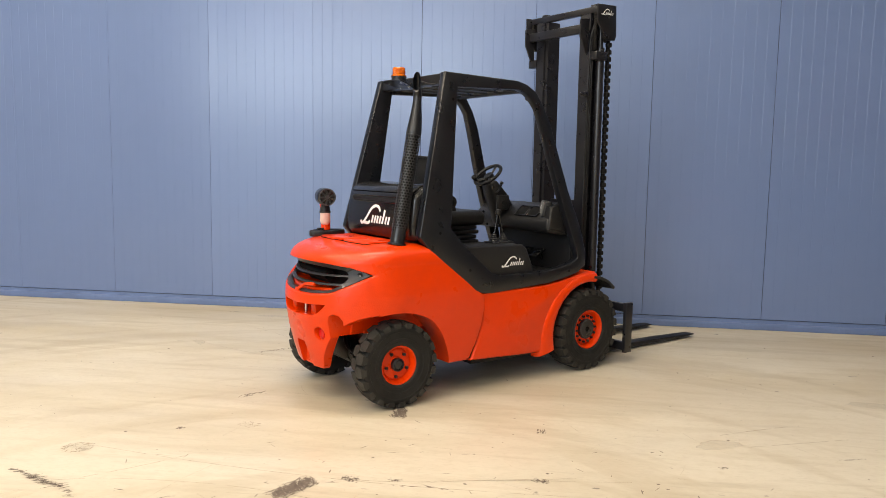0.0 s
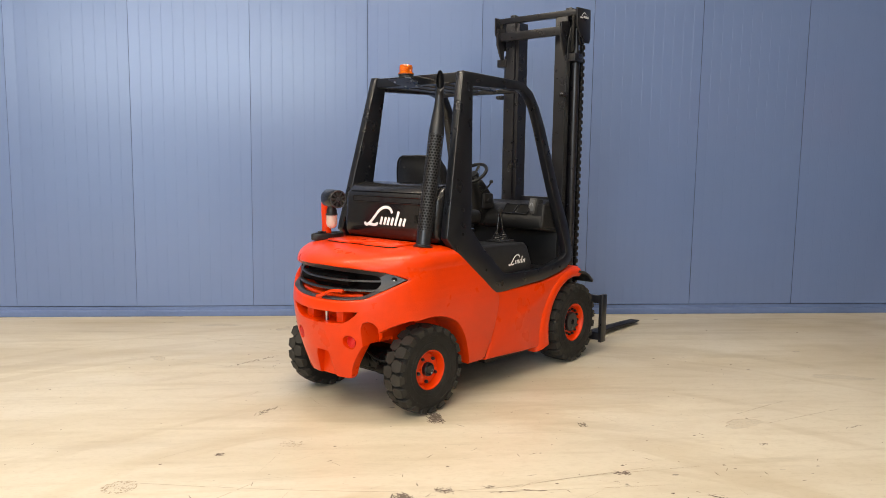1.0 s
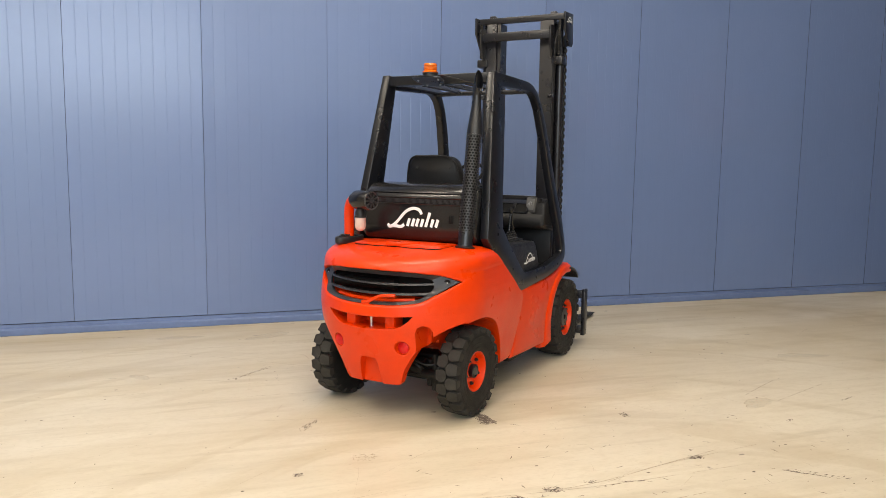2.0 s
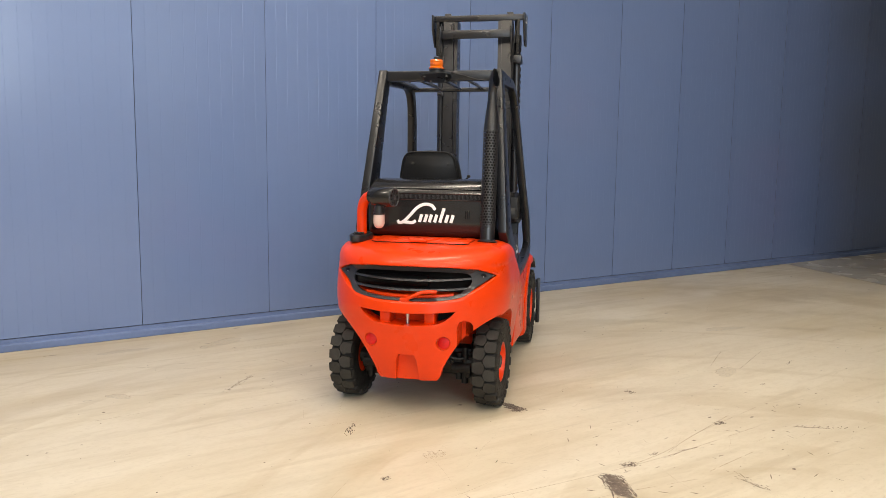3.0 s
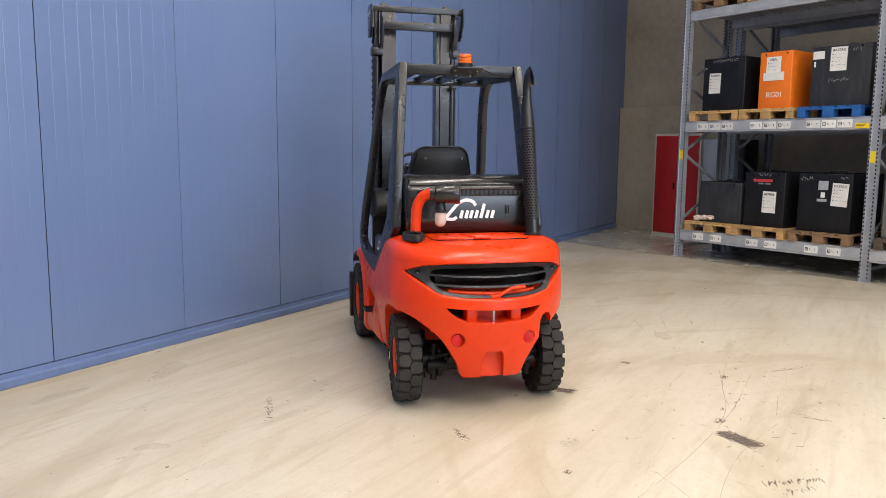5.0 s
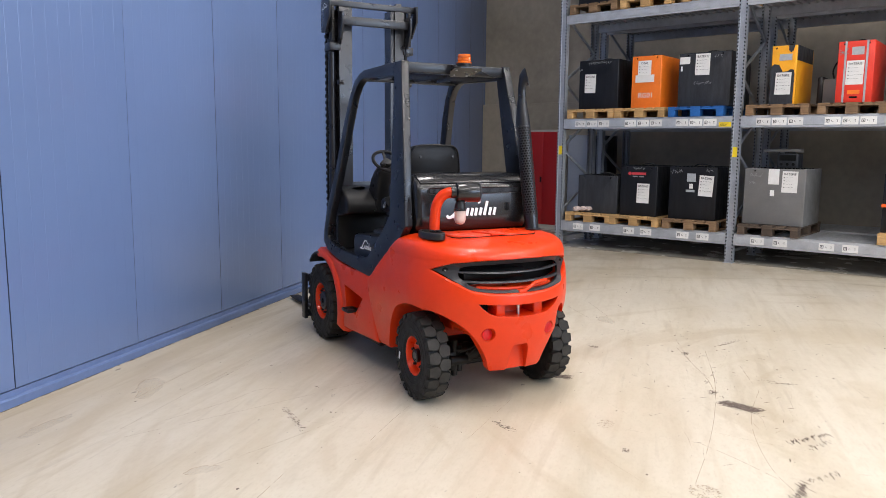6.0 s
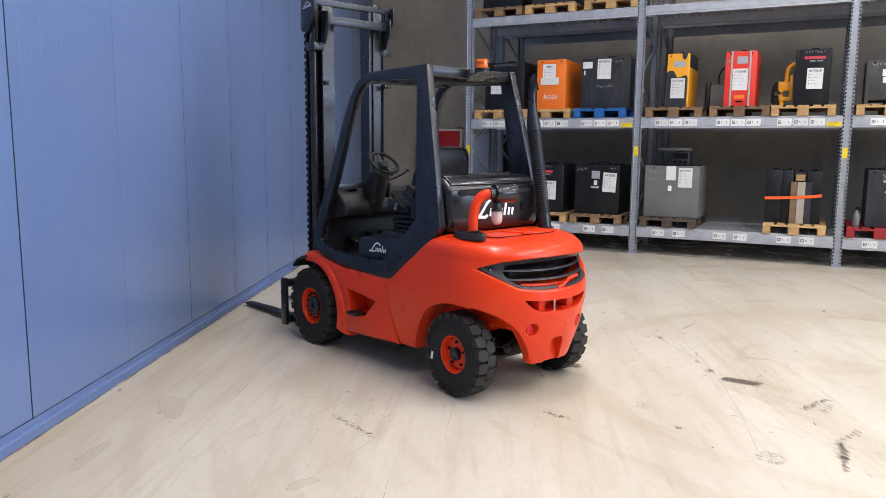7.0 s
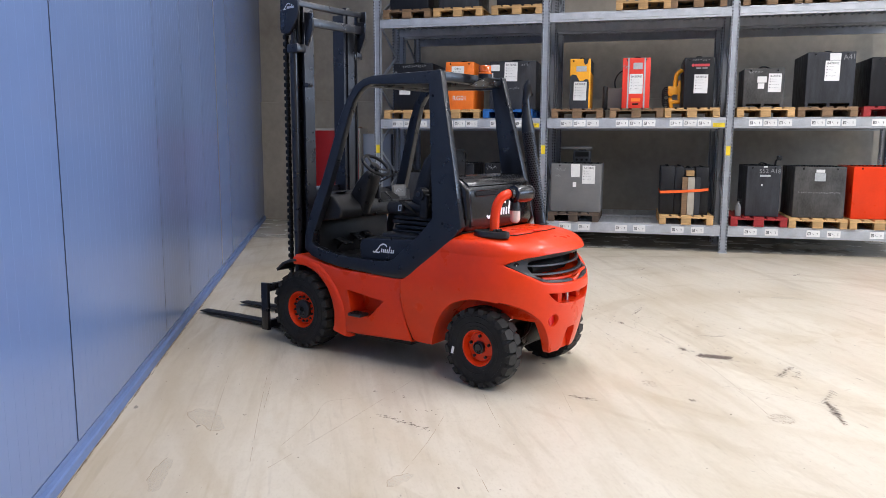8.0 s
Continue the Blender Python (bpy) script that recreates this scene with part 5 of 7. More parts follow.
for s in (1, -1):
    rod(bm, (-1.94, s * 0.23, 0.27), (-1.94, s * 0.35, 0.27), 0.034, 14)
    rod(bm, (-1.915, s * 0.27, 0.19), (-1.915, s * 0.27, 0.36), 0.022, 12)
    box(bm, -1.95, -1.87, s * 0.30, s * 0.35, 0.20, 0.33, 0.02)
    for q in range(3):
        rod(bm, (-1.965, s * (0.235 + 0.04 * q), 0.31 - 0.03 * q), (-1.90, s * (0.235 + 0.04 * q), 0.31 - 0.03 * q), 0.012, 8)
    tube(bm, smooth_line([(-1.92, s * 0.10, 0.40), (-1.95, s * 0.18, 0.33), (-1.93, s * 0.26, 0.27), (-1.88, s * 0.33, 0.25)], 5), 0.011, 8)
    tube(bm, smooth_line([(-1.93, s * 0.06, 0.43), (-1.97, s * 0.16, 0.37), (-1.96, s * 0.28, 0.33), (-1.90, s * 0.35, 0.36)], 5), 0.010, 8)
    rod(bm, (-1.93, s * 0.31, 0.17), (-1.93, s * 0.31, 0.40), 0.020, 12)
box(bm, -1.95, -1.86, -0.14, 0.14, 0.25, 0.40, 0.03)
steer_axle = part("steering_axle", bm, M_AXLE, truck, "black steering axle with hydraulic cylinder")
for s in (1, -1):
    bm = bmesh.new()
    rod(bm, (-1.88, s * 0.36, 0.30), (-1.88, s * 0.22, 0.30), 0.017, 14)
    part("cylinder_rod", bm, M_STEEL, steer_axle)
bm = bmesh.new()
box(bm, -0.12, 0.06, -0.37, 0.37, 0.22, 0.44, 0.03)
part("drive_axle", bm, M_AXLE, truck)

# ------------------------------------------------ mast
mast = part("mast_top_bar", box(bmesh.new(), 0.105, 0.150, -0.41, 0.395, 2.762, 2.810, 0.004), M_MAST, truck, "tall black two-stage lifting mast")
for s in (1, -1):
    bm = bmesh.new()
    # channel sections: outer and inner rail
    ch = [(0.100, 0.212), (0.235, 0.212), (0.235, 0.300), (0.213, 0.300), (0.213, 0.236), (0.122, 0.236), (0.122, 0.300), (0.100, 0.300)]
    prism(bm, [(x, s * y) for x, y in ch], "z", 0.10, 2.76, 0.003)
    part("mast_rail", bm, M_MAST, mast)
    bm = bmesh.new()
    ch2 = [(0.117, 0.178), (0.245, 0.178), (0.245, 0.209), (0.117, 0.209)]
    prism(bm, [(x, s * y) for x, y in ch2], "z", 0.12, 2.765, 0.003)
    part("mast_rail", bm, M_MAST, mast)
    part("rail_tip", box(bmesh.new(), 0.153, 0.200, s * 0.248, s * 0.300, 2.74, 2.838, 0.004), M_MAST, mast)
    bm = bmesh.new()
    yy = -0.405 if s < 0 else 0.390
    pl = [(0.060, 2.812), (0.265, 2.82), (0.276, 2.59), (0.258, 2.555), (0.165, 2.55), (0.062, 2.68)]
    prism(bm, pl, "y", yy - 0.008, yy + 0.008, 0.003)
    plate = part("mast_plate", bm, M_MAST, mast)
    emblem(plate, pose(0.165, yy + s * 0.010, 2.755, 0, 0, 180 if s > 0 else 0), 0.135)
    bm = bmesh.new()
    pl = [(-0.02, 2.70), (0.075, 2.715), (0.075, 2.46), (0.045, 2.445), (-0.02, 2.57)]
    prism(bm, pl, "y", s * 0.30, s * 0.318, 0.003)
    part("mast_bracket", bm, M_MAST, mast)
    bm = bmesh.new()
    rod(bm, (0.185, s * 0.335, 0.45), (0.185, s * 0.335, 2.50), 0.033, 20)
    cyl = part("lift_cylinder", bm, M_MAST, mast)
    bm = bmesh.new()
    rod(bm, (0.185, s * 0.335, 2.48), (0.185, s * 0.335, 2.77), 0.022, 18)
    part("piston_rod", bm, M_MAST, cyl)
    bm = bmesh.new()
    box(bm, 0.09, 0.215, s * 0.29, s * 0.385, 2.40, 2.465, 0.006)
    part("clamp", bm, M_MAST, mast)
    for z in (2.12, 0.98):
        bm = bmesh.new()
        box(bm, 0.025, 0.07, s * 0.285, s * 0.335, z, z + 0.035, 0.004)
        rod(bm, (0.02, s * 0.30, z + 0.018), (0.02, s * 0.33, z + 0.018), 0.012, 10)
        part("clamp", bm, M_MAST, mast)
    # leaf chain on the front of the cylinder
    bm = bmesh.new()
    z = 0.42
    while z < 2.60:
        box(bm, 0.245, 0.290, s * 0.325, s * 0.365, z, z + 0.040, 0.011, 2)
        box(bm, 0.250, 0.270, s * 0.332, s * 0.358, z + 0.036, z + 0.057)
        z += 0.055
    tagged(part("lift_chain", bm, M_CHAIN, mast, "black leaf chain", smooth=0), kind="stuff")
    bm = bmesh.new()
    lathe(bm, [(0, -0.02), (0.05, -0.02), (0.055, -0.012), (0.045, -0.006), (0.045, 0.006), (0.055, 0.012), (0.05, 0.02), (0, 0.02)], 22, pose(0.235, s * 0.345, 2.60, 90, 0, 0))
    part("chain_roller", bm, M_CHAIN, mast)
    bm = bmesh.new()
    z = 2.48
    while z < 2.76:
        rod(bm, (0.105, s * 0.352 - 0.010, z), (0.105, s * 0.352 + 0.010, z), 0.009, 8)
        box(bm, 0.098, 0.112, s * 0.352 - 0.012, s * 0.352 + 0.012, z, z + 0.016)
        z += 0.019
    tagged(part("roller_chain", bm, M_CHAIN, mast, smooth=0), kind="stuff")
for z0, z1, x0, x1, w in ((2.603, 2.672, 0.02, 0.055, 0.31), (1.22, 1.30, 0.20, 0.23, 0.20), (0.55, 0.65, 0.03, 0.06, 0.20)):
    part("cross_bar", box(bmesh.new(), x0, x1, -w, w, z0, z1, 0.004), M_MAST, mast)
for k in range(3):
    bm = bmesh.new()
    tube(bm, smooth_line([(0.09 + 0.018 * k, -0.30, 0.75), (0.09 + 0.018 * k, -0.305, 1.6), (0.09 + 0.018 * k, -0.31, 2.40), (0.10 + 0.02 * k, -0.325, 2.62), (0.15 + 0.02 * k, -0.335, 2.70), (0.21, -0.34, 2.62)], 7), 0.008, 8)
    part("hydraulic_hose", bm, M_SEAT, mast)

# carriage and forks
carriage = part("fork_carriage", box(bmesh.new(), 0.355, 0.400, -0.545, 0.535, 0.415, 0.480, 0.005), M_MAST, truck, "black fork carriage")
part("lower_bar", box(bmesh.new(), 0.355, 0.400, -0.545, 0.535, 0.100, 0.165, 0.005), M_MAST, carriage)
for s in (1, -1):
    yo = 0.540 if s > 0 else -0.560
    part("carriage_end", box(bmesh.new(), 0.345, 0.425, yo - 0.016 , yo + 0.016, 0.085, 0.492, 0.004), M_MAST, carriage)
    bm = bmesh.new()
    box(bm, 0.20, 0.36, s * 0.13, s * 0.16, 0.10, 0.62, 0.006)
    part("carriage_plate", bm, M_MAST, carriage)
    bm = bmesh.new()
    shape = [(0.402, 0.50), (0.402, 0.062), (0.42, 0.032), (0.455, 0.022), (1.60, 0.022), (1.67, 0.027), (1.67, 0.034), (1.20, 0.052), (0.48, 0.065), (0.445, 0.085), (0.438, 0.50)]
    prism(bm, shape, "y", s * 0.245 - 0.05, s * 0.245 + 0.05, 0.004)
    part("fork", bm, M_FORK, truck, "long black steel fork")
# ---------------------------------------------------------------- pallet racks
RACK = pose(5.89, 5.428, 0, 0, 0, -113.19)
POSTS = [0.07, 2.865, 5.66, 8.455]
LEVELS = [(0.262, 0.426), (1.905, 2.065), (3.540, 3.680)]
POST_W, POST_D, FRAME_D = 0.115, 0.085, 1.10

# post: folded open section with lips; two rows of dark plates imitate shaded slots
bm = bmesh.new()
sec = [(-0.0575, 0), (-0.036, 0), (-0.030, 0.012), (0.030, 0.012), (0.036, 0), (0.0575, 0), (0.0575, 0.085), (0.040, 0.085), (0.040, 0.080), (0.053, 0.080), (0.053, 0.005), (0.038, 0.005),
       (0.032, 0.017), (-0.032, 0.017), (-0.038, 0.005), (-0.053, 0.005), (-0.053, 0.080), (-0.040, 0.080), (-0.040, 0.085), (-0.0575, 0.085)]
prism(bm, sec, "z", 0.006, 5.6)
POST_ME = mesh_of("post", bm, M_POST, 0)
bm = bmesh.new()
for k in range(110):
    z = 0.06 + k * 0.05
    for x in (-0.047, 0.047):
        obox(bm, pose(x, 0.001, z, 0, 12 if x < 0 else -12, 0), 0.0165, 0.006, 0.025)
SLOT_ME = mesh_of("slots", bm, M_HOLE, 0)
FOOT_ME = mesh_of("foot_plate", box(bmesh.new(), -0.07, 0.07, -0.02, 0.10, 0.0, 0.006), M_ZINC, 0)
BRACE_L = math.hypot(FRAME_D - POST_D, 0.525)
bm = bmesh.new()
box(bm, -0.012, 0.012, 0, BRACE_L, -0.02, 0.02)
BRACE_ME = mesh_of("brace", bm, M_POST, 0)


def beam_mesh(length, z0, z1):
    bm = bmesh.new()
    prism(bm, [(0.0, z0), (0.0, z0 + 0.028), (-0.006, z0 + 0.034), (-0.006, z1 - 0.034), (0.0, z1 - 0.028), (0.0, z1), (0.045, z1), (0.045, z0)], "x", 0, length)
    return mesh_of("beam", bm, M_ZINC, 0)


def deck_panel_mesh(w):
    """One folded steel shelf panel, laid between the beams."""
    prof = [(0.003, 0.0), (0.003, -0.03), (0.008, -0.03), (0.008, -0.006), (w - 0.008, -0.006), (w - 0.008, -0.03), (w - 0.003, -0.03), (w - 0.003, 0.0)]
    return mesh_of("deck_panel", prism(bmesh.new(), prof, "y", 0.048, FRAME_D - 0.048), M_ZINC, 0)


BEAM_L = POSTS[1] - POSTS[0] - POST_W - 0.004
BEAM_ME = [beam_mesh(BEAM_L, *l) for l in LEVELS]
DECK_N = int(BEAM_L / 0.10)
DECK_ME = deck_panel_mesh(BEAM_L / DECK_N)
PLATE_ME = mesh_of("location_plate", box(bmesh.new(), -0.093, 0.093, -0.004, 0.0, -0.050, 0.050, 0.002, 1), M_PAPER, 0)
bm = bmesh.new()
for x0, x1, z0, z1 in ((-0.078, -0.036, 0.014, 0.021), (-0.078, -0.036, -0.021, -0.014), (-0.078, -0.070, -0.014, 0.014), (-0.044, -0.036, -0.014, 0.014), (-0.062, -0.052, -0.007, 0.006),
                       (-0.016, -0.011, -0.008, 0.012), (-0.004, 0.010, -0.010, -0.006), (0.053, 0.058, -0.016, 0.008), (0.047, 0.064, 0.007, 0.013)):
    box(bm, x0, x1, -0.0055, -0.004, z0, z1)
PRINT_ME = mesh_of("printing", bm, M_INK, 0)
YPLATE_ME = mesh_of("load_plate", box(bmesh.new(), -0.085, 0.085, -0.003, 0.0, -0.032, 0.032), M_YEL, 0)
bm = bmesh.new()
for k in range(3):
    box(bm, -0.07, 0.05 - 0.02 * k, -0.0045, -0.003, 0.014 - k * 0.016, 0.019 - k * 0.016)
YPRINT_ME = mesh_of("printing", bm, M_INK, 0)
YPOST_ME = mesh_of("warning_sticker", box(bmesh.new(), -0.045, 0.045, -0.003, 0.0, -0.07, 0.07), M_YEL, 0)


def rack_row(y, label, signs):
    rack = thing("pallet_rack", RACK @ pose(0, y, 0), label, "rack", "pallet rack rows")
    for i, s in enumerate(POSTS):
        fr = piece("upright_frame", POST_ME, rack, pose(s, 0, 0))
        tagged(piece("perforation", SLOT_ME, fr, Matrix()), kind="stuff")
        piece("foot_plate", FOOT_ME, fr, Matrix())
        piece("rear_post", POST_ME, fr, pose(0, FRAME_D, 0, 0, 0, 180))
        tagged(piece("perforation", SLOT_ME, fr, pose(0, FRAME_D - POST_D - 0.004, 0)), kind="stuff")
        piece("foot_plate", FOOT_ME, fr, pose(0, FRAME_D, 0, 0, 0, 180))
        for k in range(9):
            z = 0.55 + 0.525 * k
            a = math.degrees(math.atan2(0.525, FRAME_D - POST_D))
            if k % 2 == 0:
                piece("brace", BRACE_ME, fr, pose(0, POST_D * 0.5, z, a, 0, 0))
            else:
                piece("brace", BRACE_ME, fr, pose(0, POST_D * 0.5, z + 0.525, -a, 0, 0))
        piece("brace", BRACE_ME, fr, pose(0, POST_D * 0.5, 0.16) @ Matrix.Diagonal((1, (FRAME_D - POST_D) / BRACE_L, 1, 1)))
        if signs:
            piece("warning_sticker", YPOST_ME, fr, pose(0, 0.0115, 1.565))
    for i in range(len(POSTS) - 1):
        x0 = POSTS[i] + POST_W / 2 + 0.002
        for lv, (z0, z1) in enumerate(LEVELS):
            b = piece("beam", BEAM_ME[lv], rack, pose(x0, 0, 0))
            piece("beam", BEAM_ME[lv], rack, pose(x0 + BEAM_L, FRAME_D, 0, 0, 0, 180))
            for k in range(DECK_N):
                piece("deck_panel", DECK_ME, rack, pose(x0 + k * BEAM_L / DECK_N, 0, z1))
            if not signs or lv == 2:
                continue
            zc = (z0 + z1) / 2
            at = (0.36, 0.565, 0.77, 1.215, 1.42, 1.625, 2.02, 2.225, 2.43) if lv == 1 else (0.38, 0.68, 1.26, 1.54, 2.115, 2.41)
            for d in at:
                p = piece("location_plate", PLATE_ME, b, pose(POSTS[i] + d - x0, -0.0065, zc + (-0.004 if lv else 0.0), 0, 0.6 * math.sin(d * 40 + i), 0))
                tagged(piece("printing", PRINT_ME, b, p.matrix_basis.copy()), kind="stuff")
            if lv == 1:
                p = piece("load_plate", YPLATE_ME, b, pose(POSTS[i] + 2.64 - x0, -0.0065, zc - 0.034))
                tagged(piece("printing", YPRINT_ME, b, p.matrix_basis.copy()), kind="stuff")
    return rack


rack_row(0.0, "galvanised steel pallet rack loaded with traction batteries", True)
rack_row(1.36, "galvanised steel pallet rack standing behind the front row", False)


# ---------------------------------------------------------------- pallets


def make_pallet(material, m, label, group):
    p = thing("pallet", m, label, "pallet", group)
    L, W = 1.2, 0.8
    for x, w in ((0.0725, 0.145), (0.23, 0.10), (0.40, 0.145), (0.57, 0.10), (0.7275, 0.145)):
        bm = box(bmesh.new(), -w / 2, w / 2, 0, L, 0, 0.022, 0.002, 1)
        part("top_board", bm, material, p, m=pose(x - W / 2, 0, 0.122), smooth=0)
    for y in (0.0725, 0.60, 1.1275):
        bm = box(bmesh.new(), -W / 2, W / 2, -0.0725, 0.0725, 0, 0.022, 0.002, 1)
        part("cross_board", bm, material, p, m=pose(0, y, 0.100), smooth=0)
        for x, w in ((-0.35, 0.10), (0, 0.145), (0.35, 0.10)):
            bm = box(bmesh.new(), -w / 2, w / 2, -0.0725, 0.0725, 0, 0.078, 0.004, 1)
            part("block", bm, material, p, m=pose(x, y, 0.022), smooth=0)
    for x, w in ((-0.35, 0.10), (0, 0.145), (0.35, 0.10)):
        bm = box(bmesh.new(), -w / 2, w / 2, 0, L, 0, 0.022, 0.002, 1)
        part("skid", bm, material, p, m=pose(x, 0, 0), smooth=0)
    return p


MASTERS = {}


def pallet(kind, s, level, turn=0.0, y=-0.03):
    m = RACK @ pose(s, y, LEVELS[level][1] + 0.001, 0, 0, turn)
    if kind in MASTERS:
        return copy_thing(MASTERS[kind], m)
    material, label = {"new": (M_WOOD, "fresh yellow wooden pallet on the rack beams"), "old": (M_OLDWOOD, "weathered brown wooden pallet on the rack beams"),
                       "dark": (M_DARKWOOD, "dark wooden pallet on the rack beams"), "blue": (M_BLUEWOOD, "blue painted wooden pallet on the rack beams"), "red": (M_REDWOOD, "red painted wooden pallet on the rack beams")}[kind]
    MASTERS[kind] = make_pallet(material, m, label, "pallets on the racks")
    return MASTERS[kind]


for kind, s, lv, turn in [
        ("new", 0.60, 1, 0.5), ("new", 1.42, 1, -0.6), ("blue", 2.28, 1, 0.4), ("old", 3.385, 1, 0.3), ("old", 4.29, 1, -0.4), ("new", 5.11, 1, 0.5),
        ("new", 6.15, 1, 0.2), ("old", 6.99, 1, -0.3), ("red", 7.86, 1, 0.2),
        ("new", 0.62, 0, 1.2), ("new", 1.40, 0, -0.8), ("old", 2.27, 0, 0.9), ("dark", 3.37, 0, -0.4), ("new", 5.10, 0, 0.8), ("red", 6.15, 0, 0.5), ("new", 6.97, 0, -0.4), ("new", 7.80, 0, 0.6),
        ("old", 0.59, 2, 0.4), ("new", 1.445, 2, -0.5), ("new", 2.40, 2, 0.6), ("new", 4.33, 2, 0.3), ("old", 5.13, 2, -0.3), ("old", 6.15, 2, 0.2), ("old", 6.98, 2, 0.4), ("old", 7.85, 2, -0.4)]:
    pallet(kind, s, lv, turn)

# ---------------------------------------------------------------- batteries
TXT = {}


def text_part(parent, words, height, material, m):
    key = (words, height, material.name)
    if key not in TXT:
        TXT[key] = text_mesh(words, height, material)
    return piece("lettering", TXT[key], parent, m)


def paper(parent, x, z, w=0.20, h=0.29, words="BATERIE", tilt=0.0, y=0.0):
    """A sheet taped on the front: heading, plain hand-written lines."""
    bm = bmesh.new()
    nx, nz = 5, 7
    rows = [[bm.verts.new(((i / nx - 0.5) * w, -0.003 - 0.002 * math.sin(i * 1.1 + j * 0.7 + x * 9), (j / nz - 0.5) * h)) for i in range(nx + 1)] for j in range(nz + 1)]
    back = [[bm.verts.new((v.co.x, v.co.y + 0.0015, v.co.z)) for v in r] for r in rows]
    for j in range(nz):
        for i in range(nx):
            bm.faces.new((rows[j][i], rows[j][i + 1], rows[j + 1][i + 1], rows[j + 1][i]))
            bm.faces.new((back[j][i], back[j + 1][i], back[j + 1][i + 1], back[j][i + 1]))
    m = pose(x, y, z, 0, tilt, 0)
    sheet = part("label_sheet", bm, M_PAPER, parent, "white paper label", m=m)
    if words:
        text_part(sheet, words, w * 0.155, M_INK, pose(0, -0.0075, h * 0.36))
    bm = bmesh.new()
    rnd = random.Random(int(x * 977 + z * 131 + h * 1000))
    for k in range(4):
        zz = h * (0.20 - 0.15 * k)
        box(bm, -w * 0.40, -w * 0.33, -0.0075, -0.0060, zz - 0.005, zz + 0.005)
        x0 = -w * 0.22
        for q in range(rnd.randint(2, 4)):
            ln = w * rnd.uniform(0.06, 0.14)
            obox(bm, pose(x0 + ln / 2, -0.0068, zz + rnd.uniform(-0.004, 0.004), 0, rnd.uniform(-25, 25), 0), ln, 0.0012, 0.0028)
            x0 += ln + 0.012
    tagged(part("written_lines", bm, M_INK, sheet, smooth=0), kind="stuff")
    return sheet


def chalk(parent, x, z, w, h, seed, y=-0.002):
    """Unreadable scrawl: short plain strokes."""
    bm = bmesh.new()
    rnd = random.Random(seed)
    n = max(3, int(w / 0.035))
    for k in range(n):
        cx = -w / 2 + (k + 0.5) * w / n
        for q in range(2):
            obox(bm, pose(cx + rnd.uniform(-0.008, 0.008), 0, rnd.uniform(-h / 4, h / 4), 0, rnd.uniform(-80, 80), 0), h * rnd.uniform(0.5, 0.9), 0.0015, 0.006)
    return tagged(part("chalk_strokes", bm, M_CHALK, parent, "faded chalk strokes", m=pose(x, y, z), smooth=0), kind="stuff")


def plate(parent, x, z, w, h, material=M_PALE, y=0.0, name="rating_plate"):
    p = part(name, box(bmesh.new(), -w / 2, w / 2, -0.004, 0.0, -h / 2, h / 2, 0.0015, 1), material, parent, m=pose(x, y, z), smooth=0)
    return p


def brand_bars(parent, x, z, w=0.26):
    """Printed maker's mark as plain bars."""
    bm = bmesh.new()
    rod(bm, (-w * 0.42, 0.0, 0.02), (-w * 0.42, -0.003, 0.02), w * 0.085, 18)
    box(bm, -w * 0.32, w * 0.46, -0.003, 0.0, 0.0, 0.038, 0.001, 1)
    part("maker_mark", bm, M_PINK, parent, "red printed mark", m=pose(x, -0.001, z), smooth=0)
    bm = bmesh.new()
    for k in range(2):
        box(bm, -w * 0.25 + k * w * 0.33, w * 0.02 + k * w * 0.33, -0.002, 0.0, -0.035, -0.015)
    part("maker_bars", bm, M_CHALK, parent, m=pose(x, -0.001, z), smooth=0)


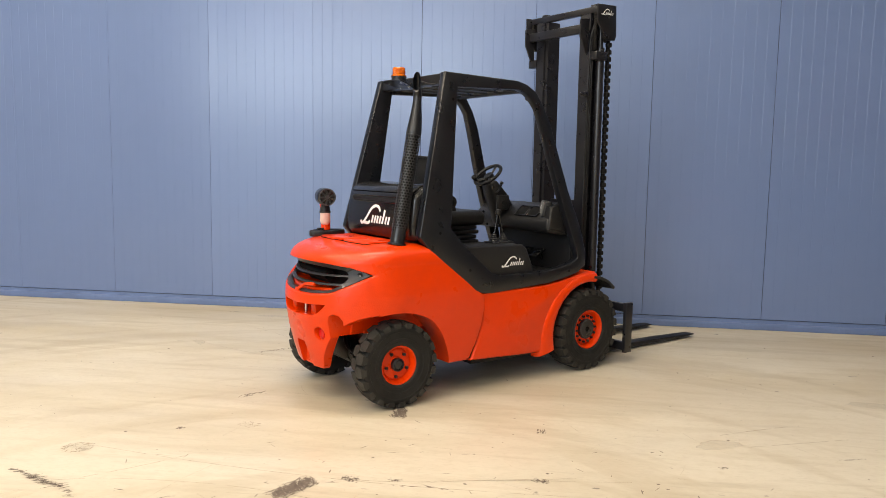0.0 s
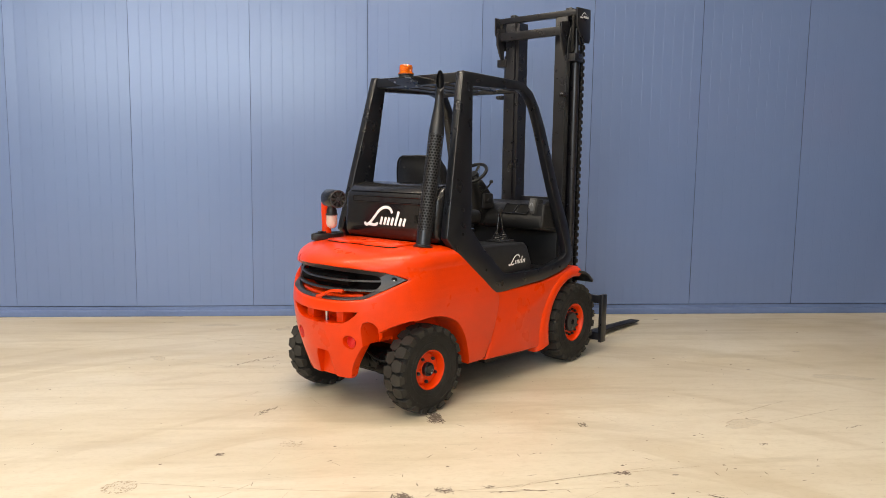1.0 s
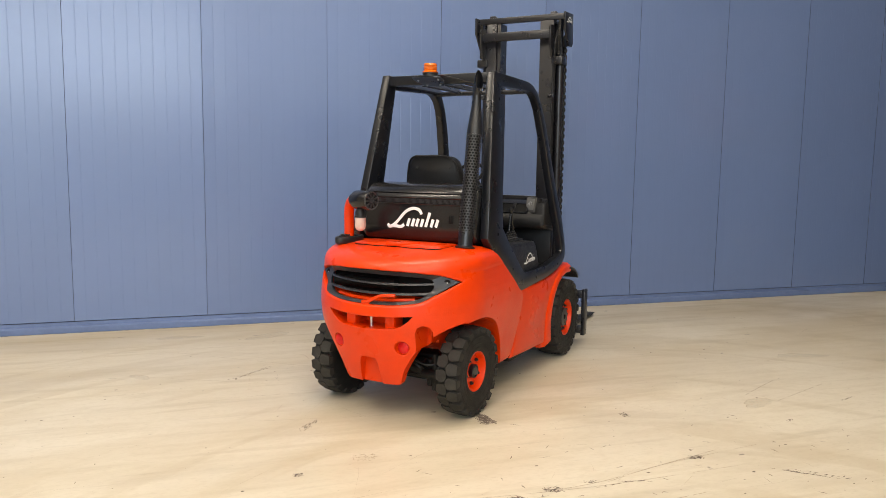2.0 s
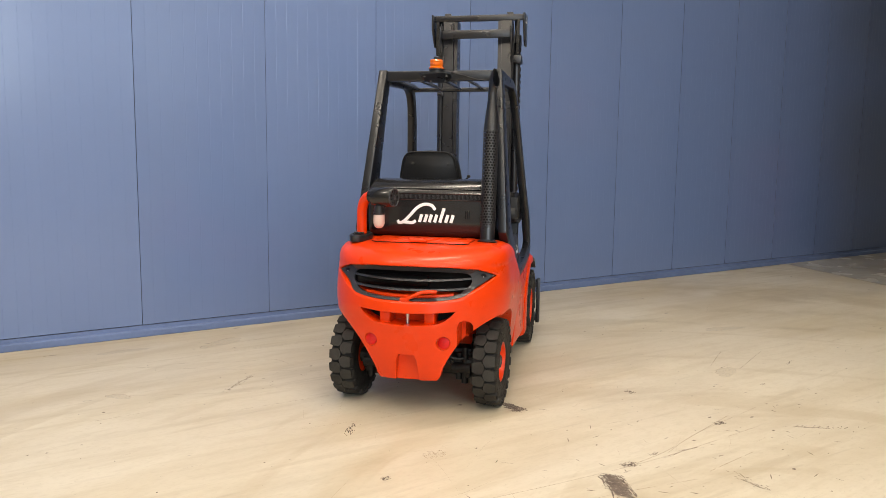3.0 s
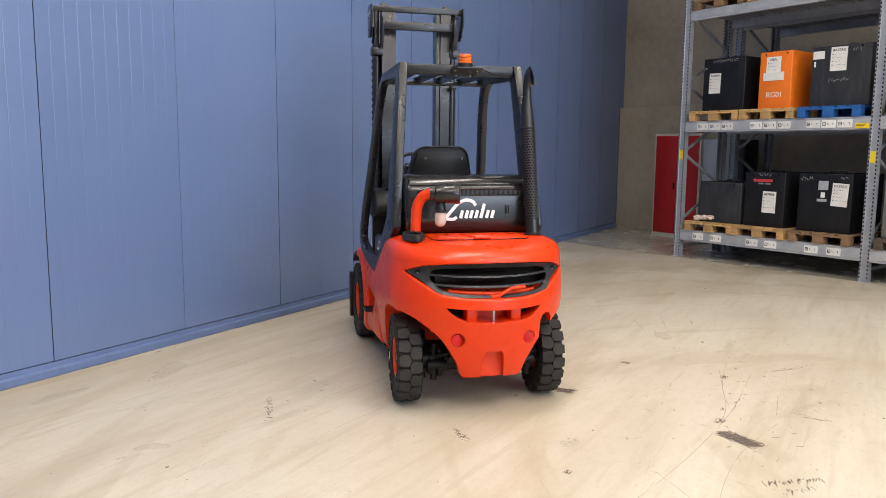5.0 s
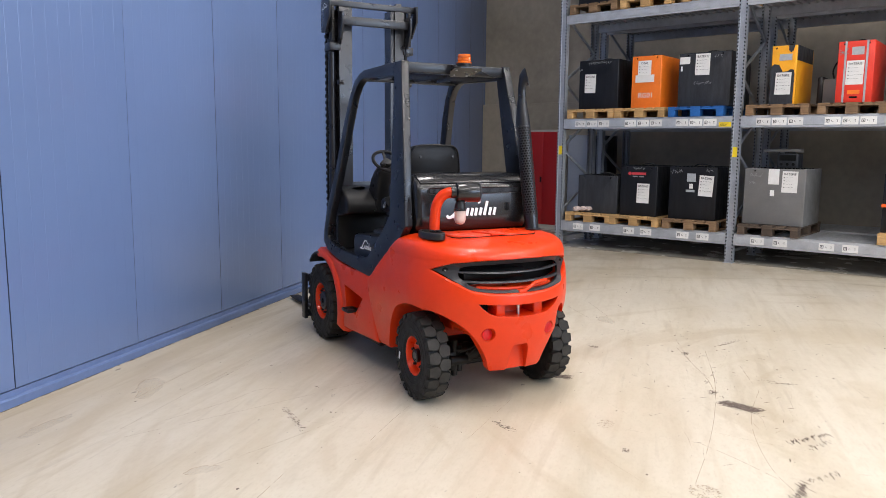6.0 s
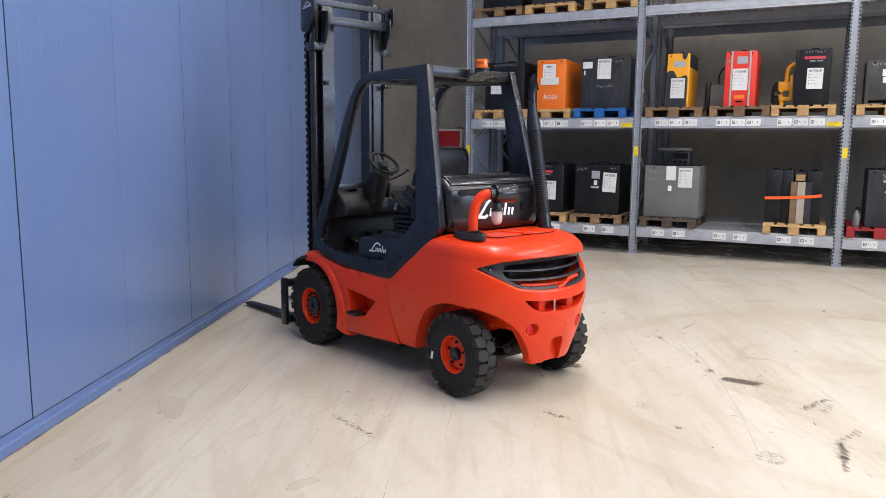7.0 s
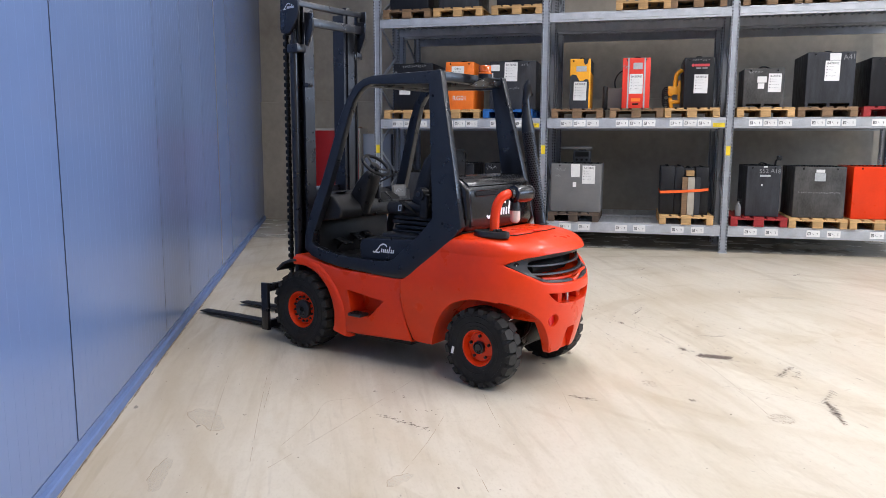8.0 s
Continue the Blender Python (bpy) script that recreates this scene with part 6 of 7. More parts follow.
def battery(s, level, w, d, h, material, label, y=0.10, turn=0.0, lid=True, cables=True, feet=False):
    """A traction battery tray: welded box with a folded rim, lifting eyes in the front, cell tops and cables above. Front in the xz plane, looking to -y."""
    base = LEVELS[level][1] + 0.146
    b = thing("traction_battery", RACK @ pose(s, y, base, 0, 0, turn), label, "battery", "batteries on the racks")
    z0 = 0.05 if feet else 0.0
    bm = bmesh.new()
    box(bm, -w / 2, w / 2, 0, d, z0, h, 0.012, 3)
    hole = bmesh.new()
    box(hole, -w / 2 + 0.018, w / 2 - 0.018, 0.018, d - 0.018, h - 0.05, h + 0.1)
    eyes = []
    for sx in (-1, 1):
        e = bmesh.new()
        rod(e, (sx * w * 0.33, -0.05, h - 0.033), (sx * w * 0.33, 0.05, h - 0.033), 0.014, 14)
        eyes.append(e)
    part("tray", cut(bm, [hole] + eyes), material, b, smooth=40)
    bm = bmesh.new()
    nx, ny = max(2, int(w / 0.11)), max(3, int(d / 0.16))
    for i in range(nx):
        for j in range(ny):
            x0, y0 = -w / 2 + 0.02 + i * (w - 0.04) / nx, 0.02 + j * (d - 0.04) / ny
            box(bm, x0 + 0.002, x0 + (w - 0.04) / nx - 0.002, y0 + 0.002, y0 + (d - 0.04) / ny - 0.002, h - 0.05, h - 0.018)
            rod(bm, (x0 + 0.04, y0 + 0.05, h - 0.02), (x0 + 0.04, y0 + 0.05, h + 0.004), 0.013, 8)
    tagged(part("cell_tops", bm, M_DARK, b, smooth=0), kind="stuff")
    if feet:
        for x in (-w / 2 + 0.02, -0.01, w / 2 - 0.03):
            part("foot", box(bmesh.new(), x - 0.015, x + 0.025, 0, d, 0, z0 + 0.01), material, b, smooth=0)
    if cables:
        bm = bmesh.new()
        tube(bm, smooth_line([(-w * 0.15, d * 0.3, h - 0.02), (-w * 0.05, d * 0.3, h + 0.03), (w * 0.08, d * 0.35, h + 0.035), (w * 0.2, d * 0.4, h + 0.01), (w * 0.25, d * 0.5, h - 0.02)], 5), 0.011, 8)
        part("cable", bm, M_SEAT, b)
    return b


# upper shelf, bay by bay
b = battery(0.665, 1, 0.68, 0.85, 0.76, M_BAT_BLACK, "black steel traction battery with a white paper label, on a pallet")
paper(b, -0.14, 0.40, 0.19, 0.29, "BATERIE", 1.5)
chalk(b, 0.02, 0.715, 0.40, 0.05, 3), chalk(b, -0.31, 0.62, 0.05, 0.05, 4)
b = battery(1.46, 1, 0.47, 0.90, 0.77, M_BAT_ORANGE, "bright orange steel battery tray with a white paper label")
paper(b, -0.03, 0.555, 0.21, 0.29, "OBAL", 0.5)
plate(b, -0.02, 0.435, 0.30, 0.11, M_PAPER, -0.004, "paper_strip")
text_part(b, "RG01", 0.075, M_WHITE, pose(0.0, -0.002, 0.185))
b = battery(2.34, 1, 0.76, 0.85, 0.765, M_BAT_DARK, "dark grey steel battery with a paper label, on a blue pallet", cables=True)
paper(b, -0.03, 0.595, 0.21, 0.30, "BATERIE", 1.0)
plate(b, -0.29, 0.66, 0.15, 0.10, M_PAPER)
plate(b, -0.335, 0.545, 0.025, 0.07, M_WHITE)
chalk(b, 0.19, 0.70, 0.12, 0.05, 7), chalk(b, -0.02, 0.33, 0.26, 0.06, 8)
b = battery(3.41, 1, 0.32, 0.85, 0.775, M_BAT_YELLOW, "yellow and dark grey worn steel battery with a paper label")
paper(b, 0.005, 0.275, 0.20, 0.29, "BATERIE", 1.0, y=-0.008)
plate(b, 0.02, 0.62, 0.16, 0.085)
# bare dark patch where the yellow has worn off
bm = bmesh.new()
edge = [(-0.158, 0.0), (-0.158, 0.50), (-0.12, 0.535), (-0.06, 0.525), (-0.03, 0.47), (-0.01, 0.43), (0.05, 0.435), (0.09, 0.46), (0.13, 0.45), (0.14, 0.40), (0.135, 0.0)]
prism(bm, edge, "y", -0.003, 0.001)
part("worn_patch", bm, M_BAT_DARK, b, "dark bare patch", smooth=0)
bm = bmesh.new()
prism(bm, [(0.05, 0.776), (0.055, 0.71), (0.08, 0.68), (0.11, 0.70), (0.13, 0.776)], "y", -0.003, 0.001)
box(bm, 0.159, 0.163, 0.02, 0.80, 0.58, 0.776)
part("worn_patch", bm, M_BAT_DARK, b, "dark bare patch", smooth=0)
b = battery(4.27, 1, 0.42, 0.85, 0.77, M_BAT_RED, "red steel battery with two straps and a paper label")
paper(b, 0.0, 0.375, 0.20, 0.30, "BATERIE", 0.5)
plate(b, 0.02, 0.645, 0.14, 0.10), plate(b, 0.0, 0.13, 0.14, 0.05, M_BAT_ORANGE)
chalk(b, -0.15, 0.64, 0.10, 0.10, 10)
for x in (-0.12, 0.125):
    part("strap", box(bmesh.new(), x - 0.012, x + 0.012, -0.004, 0.0, 0.0, 0.77), M_PALE, b, smooth=0)
part("handle_recess", box(bmesh.new(), -0.045, 0.045, -0.003, 0.0, 0.055, 0.078), M_DARK, b, smooth=0)
b = battery(5.195, 1, 0.44, 0.85, 0.755, M_BAT_BLACK, "black steel battery with red maker mark and paper label")
brand_bars(b, 0.02, 0.62, 0.27)
paper(b, 0.03, 0.36, 0.20, 0.28, "BATERIE", 0.8)
chalk(b, 0.02, 0.715, 0.25, 0.035, 12)
b = battery(6.12, 1, 0.57, 0.60, 0.575, M_BAT_WORN, "low dusty grey battery on steel feet with two paper labels", feet=True)
paper(b, 0.15, 0.36, 0.18, 0.27, "BATERIE", 1.0)
plate(b, -0.03, 0.41, 0.13, 0.09, M_PAPER), plate(b, -0.04, 0.315, 0.09, 0.08, M_PAPER), chalk(b, -0.12, 0.52, 0.20, 0.05, 14)
b = battery(7.02, 1, 0.65, 0.95, 0.79, M_BAT_DARK, "tall dark grey battery tray on steel feet", feet=True)
paper(b, 0.02, 0.52, 0.20, 0.29, "BATERIE", 0.6)
plate(b, 0.05, 0.72, 0.15, 0.10, M_PAPER), text_part(b, "A41", 0.075, M_CHALK, pose(0.24, -0.002, 0.71, 0, -6, 0))
b = battery(7.87, 1, 0.64, 0.9, 0.70, M_BAT_BLACK, "black steel battery on a red pallet")
brand_bars(b, 0.0, 0.57, 0.27)
paper(b, 0.02, 0.33, 0.20, 0.28, "BATERIE", 0.5)
# lower shelf
b = battery(0.715, 0, 0.68, 0.85, 0.60, M_BAT_DARK, "dusty black battery without label, beside crumpled paper", turn=1.5)
b = battery(1.41, 0, 0.60, 0.85, 0.765, M_BAT_BLACK, "black steel battery with red maker mark on a pallet")
brand_bars(b, -0.02, 0.63, 0.30)
paper(b, 0.08, 0.35, 0.20, 0.30, "BATERIE", 0.8)
chalk(b, 0.0, 0.73, 0.20, 0.05, 20)
b = battery(2.255, 0, 0.71, 0.85, 0.77, M_BAT_BLACK, "wide black battery with several paper labels")
paper(b, 0.20, 0.50, 0.21, 0.30, "BATERIE", 3.0)
plate(b, -0.02, 0.615, 0.13, 0.12, M_PALE), plate(b, -0.02, 0.49, 0.055, 0.07, M_PAPER), plate(b, -0.03, 0.42, 0.13, 0.035, M_PALE)
chalk(b, -0.24, 0.70, 0.18, 0.06, 22), chalk(b, 0.24, 0.72, 0.10, 0.05, 23)
b = battery(3.39, 0, 0.80, 0.85, 0.775, M_BAT_GREY, "mid-grey steel battery with torn paper label, on a pallet", cables=False)
paper(b, 0.20, 0.60, 0.20, 0.29, "BATERIE", 0.5)
plate(b, -0.01, 0.665, 0.14, 0.21, M_PAPER), plate(b, -0.02, 0.44, 0.055, 0.08, M_PAPER), chalk(b, -0.25, 0.68, 0.18, 0.07, 25), chalk(b, -0.29, 0.58, 0.09, 0.05, 26)
# loose cell blocks held by an orange strap
cells = thing("cell_stack", RACK @ pose(5.06, 0.08, LEVELS[0][1] + 0.146), "loose dark battery cells bound by an orange ratchet strap", "battery")
for x0, x1, y0, h in ((-0.36, -0.15, 0.06, 0.745), (-0.145, -0.01, 0.06, 0.745), (-0.005, 0.16, 0.20, 0.72), (0.165, 0.36, 0.06, 0.735)):
    part("cell_block", box(bmesh.new(), x0, x1, y0, 0.75, 0, h, 0.006, 2), M_BAT_BLACK, cells)
    bm = bmesh.new()
    for k in range(4):
        rod(bm, ((x0 + x1) / 2, y0 + 0.09 + 0.16 * k, h - 0.003), ((x0 + x1) / 2, y0 + 0.09 + 0.16 * k, h + 0.016), 0.02, 10)
    part("terminals", bm, M_DARK, cells)
for x0, x1, mt in ((-0.035, 0.045, M_OLDWOOD), (0.05, 0.15, M_CONC), (0.155, 0.235, M_BAT_DARK)):
    part("front_cell", box(bmesh.new(), x0, x1, 0.0, 0.055, 0, 0.585, 0.004, 1), mt, cells)
part("wood_block", box(bmesh.new(), 0.02, 0.14, 0.02, 0.18, 0.60, 0.685, 0.005, 1), M_WOOD, cells)
bm = bmesh.new()
for a, c in (((-0.362, 0.02, 0.345), (0.0, -0.006, 0.365)), ((0.0, -0.006, 0.365), (0.24, -0.006, 0.385)), ((0.24, -0.006, 0.385), (0.362, 0.04, 0.40))):
    va, vc = Vector(a), Vector(c)
    mid = (va + vc) / 2
    obox(bm, Matrix.Translation(mid) @ (vc - va).to_track_quat("X", "Z").to_matrix().to_4x4(), (vc - va).length + 0.004, 0.003, 0.042)
box(bm, 0.358, 0.364, 0.03, 0.70, 0.38, 0.42)
box(bm, -0.366, -0.360, 0.02, 0.70, 0.325, 0.365)
part("ratchet_strap", bm, M_STRAP, cells, "orange woven strap", smooth=0)
b = battery(6.20, 0, 0.48, 0.95, 0.77, M_BAT_DARK, "dark grey battery with an upright connector, on a red pallet")
plate(b, 0.02, 0.62, 0.15, 0.03), plate(b, 0.02, 0.755, 0.06, 0.02, M_WHITE), text_part(b, "S52", 0.065, M_CHALK, pose(0.0, -0.002, 0.69, 0, -3, 0)), text_part(b, "A18", 0.065, M_CHALK, pose(0.165, -0.002, 0.69, 0, 4, 0))
plate(b, -0.02, 0.48, 0.02, 0.02, M_WHITE)
bm = bmesh.new()
tube(bm, smooth_line([(0.18, 0.2, 0.76), (0.19, 0.18, 0.84), (0.22, 0.16, 0.87)], 5), 0.014, 8)
box(bm, 0.195, 0.255, 0.12, 0.20, 0.85, 0.92, 0.008)
part("connector", bm, M_SEAT, b)
b = battery(6.985, 0, 0.71, 0.95, 0.765, M_BAT_WORN, "dusty dark grey battery with light scrape marks", cables=False)
plate(b, 0.0, 0.70, 0.12, 0.045, M_PAPER), plate(b, 0.0, 0.61, 0.15, 0.12, M_PALE), chalk(b, 0.0, 0.38, 0.60, 0.03, 33)
b = battery(7.78, 0, 0.70, 0.95, 0.775, M_PAINT, "large orange-red battery on a wooden pallet", cables=False)
plate(b, 0.20, 0.60, 0.18, 0.16, M_PALE)
# top shelf, of which only the feet of the loads show
for s, w, mt, lb in ((0.60, 0.66, M_BAT_BLACK, "black battery on the top shelf"), (1.44, 0.66, M_BAT_DARK, "dark grey battery on the top shelf"), (2.42, 0.72, M_BAT_BLACK, "wide black battery on the top shelf"),
                     (4.33, 0.60, M_BAT_GREY, "grey battery on the top shelf"), (5.13, 0.66, M_BAT_DARK, "dark battery on the top shelf"), (6.15, 0.66, M_BAT_BLACK, "black battery on the top shelf"),
                     (6.98, 0.66, M_BAT_DARK, "dark grey battery on the top shelf"), (7.85, 0.66, M_BAT_BLACK, "black battery on the top shelf")):
    battery(s, 2, w, 0.85, 0.7, mt, lb, cables=False)

# small things on the shelves
zt = LEVELS[0][1] + 0.146
console = thing("control_unit", RACK @ pose(3.45, 0.45, zt + 0.781), "dark grey control unit lying on a grey battery", "device")
part("case", box(bmesh.new(), -0.14, 0.14, 0, 0.25, 0.0, 0.20, 0.015), M_BAT_DARK, console)
part("top_bar", box(bmesh.new(), -0.34, 0.16, 0.02, 0.20, 0.215, 0.265, 0.01), M_BAT_GREY, console)
part("top_post", box(bmesh.new(), -0.06, 0.06, 0.05, 0.18, 0.195, 0.22, 0.004), M_BAT_DARK, console)
part("screen", box(bmesh.new(), -0.11, 0.11, -0.004, 0.0, 0.10, 0.18, 0.002, 1), M_DARK, console)
for x in (-0.08, 0.0, 0.08):
    bm = bmesh.new()
    rod(bm, (x, 0.001, 0.05), (x, -0.012, 0.05), 0.02, 14)
    part("knob", bm, M_DARK, console)
bottle = thing("spray_bottle", RACK @ pose(5.86, 0.10, zt + 0.001), "translucent grey spray bottle on a red pallet", "bottle")
part("bottle_body", lathe(bmesh.new(), [(0, 0), (0.042, 0), (0.045, 0.01), (0.045, 0.13), (0.030, 0.18), (0.014, 0.20), (0.014, 0.225), (0, 0.225)], 20), M_BAT_GREY, bottle)
bm = bmesh.new()
box(bm, -0.02, 0.055, -0.012, 0.012, 0.225, 0.262, 0.006)
box(bm, 0.030, 0.040, -0.006, 0.006, 0.18, 0.23, 0.002)
part("trigger_head", bm, M_DARK, bottle)
# orange plug frame with cables between two batteries
plug = thing("charging_plug_frame", RACK @ pose(4.86, 0.40, LEVELS[1][1] + 0.146), "orange plug frame with coiled dark cables", "plug")
bm = bmesh.new()
tube(bm, smooth_line([(-0.04, 0.0, 0.02), (-0.06, 0.0, 0.20), (0.0, 0.0, 0.34), (0.02, 0.0, 0.52), (0.10, 0.02, 0.60)], 6), 0.032, 10)
box(bm, -0.10, 0.06, -0.03, 0.03, 0.22, 0.35, 0.012)
box(bm, -0.08, 0.09, -0.03, 0.03, 0.08, 0.14, 0.012)
box(bm, 0.05, 0.09, -0.03, 0.03, 0.08, 0.44, 0.012)
part("frame", bm, M_BAT_YELLOW, plug)
bm = bmesh.new()
for k in range(5):
    c = [(-0.12 + 0.06 * math.cos(a * 0.4), 0.02 * k, 0.03 + 0.06 * k * 0.5 + 0.09 + 0.10 * math.sin(a * 0.4)) for a in range(17)]
    tube(bm, c, 0.012, 6)
part("cable_coil", bm, M_SEAT, plug)
bm = bmesh.new()
tube(bm, smooth_line([(-0.12, 0.05, 0.014), (-0.05, -0.02, 0.014), (0.03, 0.02, 0.014), (0.08, 0.06, 0.014)], 5), 0.012, 6)
part("cable_end", bm, M_SEAT, plug)
pack = thing("charger_box", RACK @ pose(3.97, 0.45, LEVELS[1][1] + 0.146), "pale charger box with black cables beside a red battery", "charger")
part("case", box(bmesh.new(), -0.14, 0.10, 0, 0.35, 0, 0.34, 0.02), M_BAT_GREY, pack)
part("cover", box(bmesh.new(), -0.22, -0.14, 0.02, 0.30, 0, 0.38, 0.03), M_BAT_BLACK, pack)
bm = bmesh.new()
tube(bm, smooth_line([(-0.02, 0.05, 0.33), (-0.03, 0.02, 0.45), (0.02, 0.02, 0.56), (0.10, 0.05, 0.62)], 6), 0.011, 8)
part("cable", bm, M_SEAT, pack)
# crumpled paper on the first pallet
crum = thing("crumpled_paper", RACK @ pose(0.46, 0.07, zt + 0.001), "crumpled whitish paper lying on a pallet", "paper")
bm = bmesh.new()
rnd = random.Random(5)
for k in range(3):
    bmesh.ops.create_icosphere(bm, subdivisions=2, radius=0.055, matrix=pose(-0.09 + k * 0.10, 0.02 * k, 0.045 + 0.006 * k) @ Matrix.Diagonal((1.2, 1.0, 0.75, 1)))
for v in bm.verts:
    v.co += Vector((rnd.uniform(-1, 1), rnd.uniform(-1, 1), rnd.uniform(-0.5, 1))) * 0.016
    v.co.z = max(0.0, v.co.z)
part("sheets", bm, M_BOWL, crum, smooth=0)

# ---------------------------------------------------------------- cabinets by the far wall
cab = thing("red_cabinet", RACK @ pose(-1.515, 2.03, 0), "dark red two-door metal cabinet with cream frame, standing on the floor", "cabinet")
part("carcass", box(bmesh.new(), -0.510, 0.510, 0.012, 0.45, 0.0, 1.945, 0.006), M_CAB_FRAME, cab)
for s in (-1, 1):
    door = part("door", box(bmesh.new(), min(s * 0.0015, s * 0.470), max(s * 0.0015, s * 0.470), 0.0, 0.022, 0.085, 1.905, 0.005), M_CAB_RED, cab, "plain dark red door")
    if s < 0:
        part("handle", box(bmesh.new(), -0.045, -0.010, -0.022, 0.0, 0.92, 1.03, 0.008), M_DARK, door, "black handle")
    for z in (0.35, 1.62):
        bm = bmesh.new()
        rod(bm, (s * 0.476, -0.002, z - 0.04), (s * 0.476, -0.002, z + 0.04), 0.006, 10)
        part("hinge", bm, M_CAB_FRAME, door)
part("base_rail", box(bmesh.new(), -0.500, 0.500, 0.004, 0.012, 0.0, 0.075), M_CAB_FRAME, cab, smooth=0)
rag = thing("crumpled_rag", RACK @ pose(-1.08, 2.12, 1.945), "crumpled dark rag lying on the red cabinet", "rag")
bm = bmesh.new()
bmesh.ops.create_icosphere(bm, subdivisions=3, radius=1)
for v in bm.verts:
    d = 1 + 0.25 * noise.noise(v.co * 2.3) + 0.10 * noise.noise(v.co * 6.1)
    v.co = Vector((v.co.x * 0.085 * d, v.co.y * 0.07 * d, max(-0.2, v.co.z * d) * 0.030 + 0.006))
part("cloth", bm, M_OLDWOOD, rag, smooth=60)
locker = thing("grey_locker", RACK @ pose(-0.648, 2.0, 0), "blue-grey sheet metal locker beside the red cabinet", "locker")
part("carcass", box(bmesh.new(), -0.288, 0.288, 0.02, 0.42, 0.0, 1.84, 0.005), M_PANEL_GREY, locker)
ld = part("door", box(bmesh.new(), -0.276, 0.276, 0.0, 0.022, 0.07, 1.815, 0.004), M_PANEL_GREY, locker)
part("handle", box(bmesh.new(), 0.20, 0.225, -0.02, 0.0, 0.95, 1.07, 0.004), M_DARK, ld)
dark = thing("narrow_locker", RACK @ pose(-0.235, 2.0, 0), "narrow black sheet metal locker beside the grey one", "locker")
part("carcass", box(bmesh.new(), -0.120, 0.120, 0.02, 0.42, 0.0, 1.83, 0.005), M_BAT_BLACK, dark)
part("door", box(bmesh.new(), -0.112, 0.112, 0.0, 0.021, 0.06, 1.81, 0.004), M_BAT_BLACK, dark)

# ---------------------------------------------------------------- marks on the floor


def scuff(x, y, length, width, angle, n, seed, material=None, thin=0.0055):
    """A dragged black mark: many fine slivers side by side, ragged at both ends."""
    bm = bmesh.new()
    rnd = random.Random(seed)
    for k in range(n):
        v = max(-0.6, min(0.6, rnd.uniform(-0.5, 0.5) + rnd.gauss(0, 0.05))) * width
        ln = length * rnd.uniform(0.05, 0.34) * (1 - 0.4 * abs(v) / (width / 2 + 1e-6))
        u = rnd.uniform(-0.5, 0.5) * (length - ln) + rnd.gauss(0, 0.06) * length
        t = thin * rnd.uniform(0.4, 1.3)
        jig = rnd.gauss(0, 9)
        z = 0.0008 + 0.0006 * rnd.random()
        m = pose(u, v, z, 0, 0, jig)
        q = [bm.verts.new(m @ Vector(p)) for p in ((-ln / 2, 0, 0), (-ln / 6, -t / 2, 0), (ln / 4, -t / 3, 0), (ln / 2, 0, 0), (ln / 5, t / 2, 0), (-ln / 4, t / 3, 0))]
        bm.faces.new(q)
    ob = part("scuff_mark", bm, material or M_SCUFF, floor, smooth=0, m=pose(x, y, 0, 0, 0, angle))
    return tagged(ob, "dark ragged tyre scuff", kind="stuff")


def scratch(pts, r, material=None):
    bm = bmesh.new()
    line = smooth_line([(x, y, 0.001) for x, y in pts], 8)
    for i in range(len(line) - 1):
        a, b = line[i], line[i + 1]
        d = (b - a).normalized()
        s = Vector((-d.y, d.x, 0))
        w0, w1 = r * (0.15 + 0.65 * abs(math.sin(i * 1.7))), r * (0.15 + 0.65 * abs(math.sin((i + 1) * 1.7)))
        if (i * 7) % 23 < 21:
            bm.faces.new([bm.verts.new(p) for p in (a - s * w0, b - s * w1, b + s * w1, a + s * w0)])
    ob = part("scratch", bm, material or M_SCUFF_LIGHT, floor, smooth=0)
    return tagged(ob, "fine scratch", kind="stuff")


def chatter(x0, y0, x1, y1, width, n, seed, slant=55):
    """A row of short slanted strokes left by a hopping tyre or load."""
    bm = bmesh.new()
    rnd = random.Random(seed)
    a, b = Vector((x0, y0, 0)), Vector((x1, y1, 0))
    ang = math.degrees(math.atan2(y1 - y0, x1 - x0))
    for k in range(n):
        f = (k + rnd.uniform(-0.5, 0.5)) / n
        c = a.lerp(b, min(1, max(0, f)))
        ln, t = width * rnd.uniform(0.25, 1.0), rnd.uniform(0.003, 0.008)
        m = Matrix.Translation(c + Vector((rnd.gauss(0, 0.012), rnd.gauss(0, 0.012), 0.0008 + 0.0005 * rnd.random()))) @ pose(0, 0, 0, 0, 0, ang + slant + rnd.gauss(0, 11))
        q = [m @ Vector(p) for p in ((-ln / 2, 0, 0), (-ln * 0.1, -t / 2, 0), (ln * 0.3, -t * 0.4, 0), (ln / 2, 0, 0), (ln * 0.15, t / 2, 0), (-ln * 0.3, t * 0.3, 0))]
        bm.faces.new([bm.verts.new(p) for p in q])
    return tagged(part("chatter_mark", bm, M_SCUFF, floor, smooth=0), "row of short dark tyre strokes", kind="stuff")


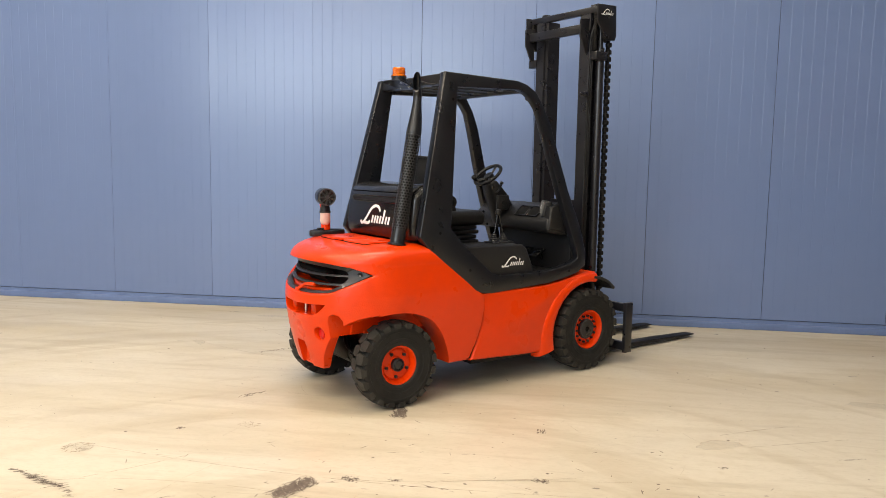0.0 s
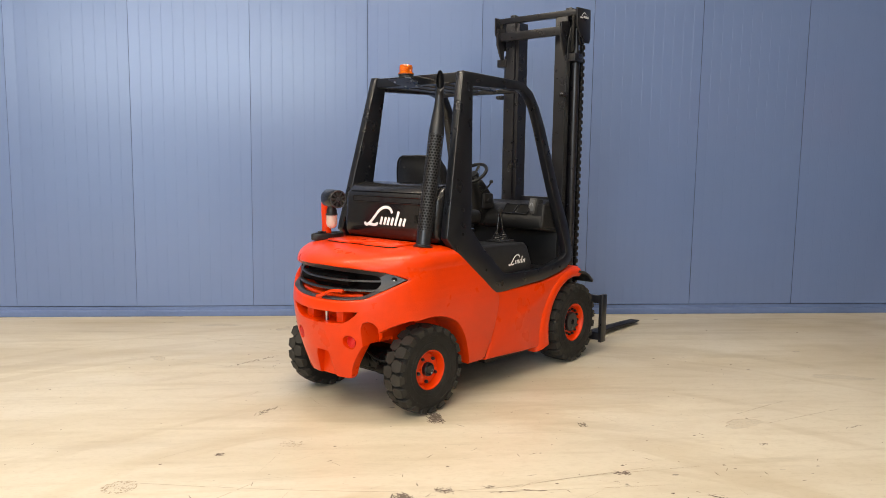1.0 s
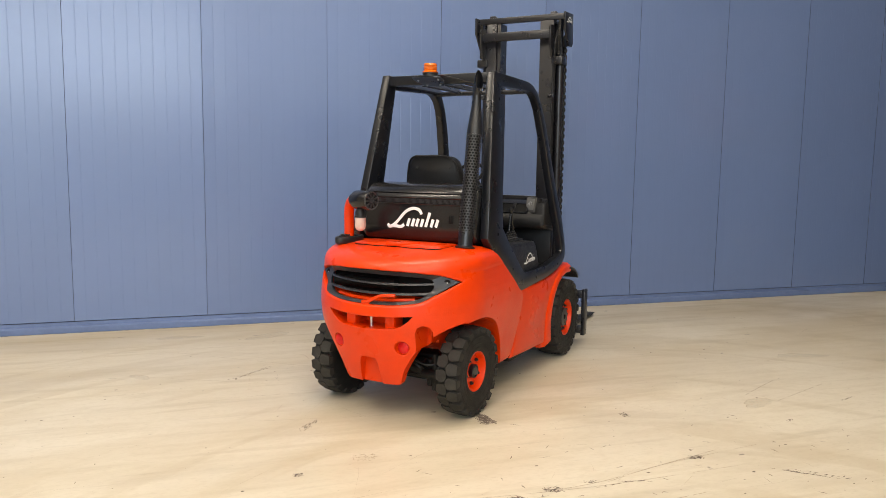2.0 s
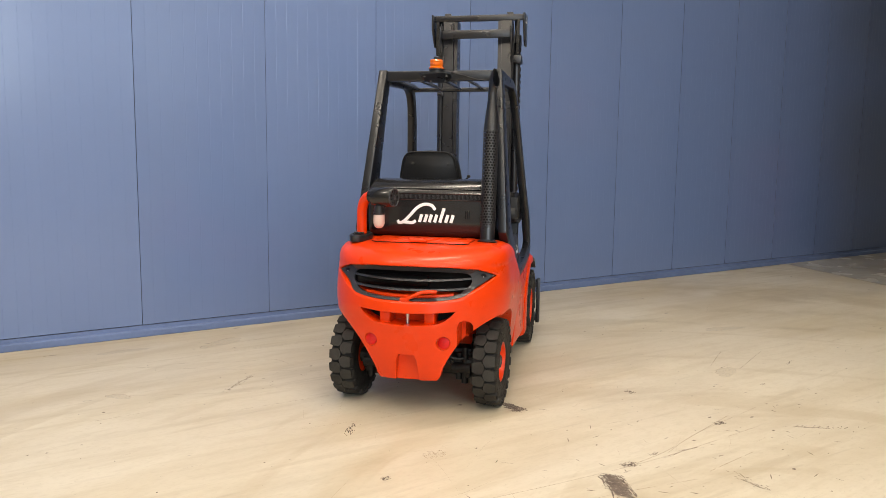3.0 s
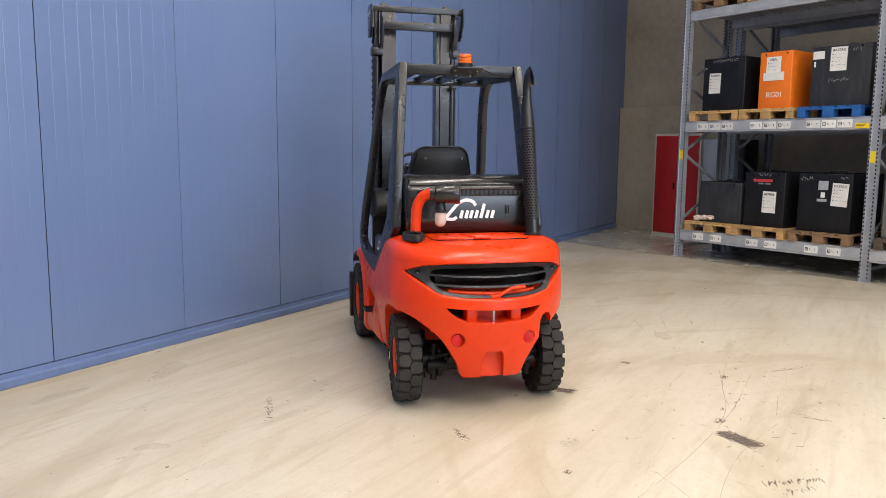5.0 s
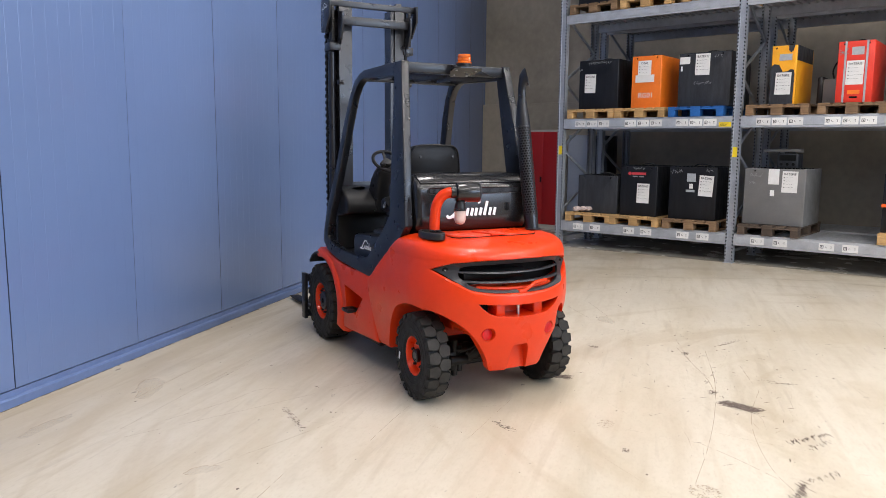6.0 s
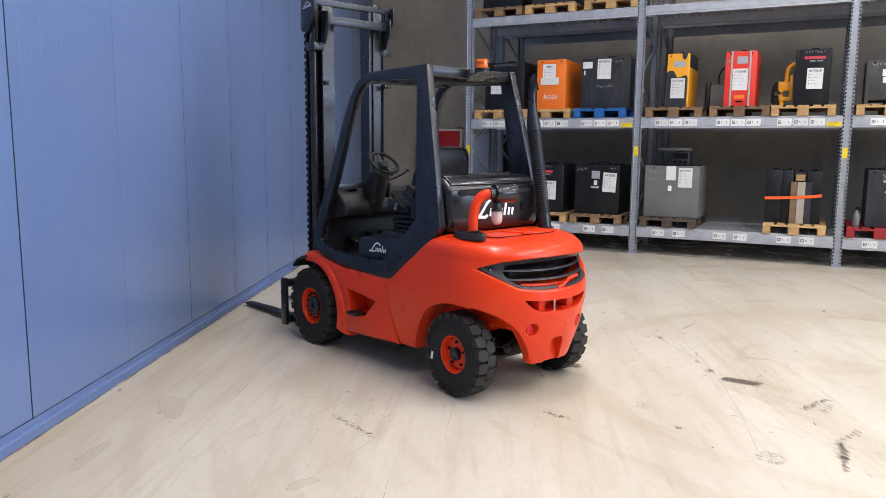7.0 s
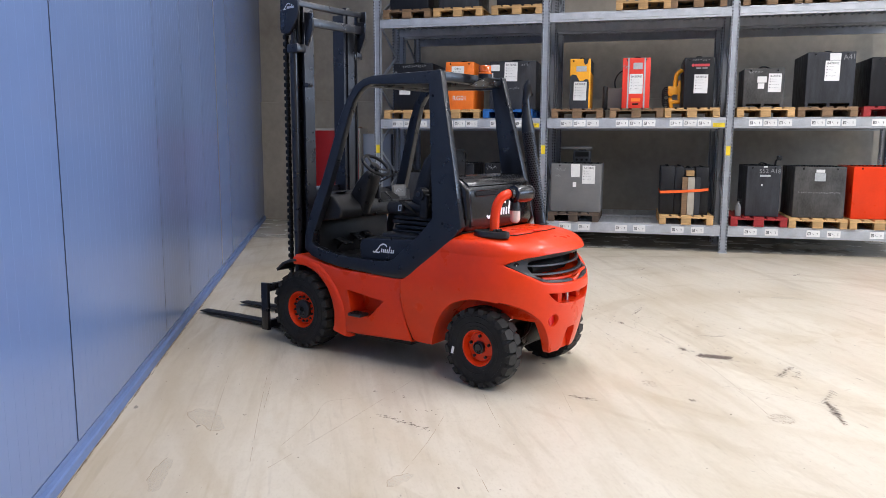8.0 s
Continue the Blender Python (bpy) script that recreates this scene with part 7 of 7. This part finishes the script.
def speckle(x, y, rx, ry, n, seed, material):
    """A patch of fine crazed specks."""
    bm = bmesh.new()
    rnd = random.Random(seed)
    for k in range(n):
        r, a = math.sqrt(rnd.random()), rnd.uniform(0, 6.283)
        if r < 0.75 and rnd.random() < 0.45:
            continue
        cx, cy = x + rx * r * math.cos(a), y + ry * r * math.sin(a)
        s_, a0 = rnd.uniform(0.003, 0.011), rnd.uniform(0, 6.283)
        e = rnd.uniform(0.2, 0.5)
        d, w = Vector((math.cos(a0), math.sin(a0), 0)), Vector((-math.sin(a0), math.cos(a0), 0))
        c = Vector((cx, cy, 0.0008 + 0.0005 * rnd.random()))
        bm.faces.new([bm.verts.new(p) for p in (c - d * s_, c - w * s_ * e, c + d * s_, c + w * s_ * e * 0.6)])
    return tagged(part("crazed_patch", bm, material, floor, smooth=0), "patch of fine crazing", kind="stuff")


def puddle(x, y, rx, ry, angle, seed, rim=0.6):
    """A dried puddle: faint fill with a thin darker rim along part of its edge."""
    rnd = random.Random(seed)
    ph = [rnd.uniform(0, 6.283) for _ in range(4)]
    m = pose(x, y, 0.0006, 0, 0, angle)
    edge = []
    for k in range(48):
        a = 2 * math.pi * k / 48
        w = 1 + 0.16 * math.sin(2 * a + ph[0]) + 0.11 * math.sin(3 * a + ph[1]) + 0.06 * math.sin(7 * a + ph[2]) + 0.03 * math.sin(13 * a + ph[3])
        edge.append(m @ Vector((rx * w * math.cos(a), ry * w * math.sin(a), 0)))
    bm = bmesh.new()
    c = bm.verts.new(m @ Vector((0, 0, 0)))
    vs = [bm.verts.new(p) for p in edge]
    for k in range(48):
        bm.faces.new((c, vs[k], vs[(k + 1) % 48]))
    tagged(part("puddle_stain", bm, M_STAIN, floor, smooth=0), "faint brown dried puddle", kind="stuff")
    n = int(48 * rim)
    scratch([(p.x, p.y) for p in edge[:n]], 0.0035, M_SCUFF_LIGHT)


scuff(-1.585, 3.23, 0.25, 0.115, -118, 260, 1)
chatter(-1.535, 3.335, -1.64, 3.125, 0.115, 120, 51, 62)
scuff(-1.305, 4.42, 0.21, 0.075, -72, 200, 2)
chatter(-1.27, 4.49, -1.335, 4.33, 0.07, 60, 52, 50)
for x0, y0, x1, y1, wd, n, sd, sl in [
        (-2.13, 3.03, -1.925, 2.79, 0.07, 44, 3, 60), (-2.20, 2.93, -2.02, 2.80, 0.05, 18, 4, 55), (-2.67, 3.04, -2.90, 3.12, 0.075, 52, 5, 50), (-2.86, 3.11, -3.05, 3.19, 0.045, 30, 6, 35),
        (-2.63, 3.01, -2.47, 2.83, 0.050, 20, 75, 60), (-0.97, 3.04, -0.98, 2.82, 0.02, 18, 76, 15),
        (-2.47, 5.955, -2.76, 5.675, 0.03, 64, 7, 24), (-2.30, 4.67, -2.41, 4.53, 0.040, 40, 8, 25), (-0.04, 3.25, 0.19, 3.06, 0.05, 18, 9, 40), (-2.42, 5.70, -2.46, 5.55, 0.02, 6, 10, 10)]:
    chatter(x0, y0, x1, y1, wd, n, sd, sl)
for x, y, ln, wd, an, n, sd in [
        (0.03, 3.17, 0.34, 0.012, -41, 14, 12), (-1.00, 3.35, 0.26, 0.012, 6, 7, 28), (-1.35, 3.37, 0.10, 0.035, -20, 40, 29), (-1.00, 2.88, 0.18, 0.03, -86, 16, 30),
        (-0.41, 4.243, 0.075, 0.05, -90, 70, 6), (-0.40, 3.527, 0.085, 0.05, -20, 70, 9), (-0.90, 3.35, 0.16, 0.018, -11, 16, 31), (-1.12, 3.41, 0.075, 0.03, -10, 18, 32), (1.28, 4.12, 0.18, 0.015, 17, 14, 15),
        (0.547, 3.87, 0.055, 0.03, 30, 34, 7), (-2.507, 3.895, 0.05, 0.035, 0, 60, 8), (-1.33, 3.38, 0.07, 0.06, 20, 60, 61), (0.81, 1.62, 0.13, 0.02, -30, 16, 62), (2.38, 2.11, 0.17, 0.02, -70, 16, 63), (1.33, 1.61, 0.08, 0.02, 20, 10, 64),
        (1.74, 0.27, 0.20, 0.03, -60, 22, 65), (2.45, 2.08, 0.13, 0.03, -75, 14, 66), (-2.03, 5.95, 0.05, 0.02, 40, 12, 67), (-2.16, 5.77, 0.05, 0.02, 10, 12, 68), (-1.68, 6.48, 0.05, 0.02, 30, 12, 69), (-2.36, 6.78, 0.04, 0.02, 0, 10, 70)]:
    scuff(x, y, ln, wd, an, n, sd)
speckle(-2.905, 3.51, 0.085, 0.075, 230, 41, M_SCUFF_LIGHT)
speckle(-2.14, 4.025, 0.07, 0.05, 110, 42, M_SCUFF_LIGHT)
puddle(-2.38, 7.0, 0.20, 0.085, 20, 43)
puddle(-3.39, 5.92, 0.08, 0.045, -40, 44)
puddle(-3.15, 7.12, 0.17, 0.05, 0, 45, 0.35)
puddle(0.60, 4.21, 0.15, 0.06, 15, 46)
puddle(1.85, 5.15, 0.20, 0.07, -10, 47, 0.45)
puddle(0.42, 1.28, 0.16, 0.06, 70, 48, 0.3)
for pts, r in [
        ([(-1.04, 3.38), (-0.65, 3.49), (0.05, 3.59)], 0.002), ([(0.75, 4.205), (1.05, 4.32), (1.376, 4.445)], 0.0035), ([(-2.28, 3.51), (-2.44, 3.34), (-2.64, 3.16)], 0.0030), ([(-1.18, 3.07), (-1.67, 3.17), (-2.07, 3.20), (-2.51, 3.17), (-2.77, 3.10)], 0.0022),
        ([(-1.54, 6.70), (-2.3, 6.695), (-3.06, 6.68)], 0.0024), ([(-1.82, 5.67), (-2.5, 6.12), (-3.15, 6.58)], 0.0024), ([(-2.556, 5.56), (-2.95, 5.72), (-3.32, 5.90)], 0.0024), ([(-1.50, 6.976), (-2.05, 6.965), (-2.6, 6.95)], 0.0018),
        ([(-2.174, 5.231), (-2.48, 5.25), (-2.79, 5.258)], 0.0022), ([(-3.31, 5.513), (-3.59, 5.505)], 0.003), ([(-1.86, 4.64), (-2.61, 4.75)], 0.0016),
        ([(-0.23, 3.37), (-1.06, 3.35), (-1.72, 3.39), (-2.30, 3.46), (-2.82, 3.55)], 0.0024), ([(-0.22, 3.59), (-0.65, 3.49), (-1.03, 3.40), (-1.29, 3.37)], 0.0030),
        ([(-0.63, 3.14), (-0.85, 3.12), (-1.05, 3.10)], 0.0030), ([(1.09, 4.62), (0.86, 4.50), (0.64, 4.38)], 0.0040), ([(-2.87, 6.53), (-2.48, 6.36), (-2.20, 6.28), (-2.14, 6.10)], 0.0024),
        ([(-2.26, 6.67), (-1.98, 6.665), (-1.71, 6.66)], 0.0024), ([(3.21, 4.49), (3.29, 4.20), (3.27, 3.87)], 0.0075)]:
    scratch(pts, r)
# dark joint between coating and bare concrete, crumbled in places
bm = bmesh.new()
rnd = random.Random(71)
a, b = Vector((6.63, WALL_Y - 0.03, 0.0032)), Vector((1.2, -6.40, 0.0032))
d = (b - a).normalized()
sd = Vector((-d.y, d.x, 0))
prev = None
for k in range(181):
    c = a.lerp(b, k / 180)
    w0, w1 = 0.006 + 0.012 * rnd.random() ** 2, 0.006 + 0.016 * rnd.random() ** 2
    pair = [bm.verts.new(c - sd * w0), bm.verts.new(c + sd * w1)]
    if prev:
        bm.faces.new((prev[0], pair[0], pair[1], prev[1]))
    prev = pair
tagged(part("floor_joint", bm, M_SCUFF_LIGHT, floor, "dark crumbled joint in the floor", smooth=0), kind="stuff")
# grime gathered along the foot of the wall
bm = bmesh.new()
for k in range(520):
    x = rnd.uniform(-7.0, 6.4)
    ln, wd = rnd.uniform(0.02, 0.16), rnd.uniform(0.002, 0.008)
    y = WALL_Y - 0.032 - abs(rnd.gauss(0, 0.006))
    bm.faces.new([bm.verts.new((x + u * ln, y - v * wd, 0.001 + 0.0004 * (k % 3))) for u, v in ((-0.5, 0), (-0.2, 0.9), (0.25, 0.7), (0.5, 0))])
tagged(part("wall_foot_grime", bm, M_SCUFF, floor, "thin dark grime along the wall foot", smooth=0), kind="stuff")
# many fine scratches from dragged loads
bm = bmesh.new()
rnd = random.Random(23)
for k in range(150):
    x, y = rnd.gauss(-0.8, 1.9), rnd.gauss(3.4, 1.1)
    if y > 7.3:
        continue
    ln, wd = rnd.choice((0.06, 0.10, 0.16, 0.30, 0.6)) * rnd.uniform(0.6, 1.3), rnd.uniform(0.0008, 0.0020)
    m = pose(x, y, 0.0009, 0, 0, rnd.choice((20, -35, 60, -80, 5)) + rnd.gauss(0, 14))
    bend = rnd.uniform(-0.06, 0.06) * ln
    q = [m @ Vector(p) for p in ((-ln / 2, 0, 0), (0, bend - wd / 2, 0), (ln / 2, 0, 0), (0, bend + wd / 2, 0))]
    bm.faces.new([bm.verts.new(p) for p in q])
tagged(part("fine_scratches", bm, M_SCUFF_LIGHT, floor, smooth=0), "hair-thin dark scratches", kind="stuff")
# short dark flecks where loads are set down
bm = bmesh.new()
rnd = random.Random(31)
for k in range(85):
    x, y = rnd.gauss(-1.0, 1.1), rnd.gauss(3.4, 0.6)
    ln, wd = rnd.uniform(0.015, 0.075), rnd.uniform(0.003, 0.009)
    m = pose(x, y, 0.0010, 0, 0, rnd.choice((15, -40, 70, -75)) + rnd.gauss(0, 16))
    q = [m @ Vector(p) for p in ((-ln / 2, 0, 0), (-ln * 0.1, -wd / 2, 0), (ln / 2, wd * 0.1, 0), (ln * 0.1, wd * 0.4, 0))]
    bm.faces.new([bm.verts.new(p) for p in q])
tagged(part("floor_flecks", bm, M_SCUFF, floor, smooth=0), "short dark flecks", kind="stuff")
# grit and chips scattered over the floor
bm = bmesh.new()
rnd = random.Random(11)
for k in range(420):
    x, y = rnd.uniform(-6.0, 5.5), rnd.uniform(0.8, 7.4)
    r = rnd.choice((0.003, 0.004, 0.005, 0.006, 0.010))
    n = rnd.randint(4, 6)
    a0 = rnd.uniform(0, 6.28)
    e = rnd.uniform(0.35, 1.0)
    bm.faces.new([bm.verts.new((x + r * math.cos(a0 + 6.283 * q / n) * rnd.uniform(0.6, 1.4), y + e * r * math.sin(a0 + 6.283 * q / n) * rnd.uniform(0.6, 1.4), 0.001)) for q in range(n)])
tagged(part("floor_grit", bm, M_SCUFF, floor, smooth=0), "small dark chips and specks", kind="stuff")

# ---------------------------------------------------------------- blue wall panels, last
bm = bmesh.new()
W, H0, H1 = 1.15, 0.1025, TOP
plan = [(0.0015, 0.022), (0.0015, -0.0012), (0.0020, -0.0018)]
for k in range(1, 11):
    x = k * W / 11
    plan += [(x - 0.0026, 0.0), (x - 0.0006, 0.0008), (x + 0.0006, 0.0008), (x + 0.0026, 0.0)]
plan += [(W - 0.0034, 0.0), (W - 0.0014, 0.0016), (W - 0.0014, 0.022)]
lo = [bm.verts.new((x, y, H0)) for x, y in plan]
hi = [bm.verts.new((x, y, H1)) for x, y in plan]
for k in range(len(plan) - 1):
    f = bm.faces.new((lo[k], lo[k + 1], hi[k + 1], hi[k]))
    # edge faces are coloured dark, which puts the joint's shade into them
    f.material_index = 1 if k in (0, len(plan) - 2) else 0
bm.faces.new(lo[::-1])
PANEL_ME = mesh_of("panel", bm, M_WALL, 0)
PANEL_ME.materials.append(M_JOINT_SHADE)
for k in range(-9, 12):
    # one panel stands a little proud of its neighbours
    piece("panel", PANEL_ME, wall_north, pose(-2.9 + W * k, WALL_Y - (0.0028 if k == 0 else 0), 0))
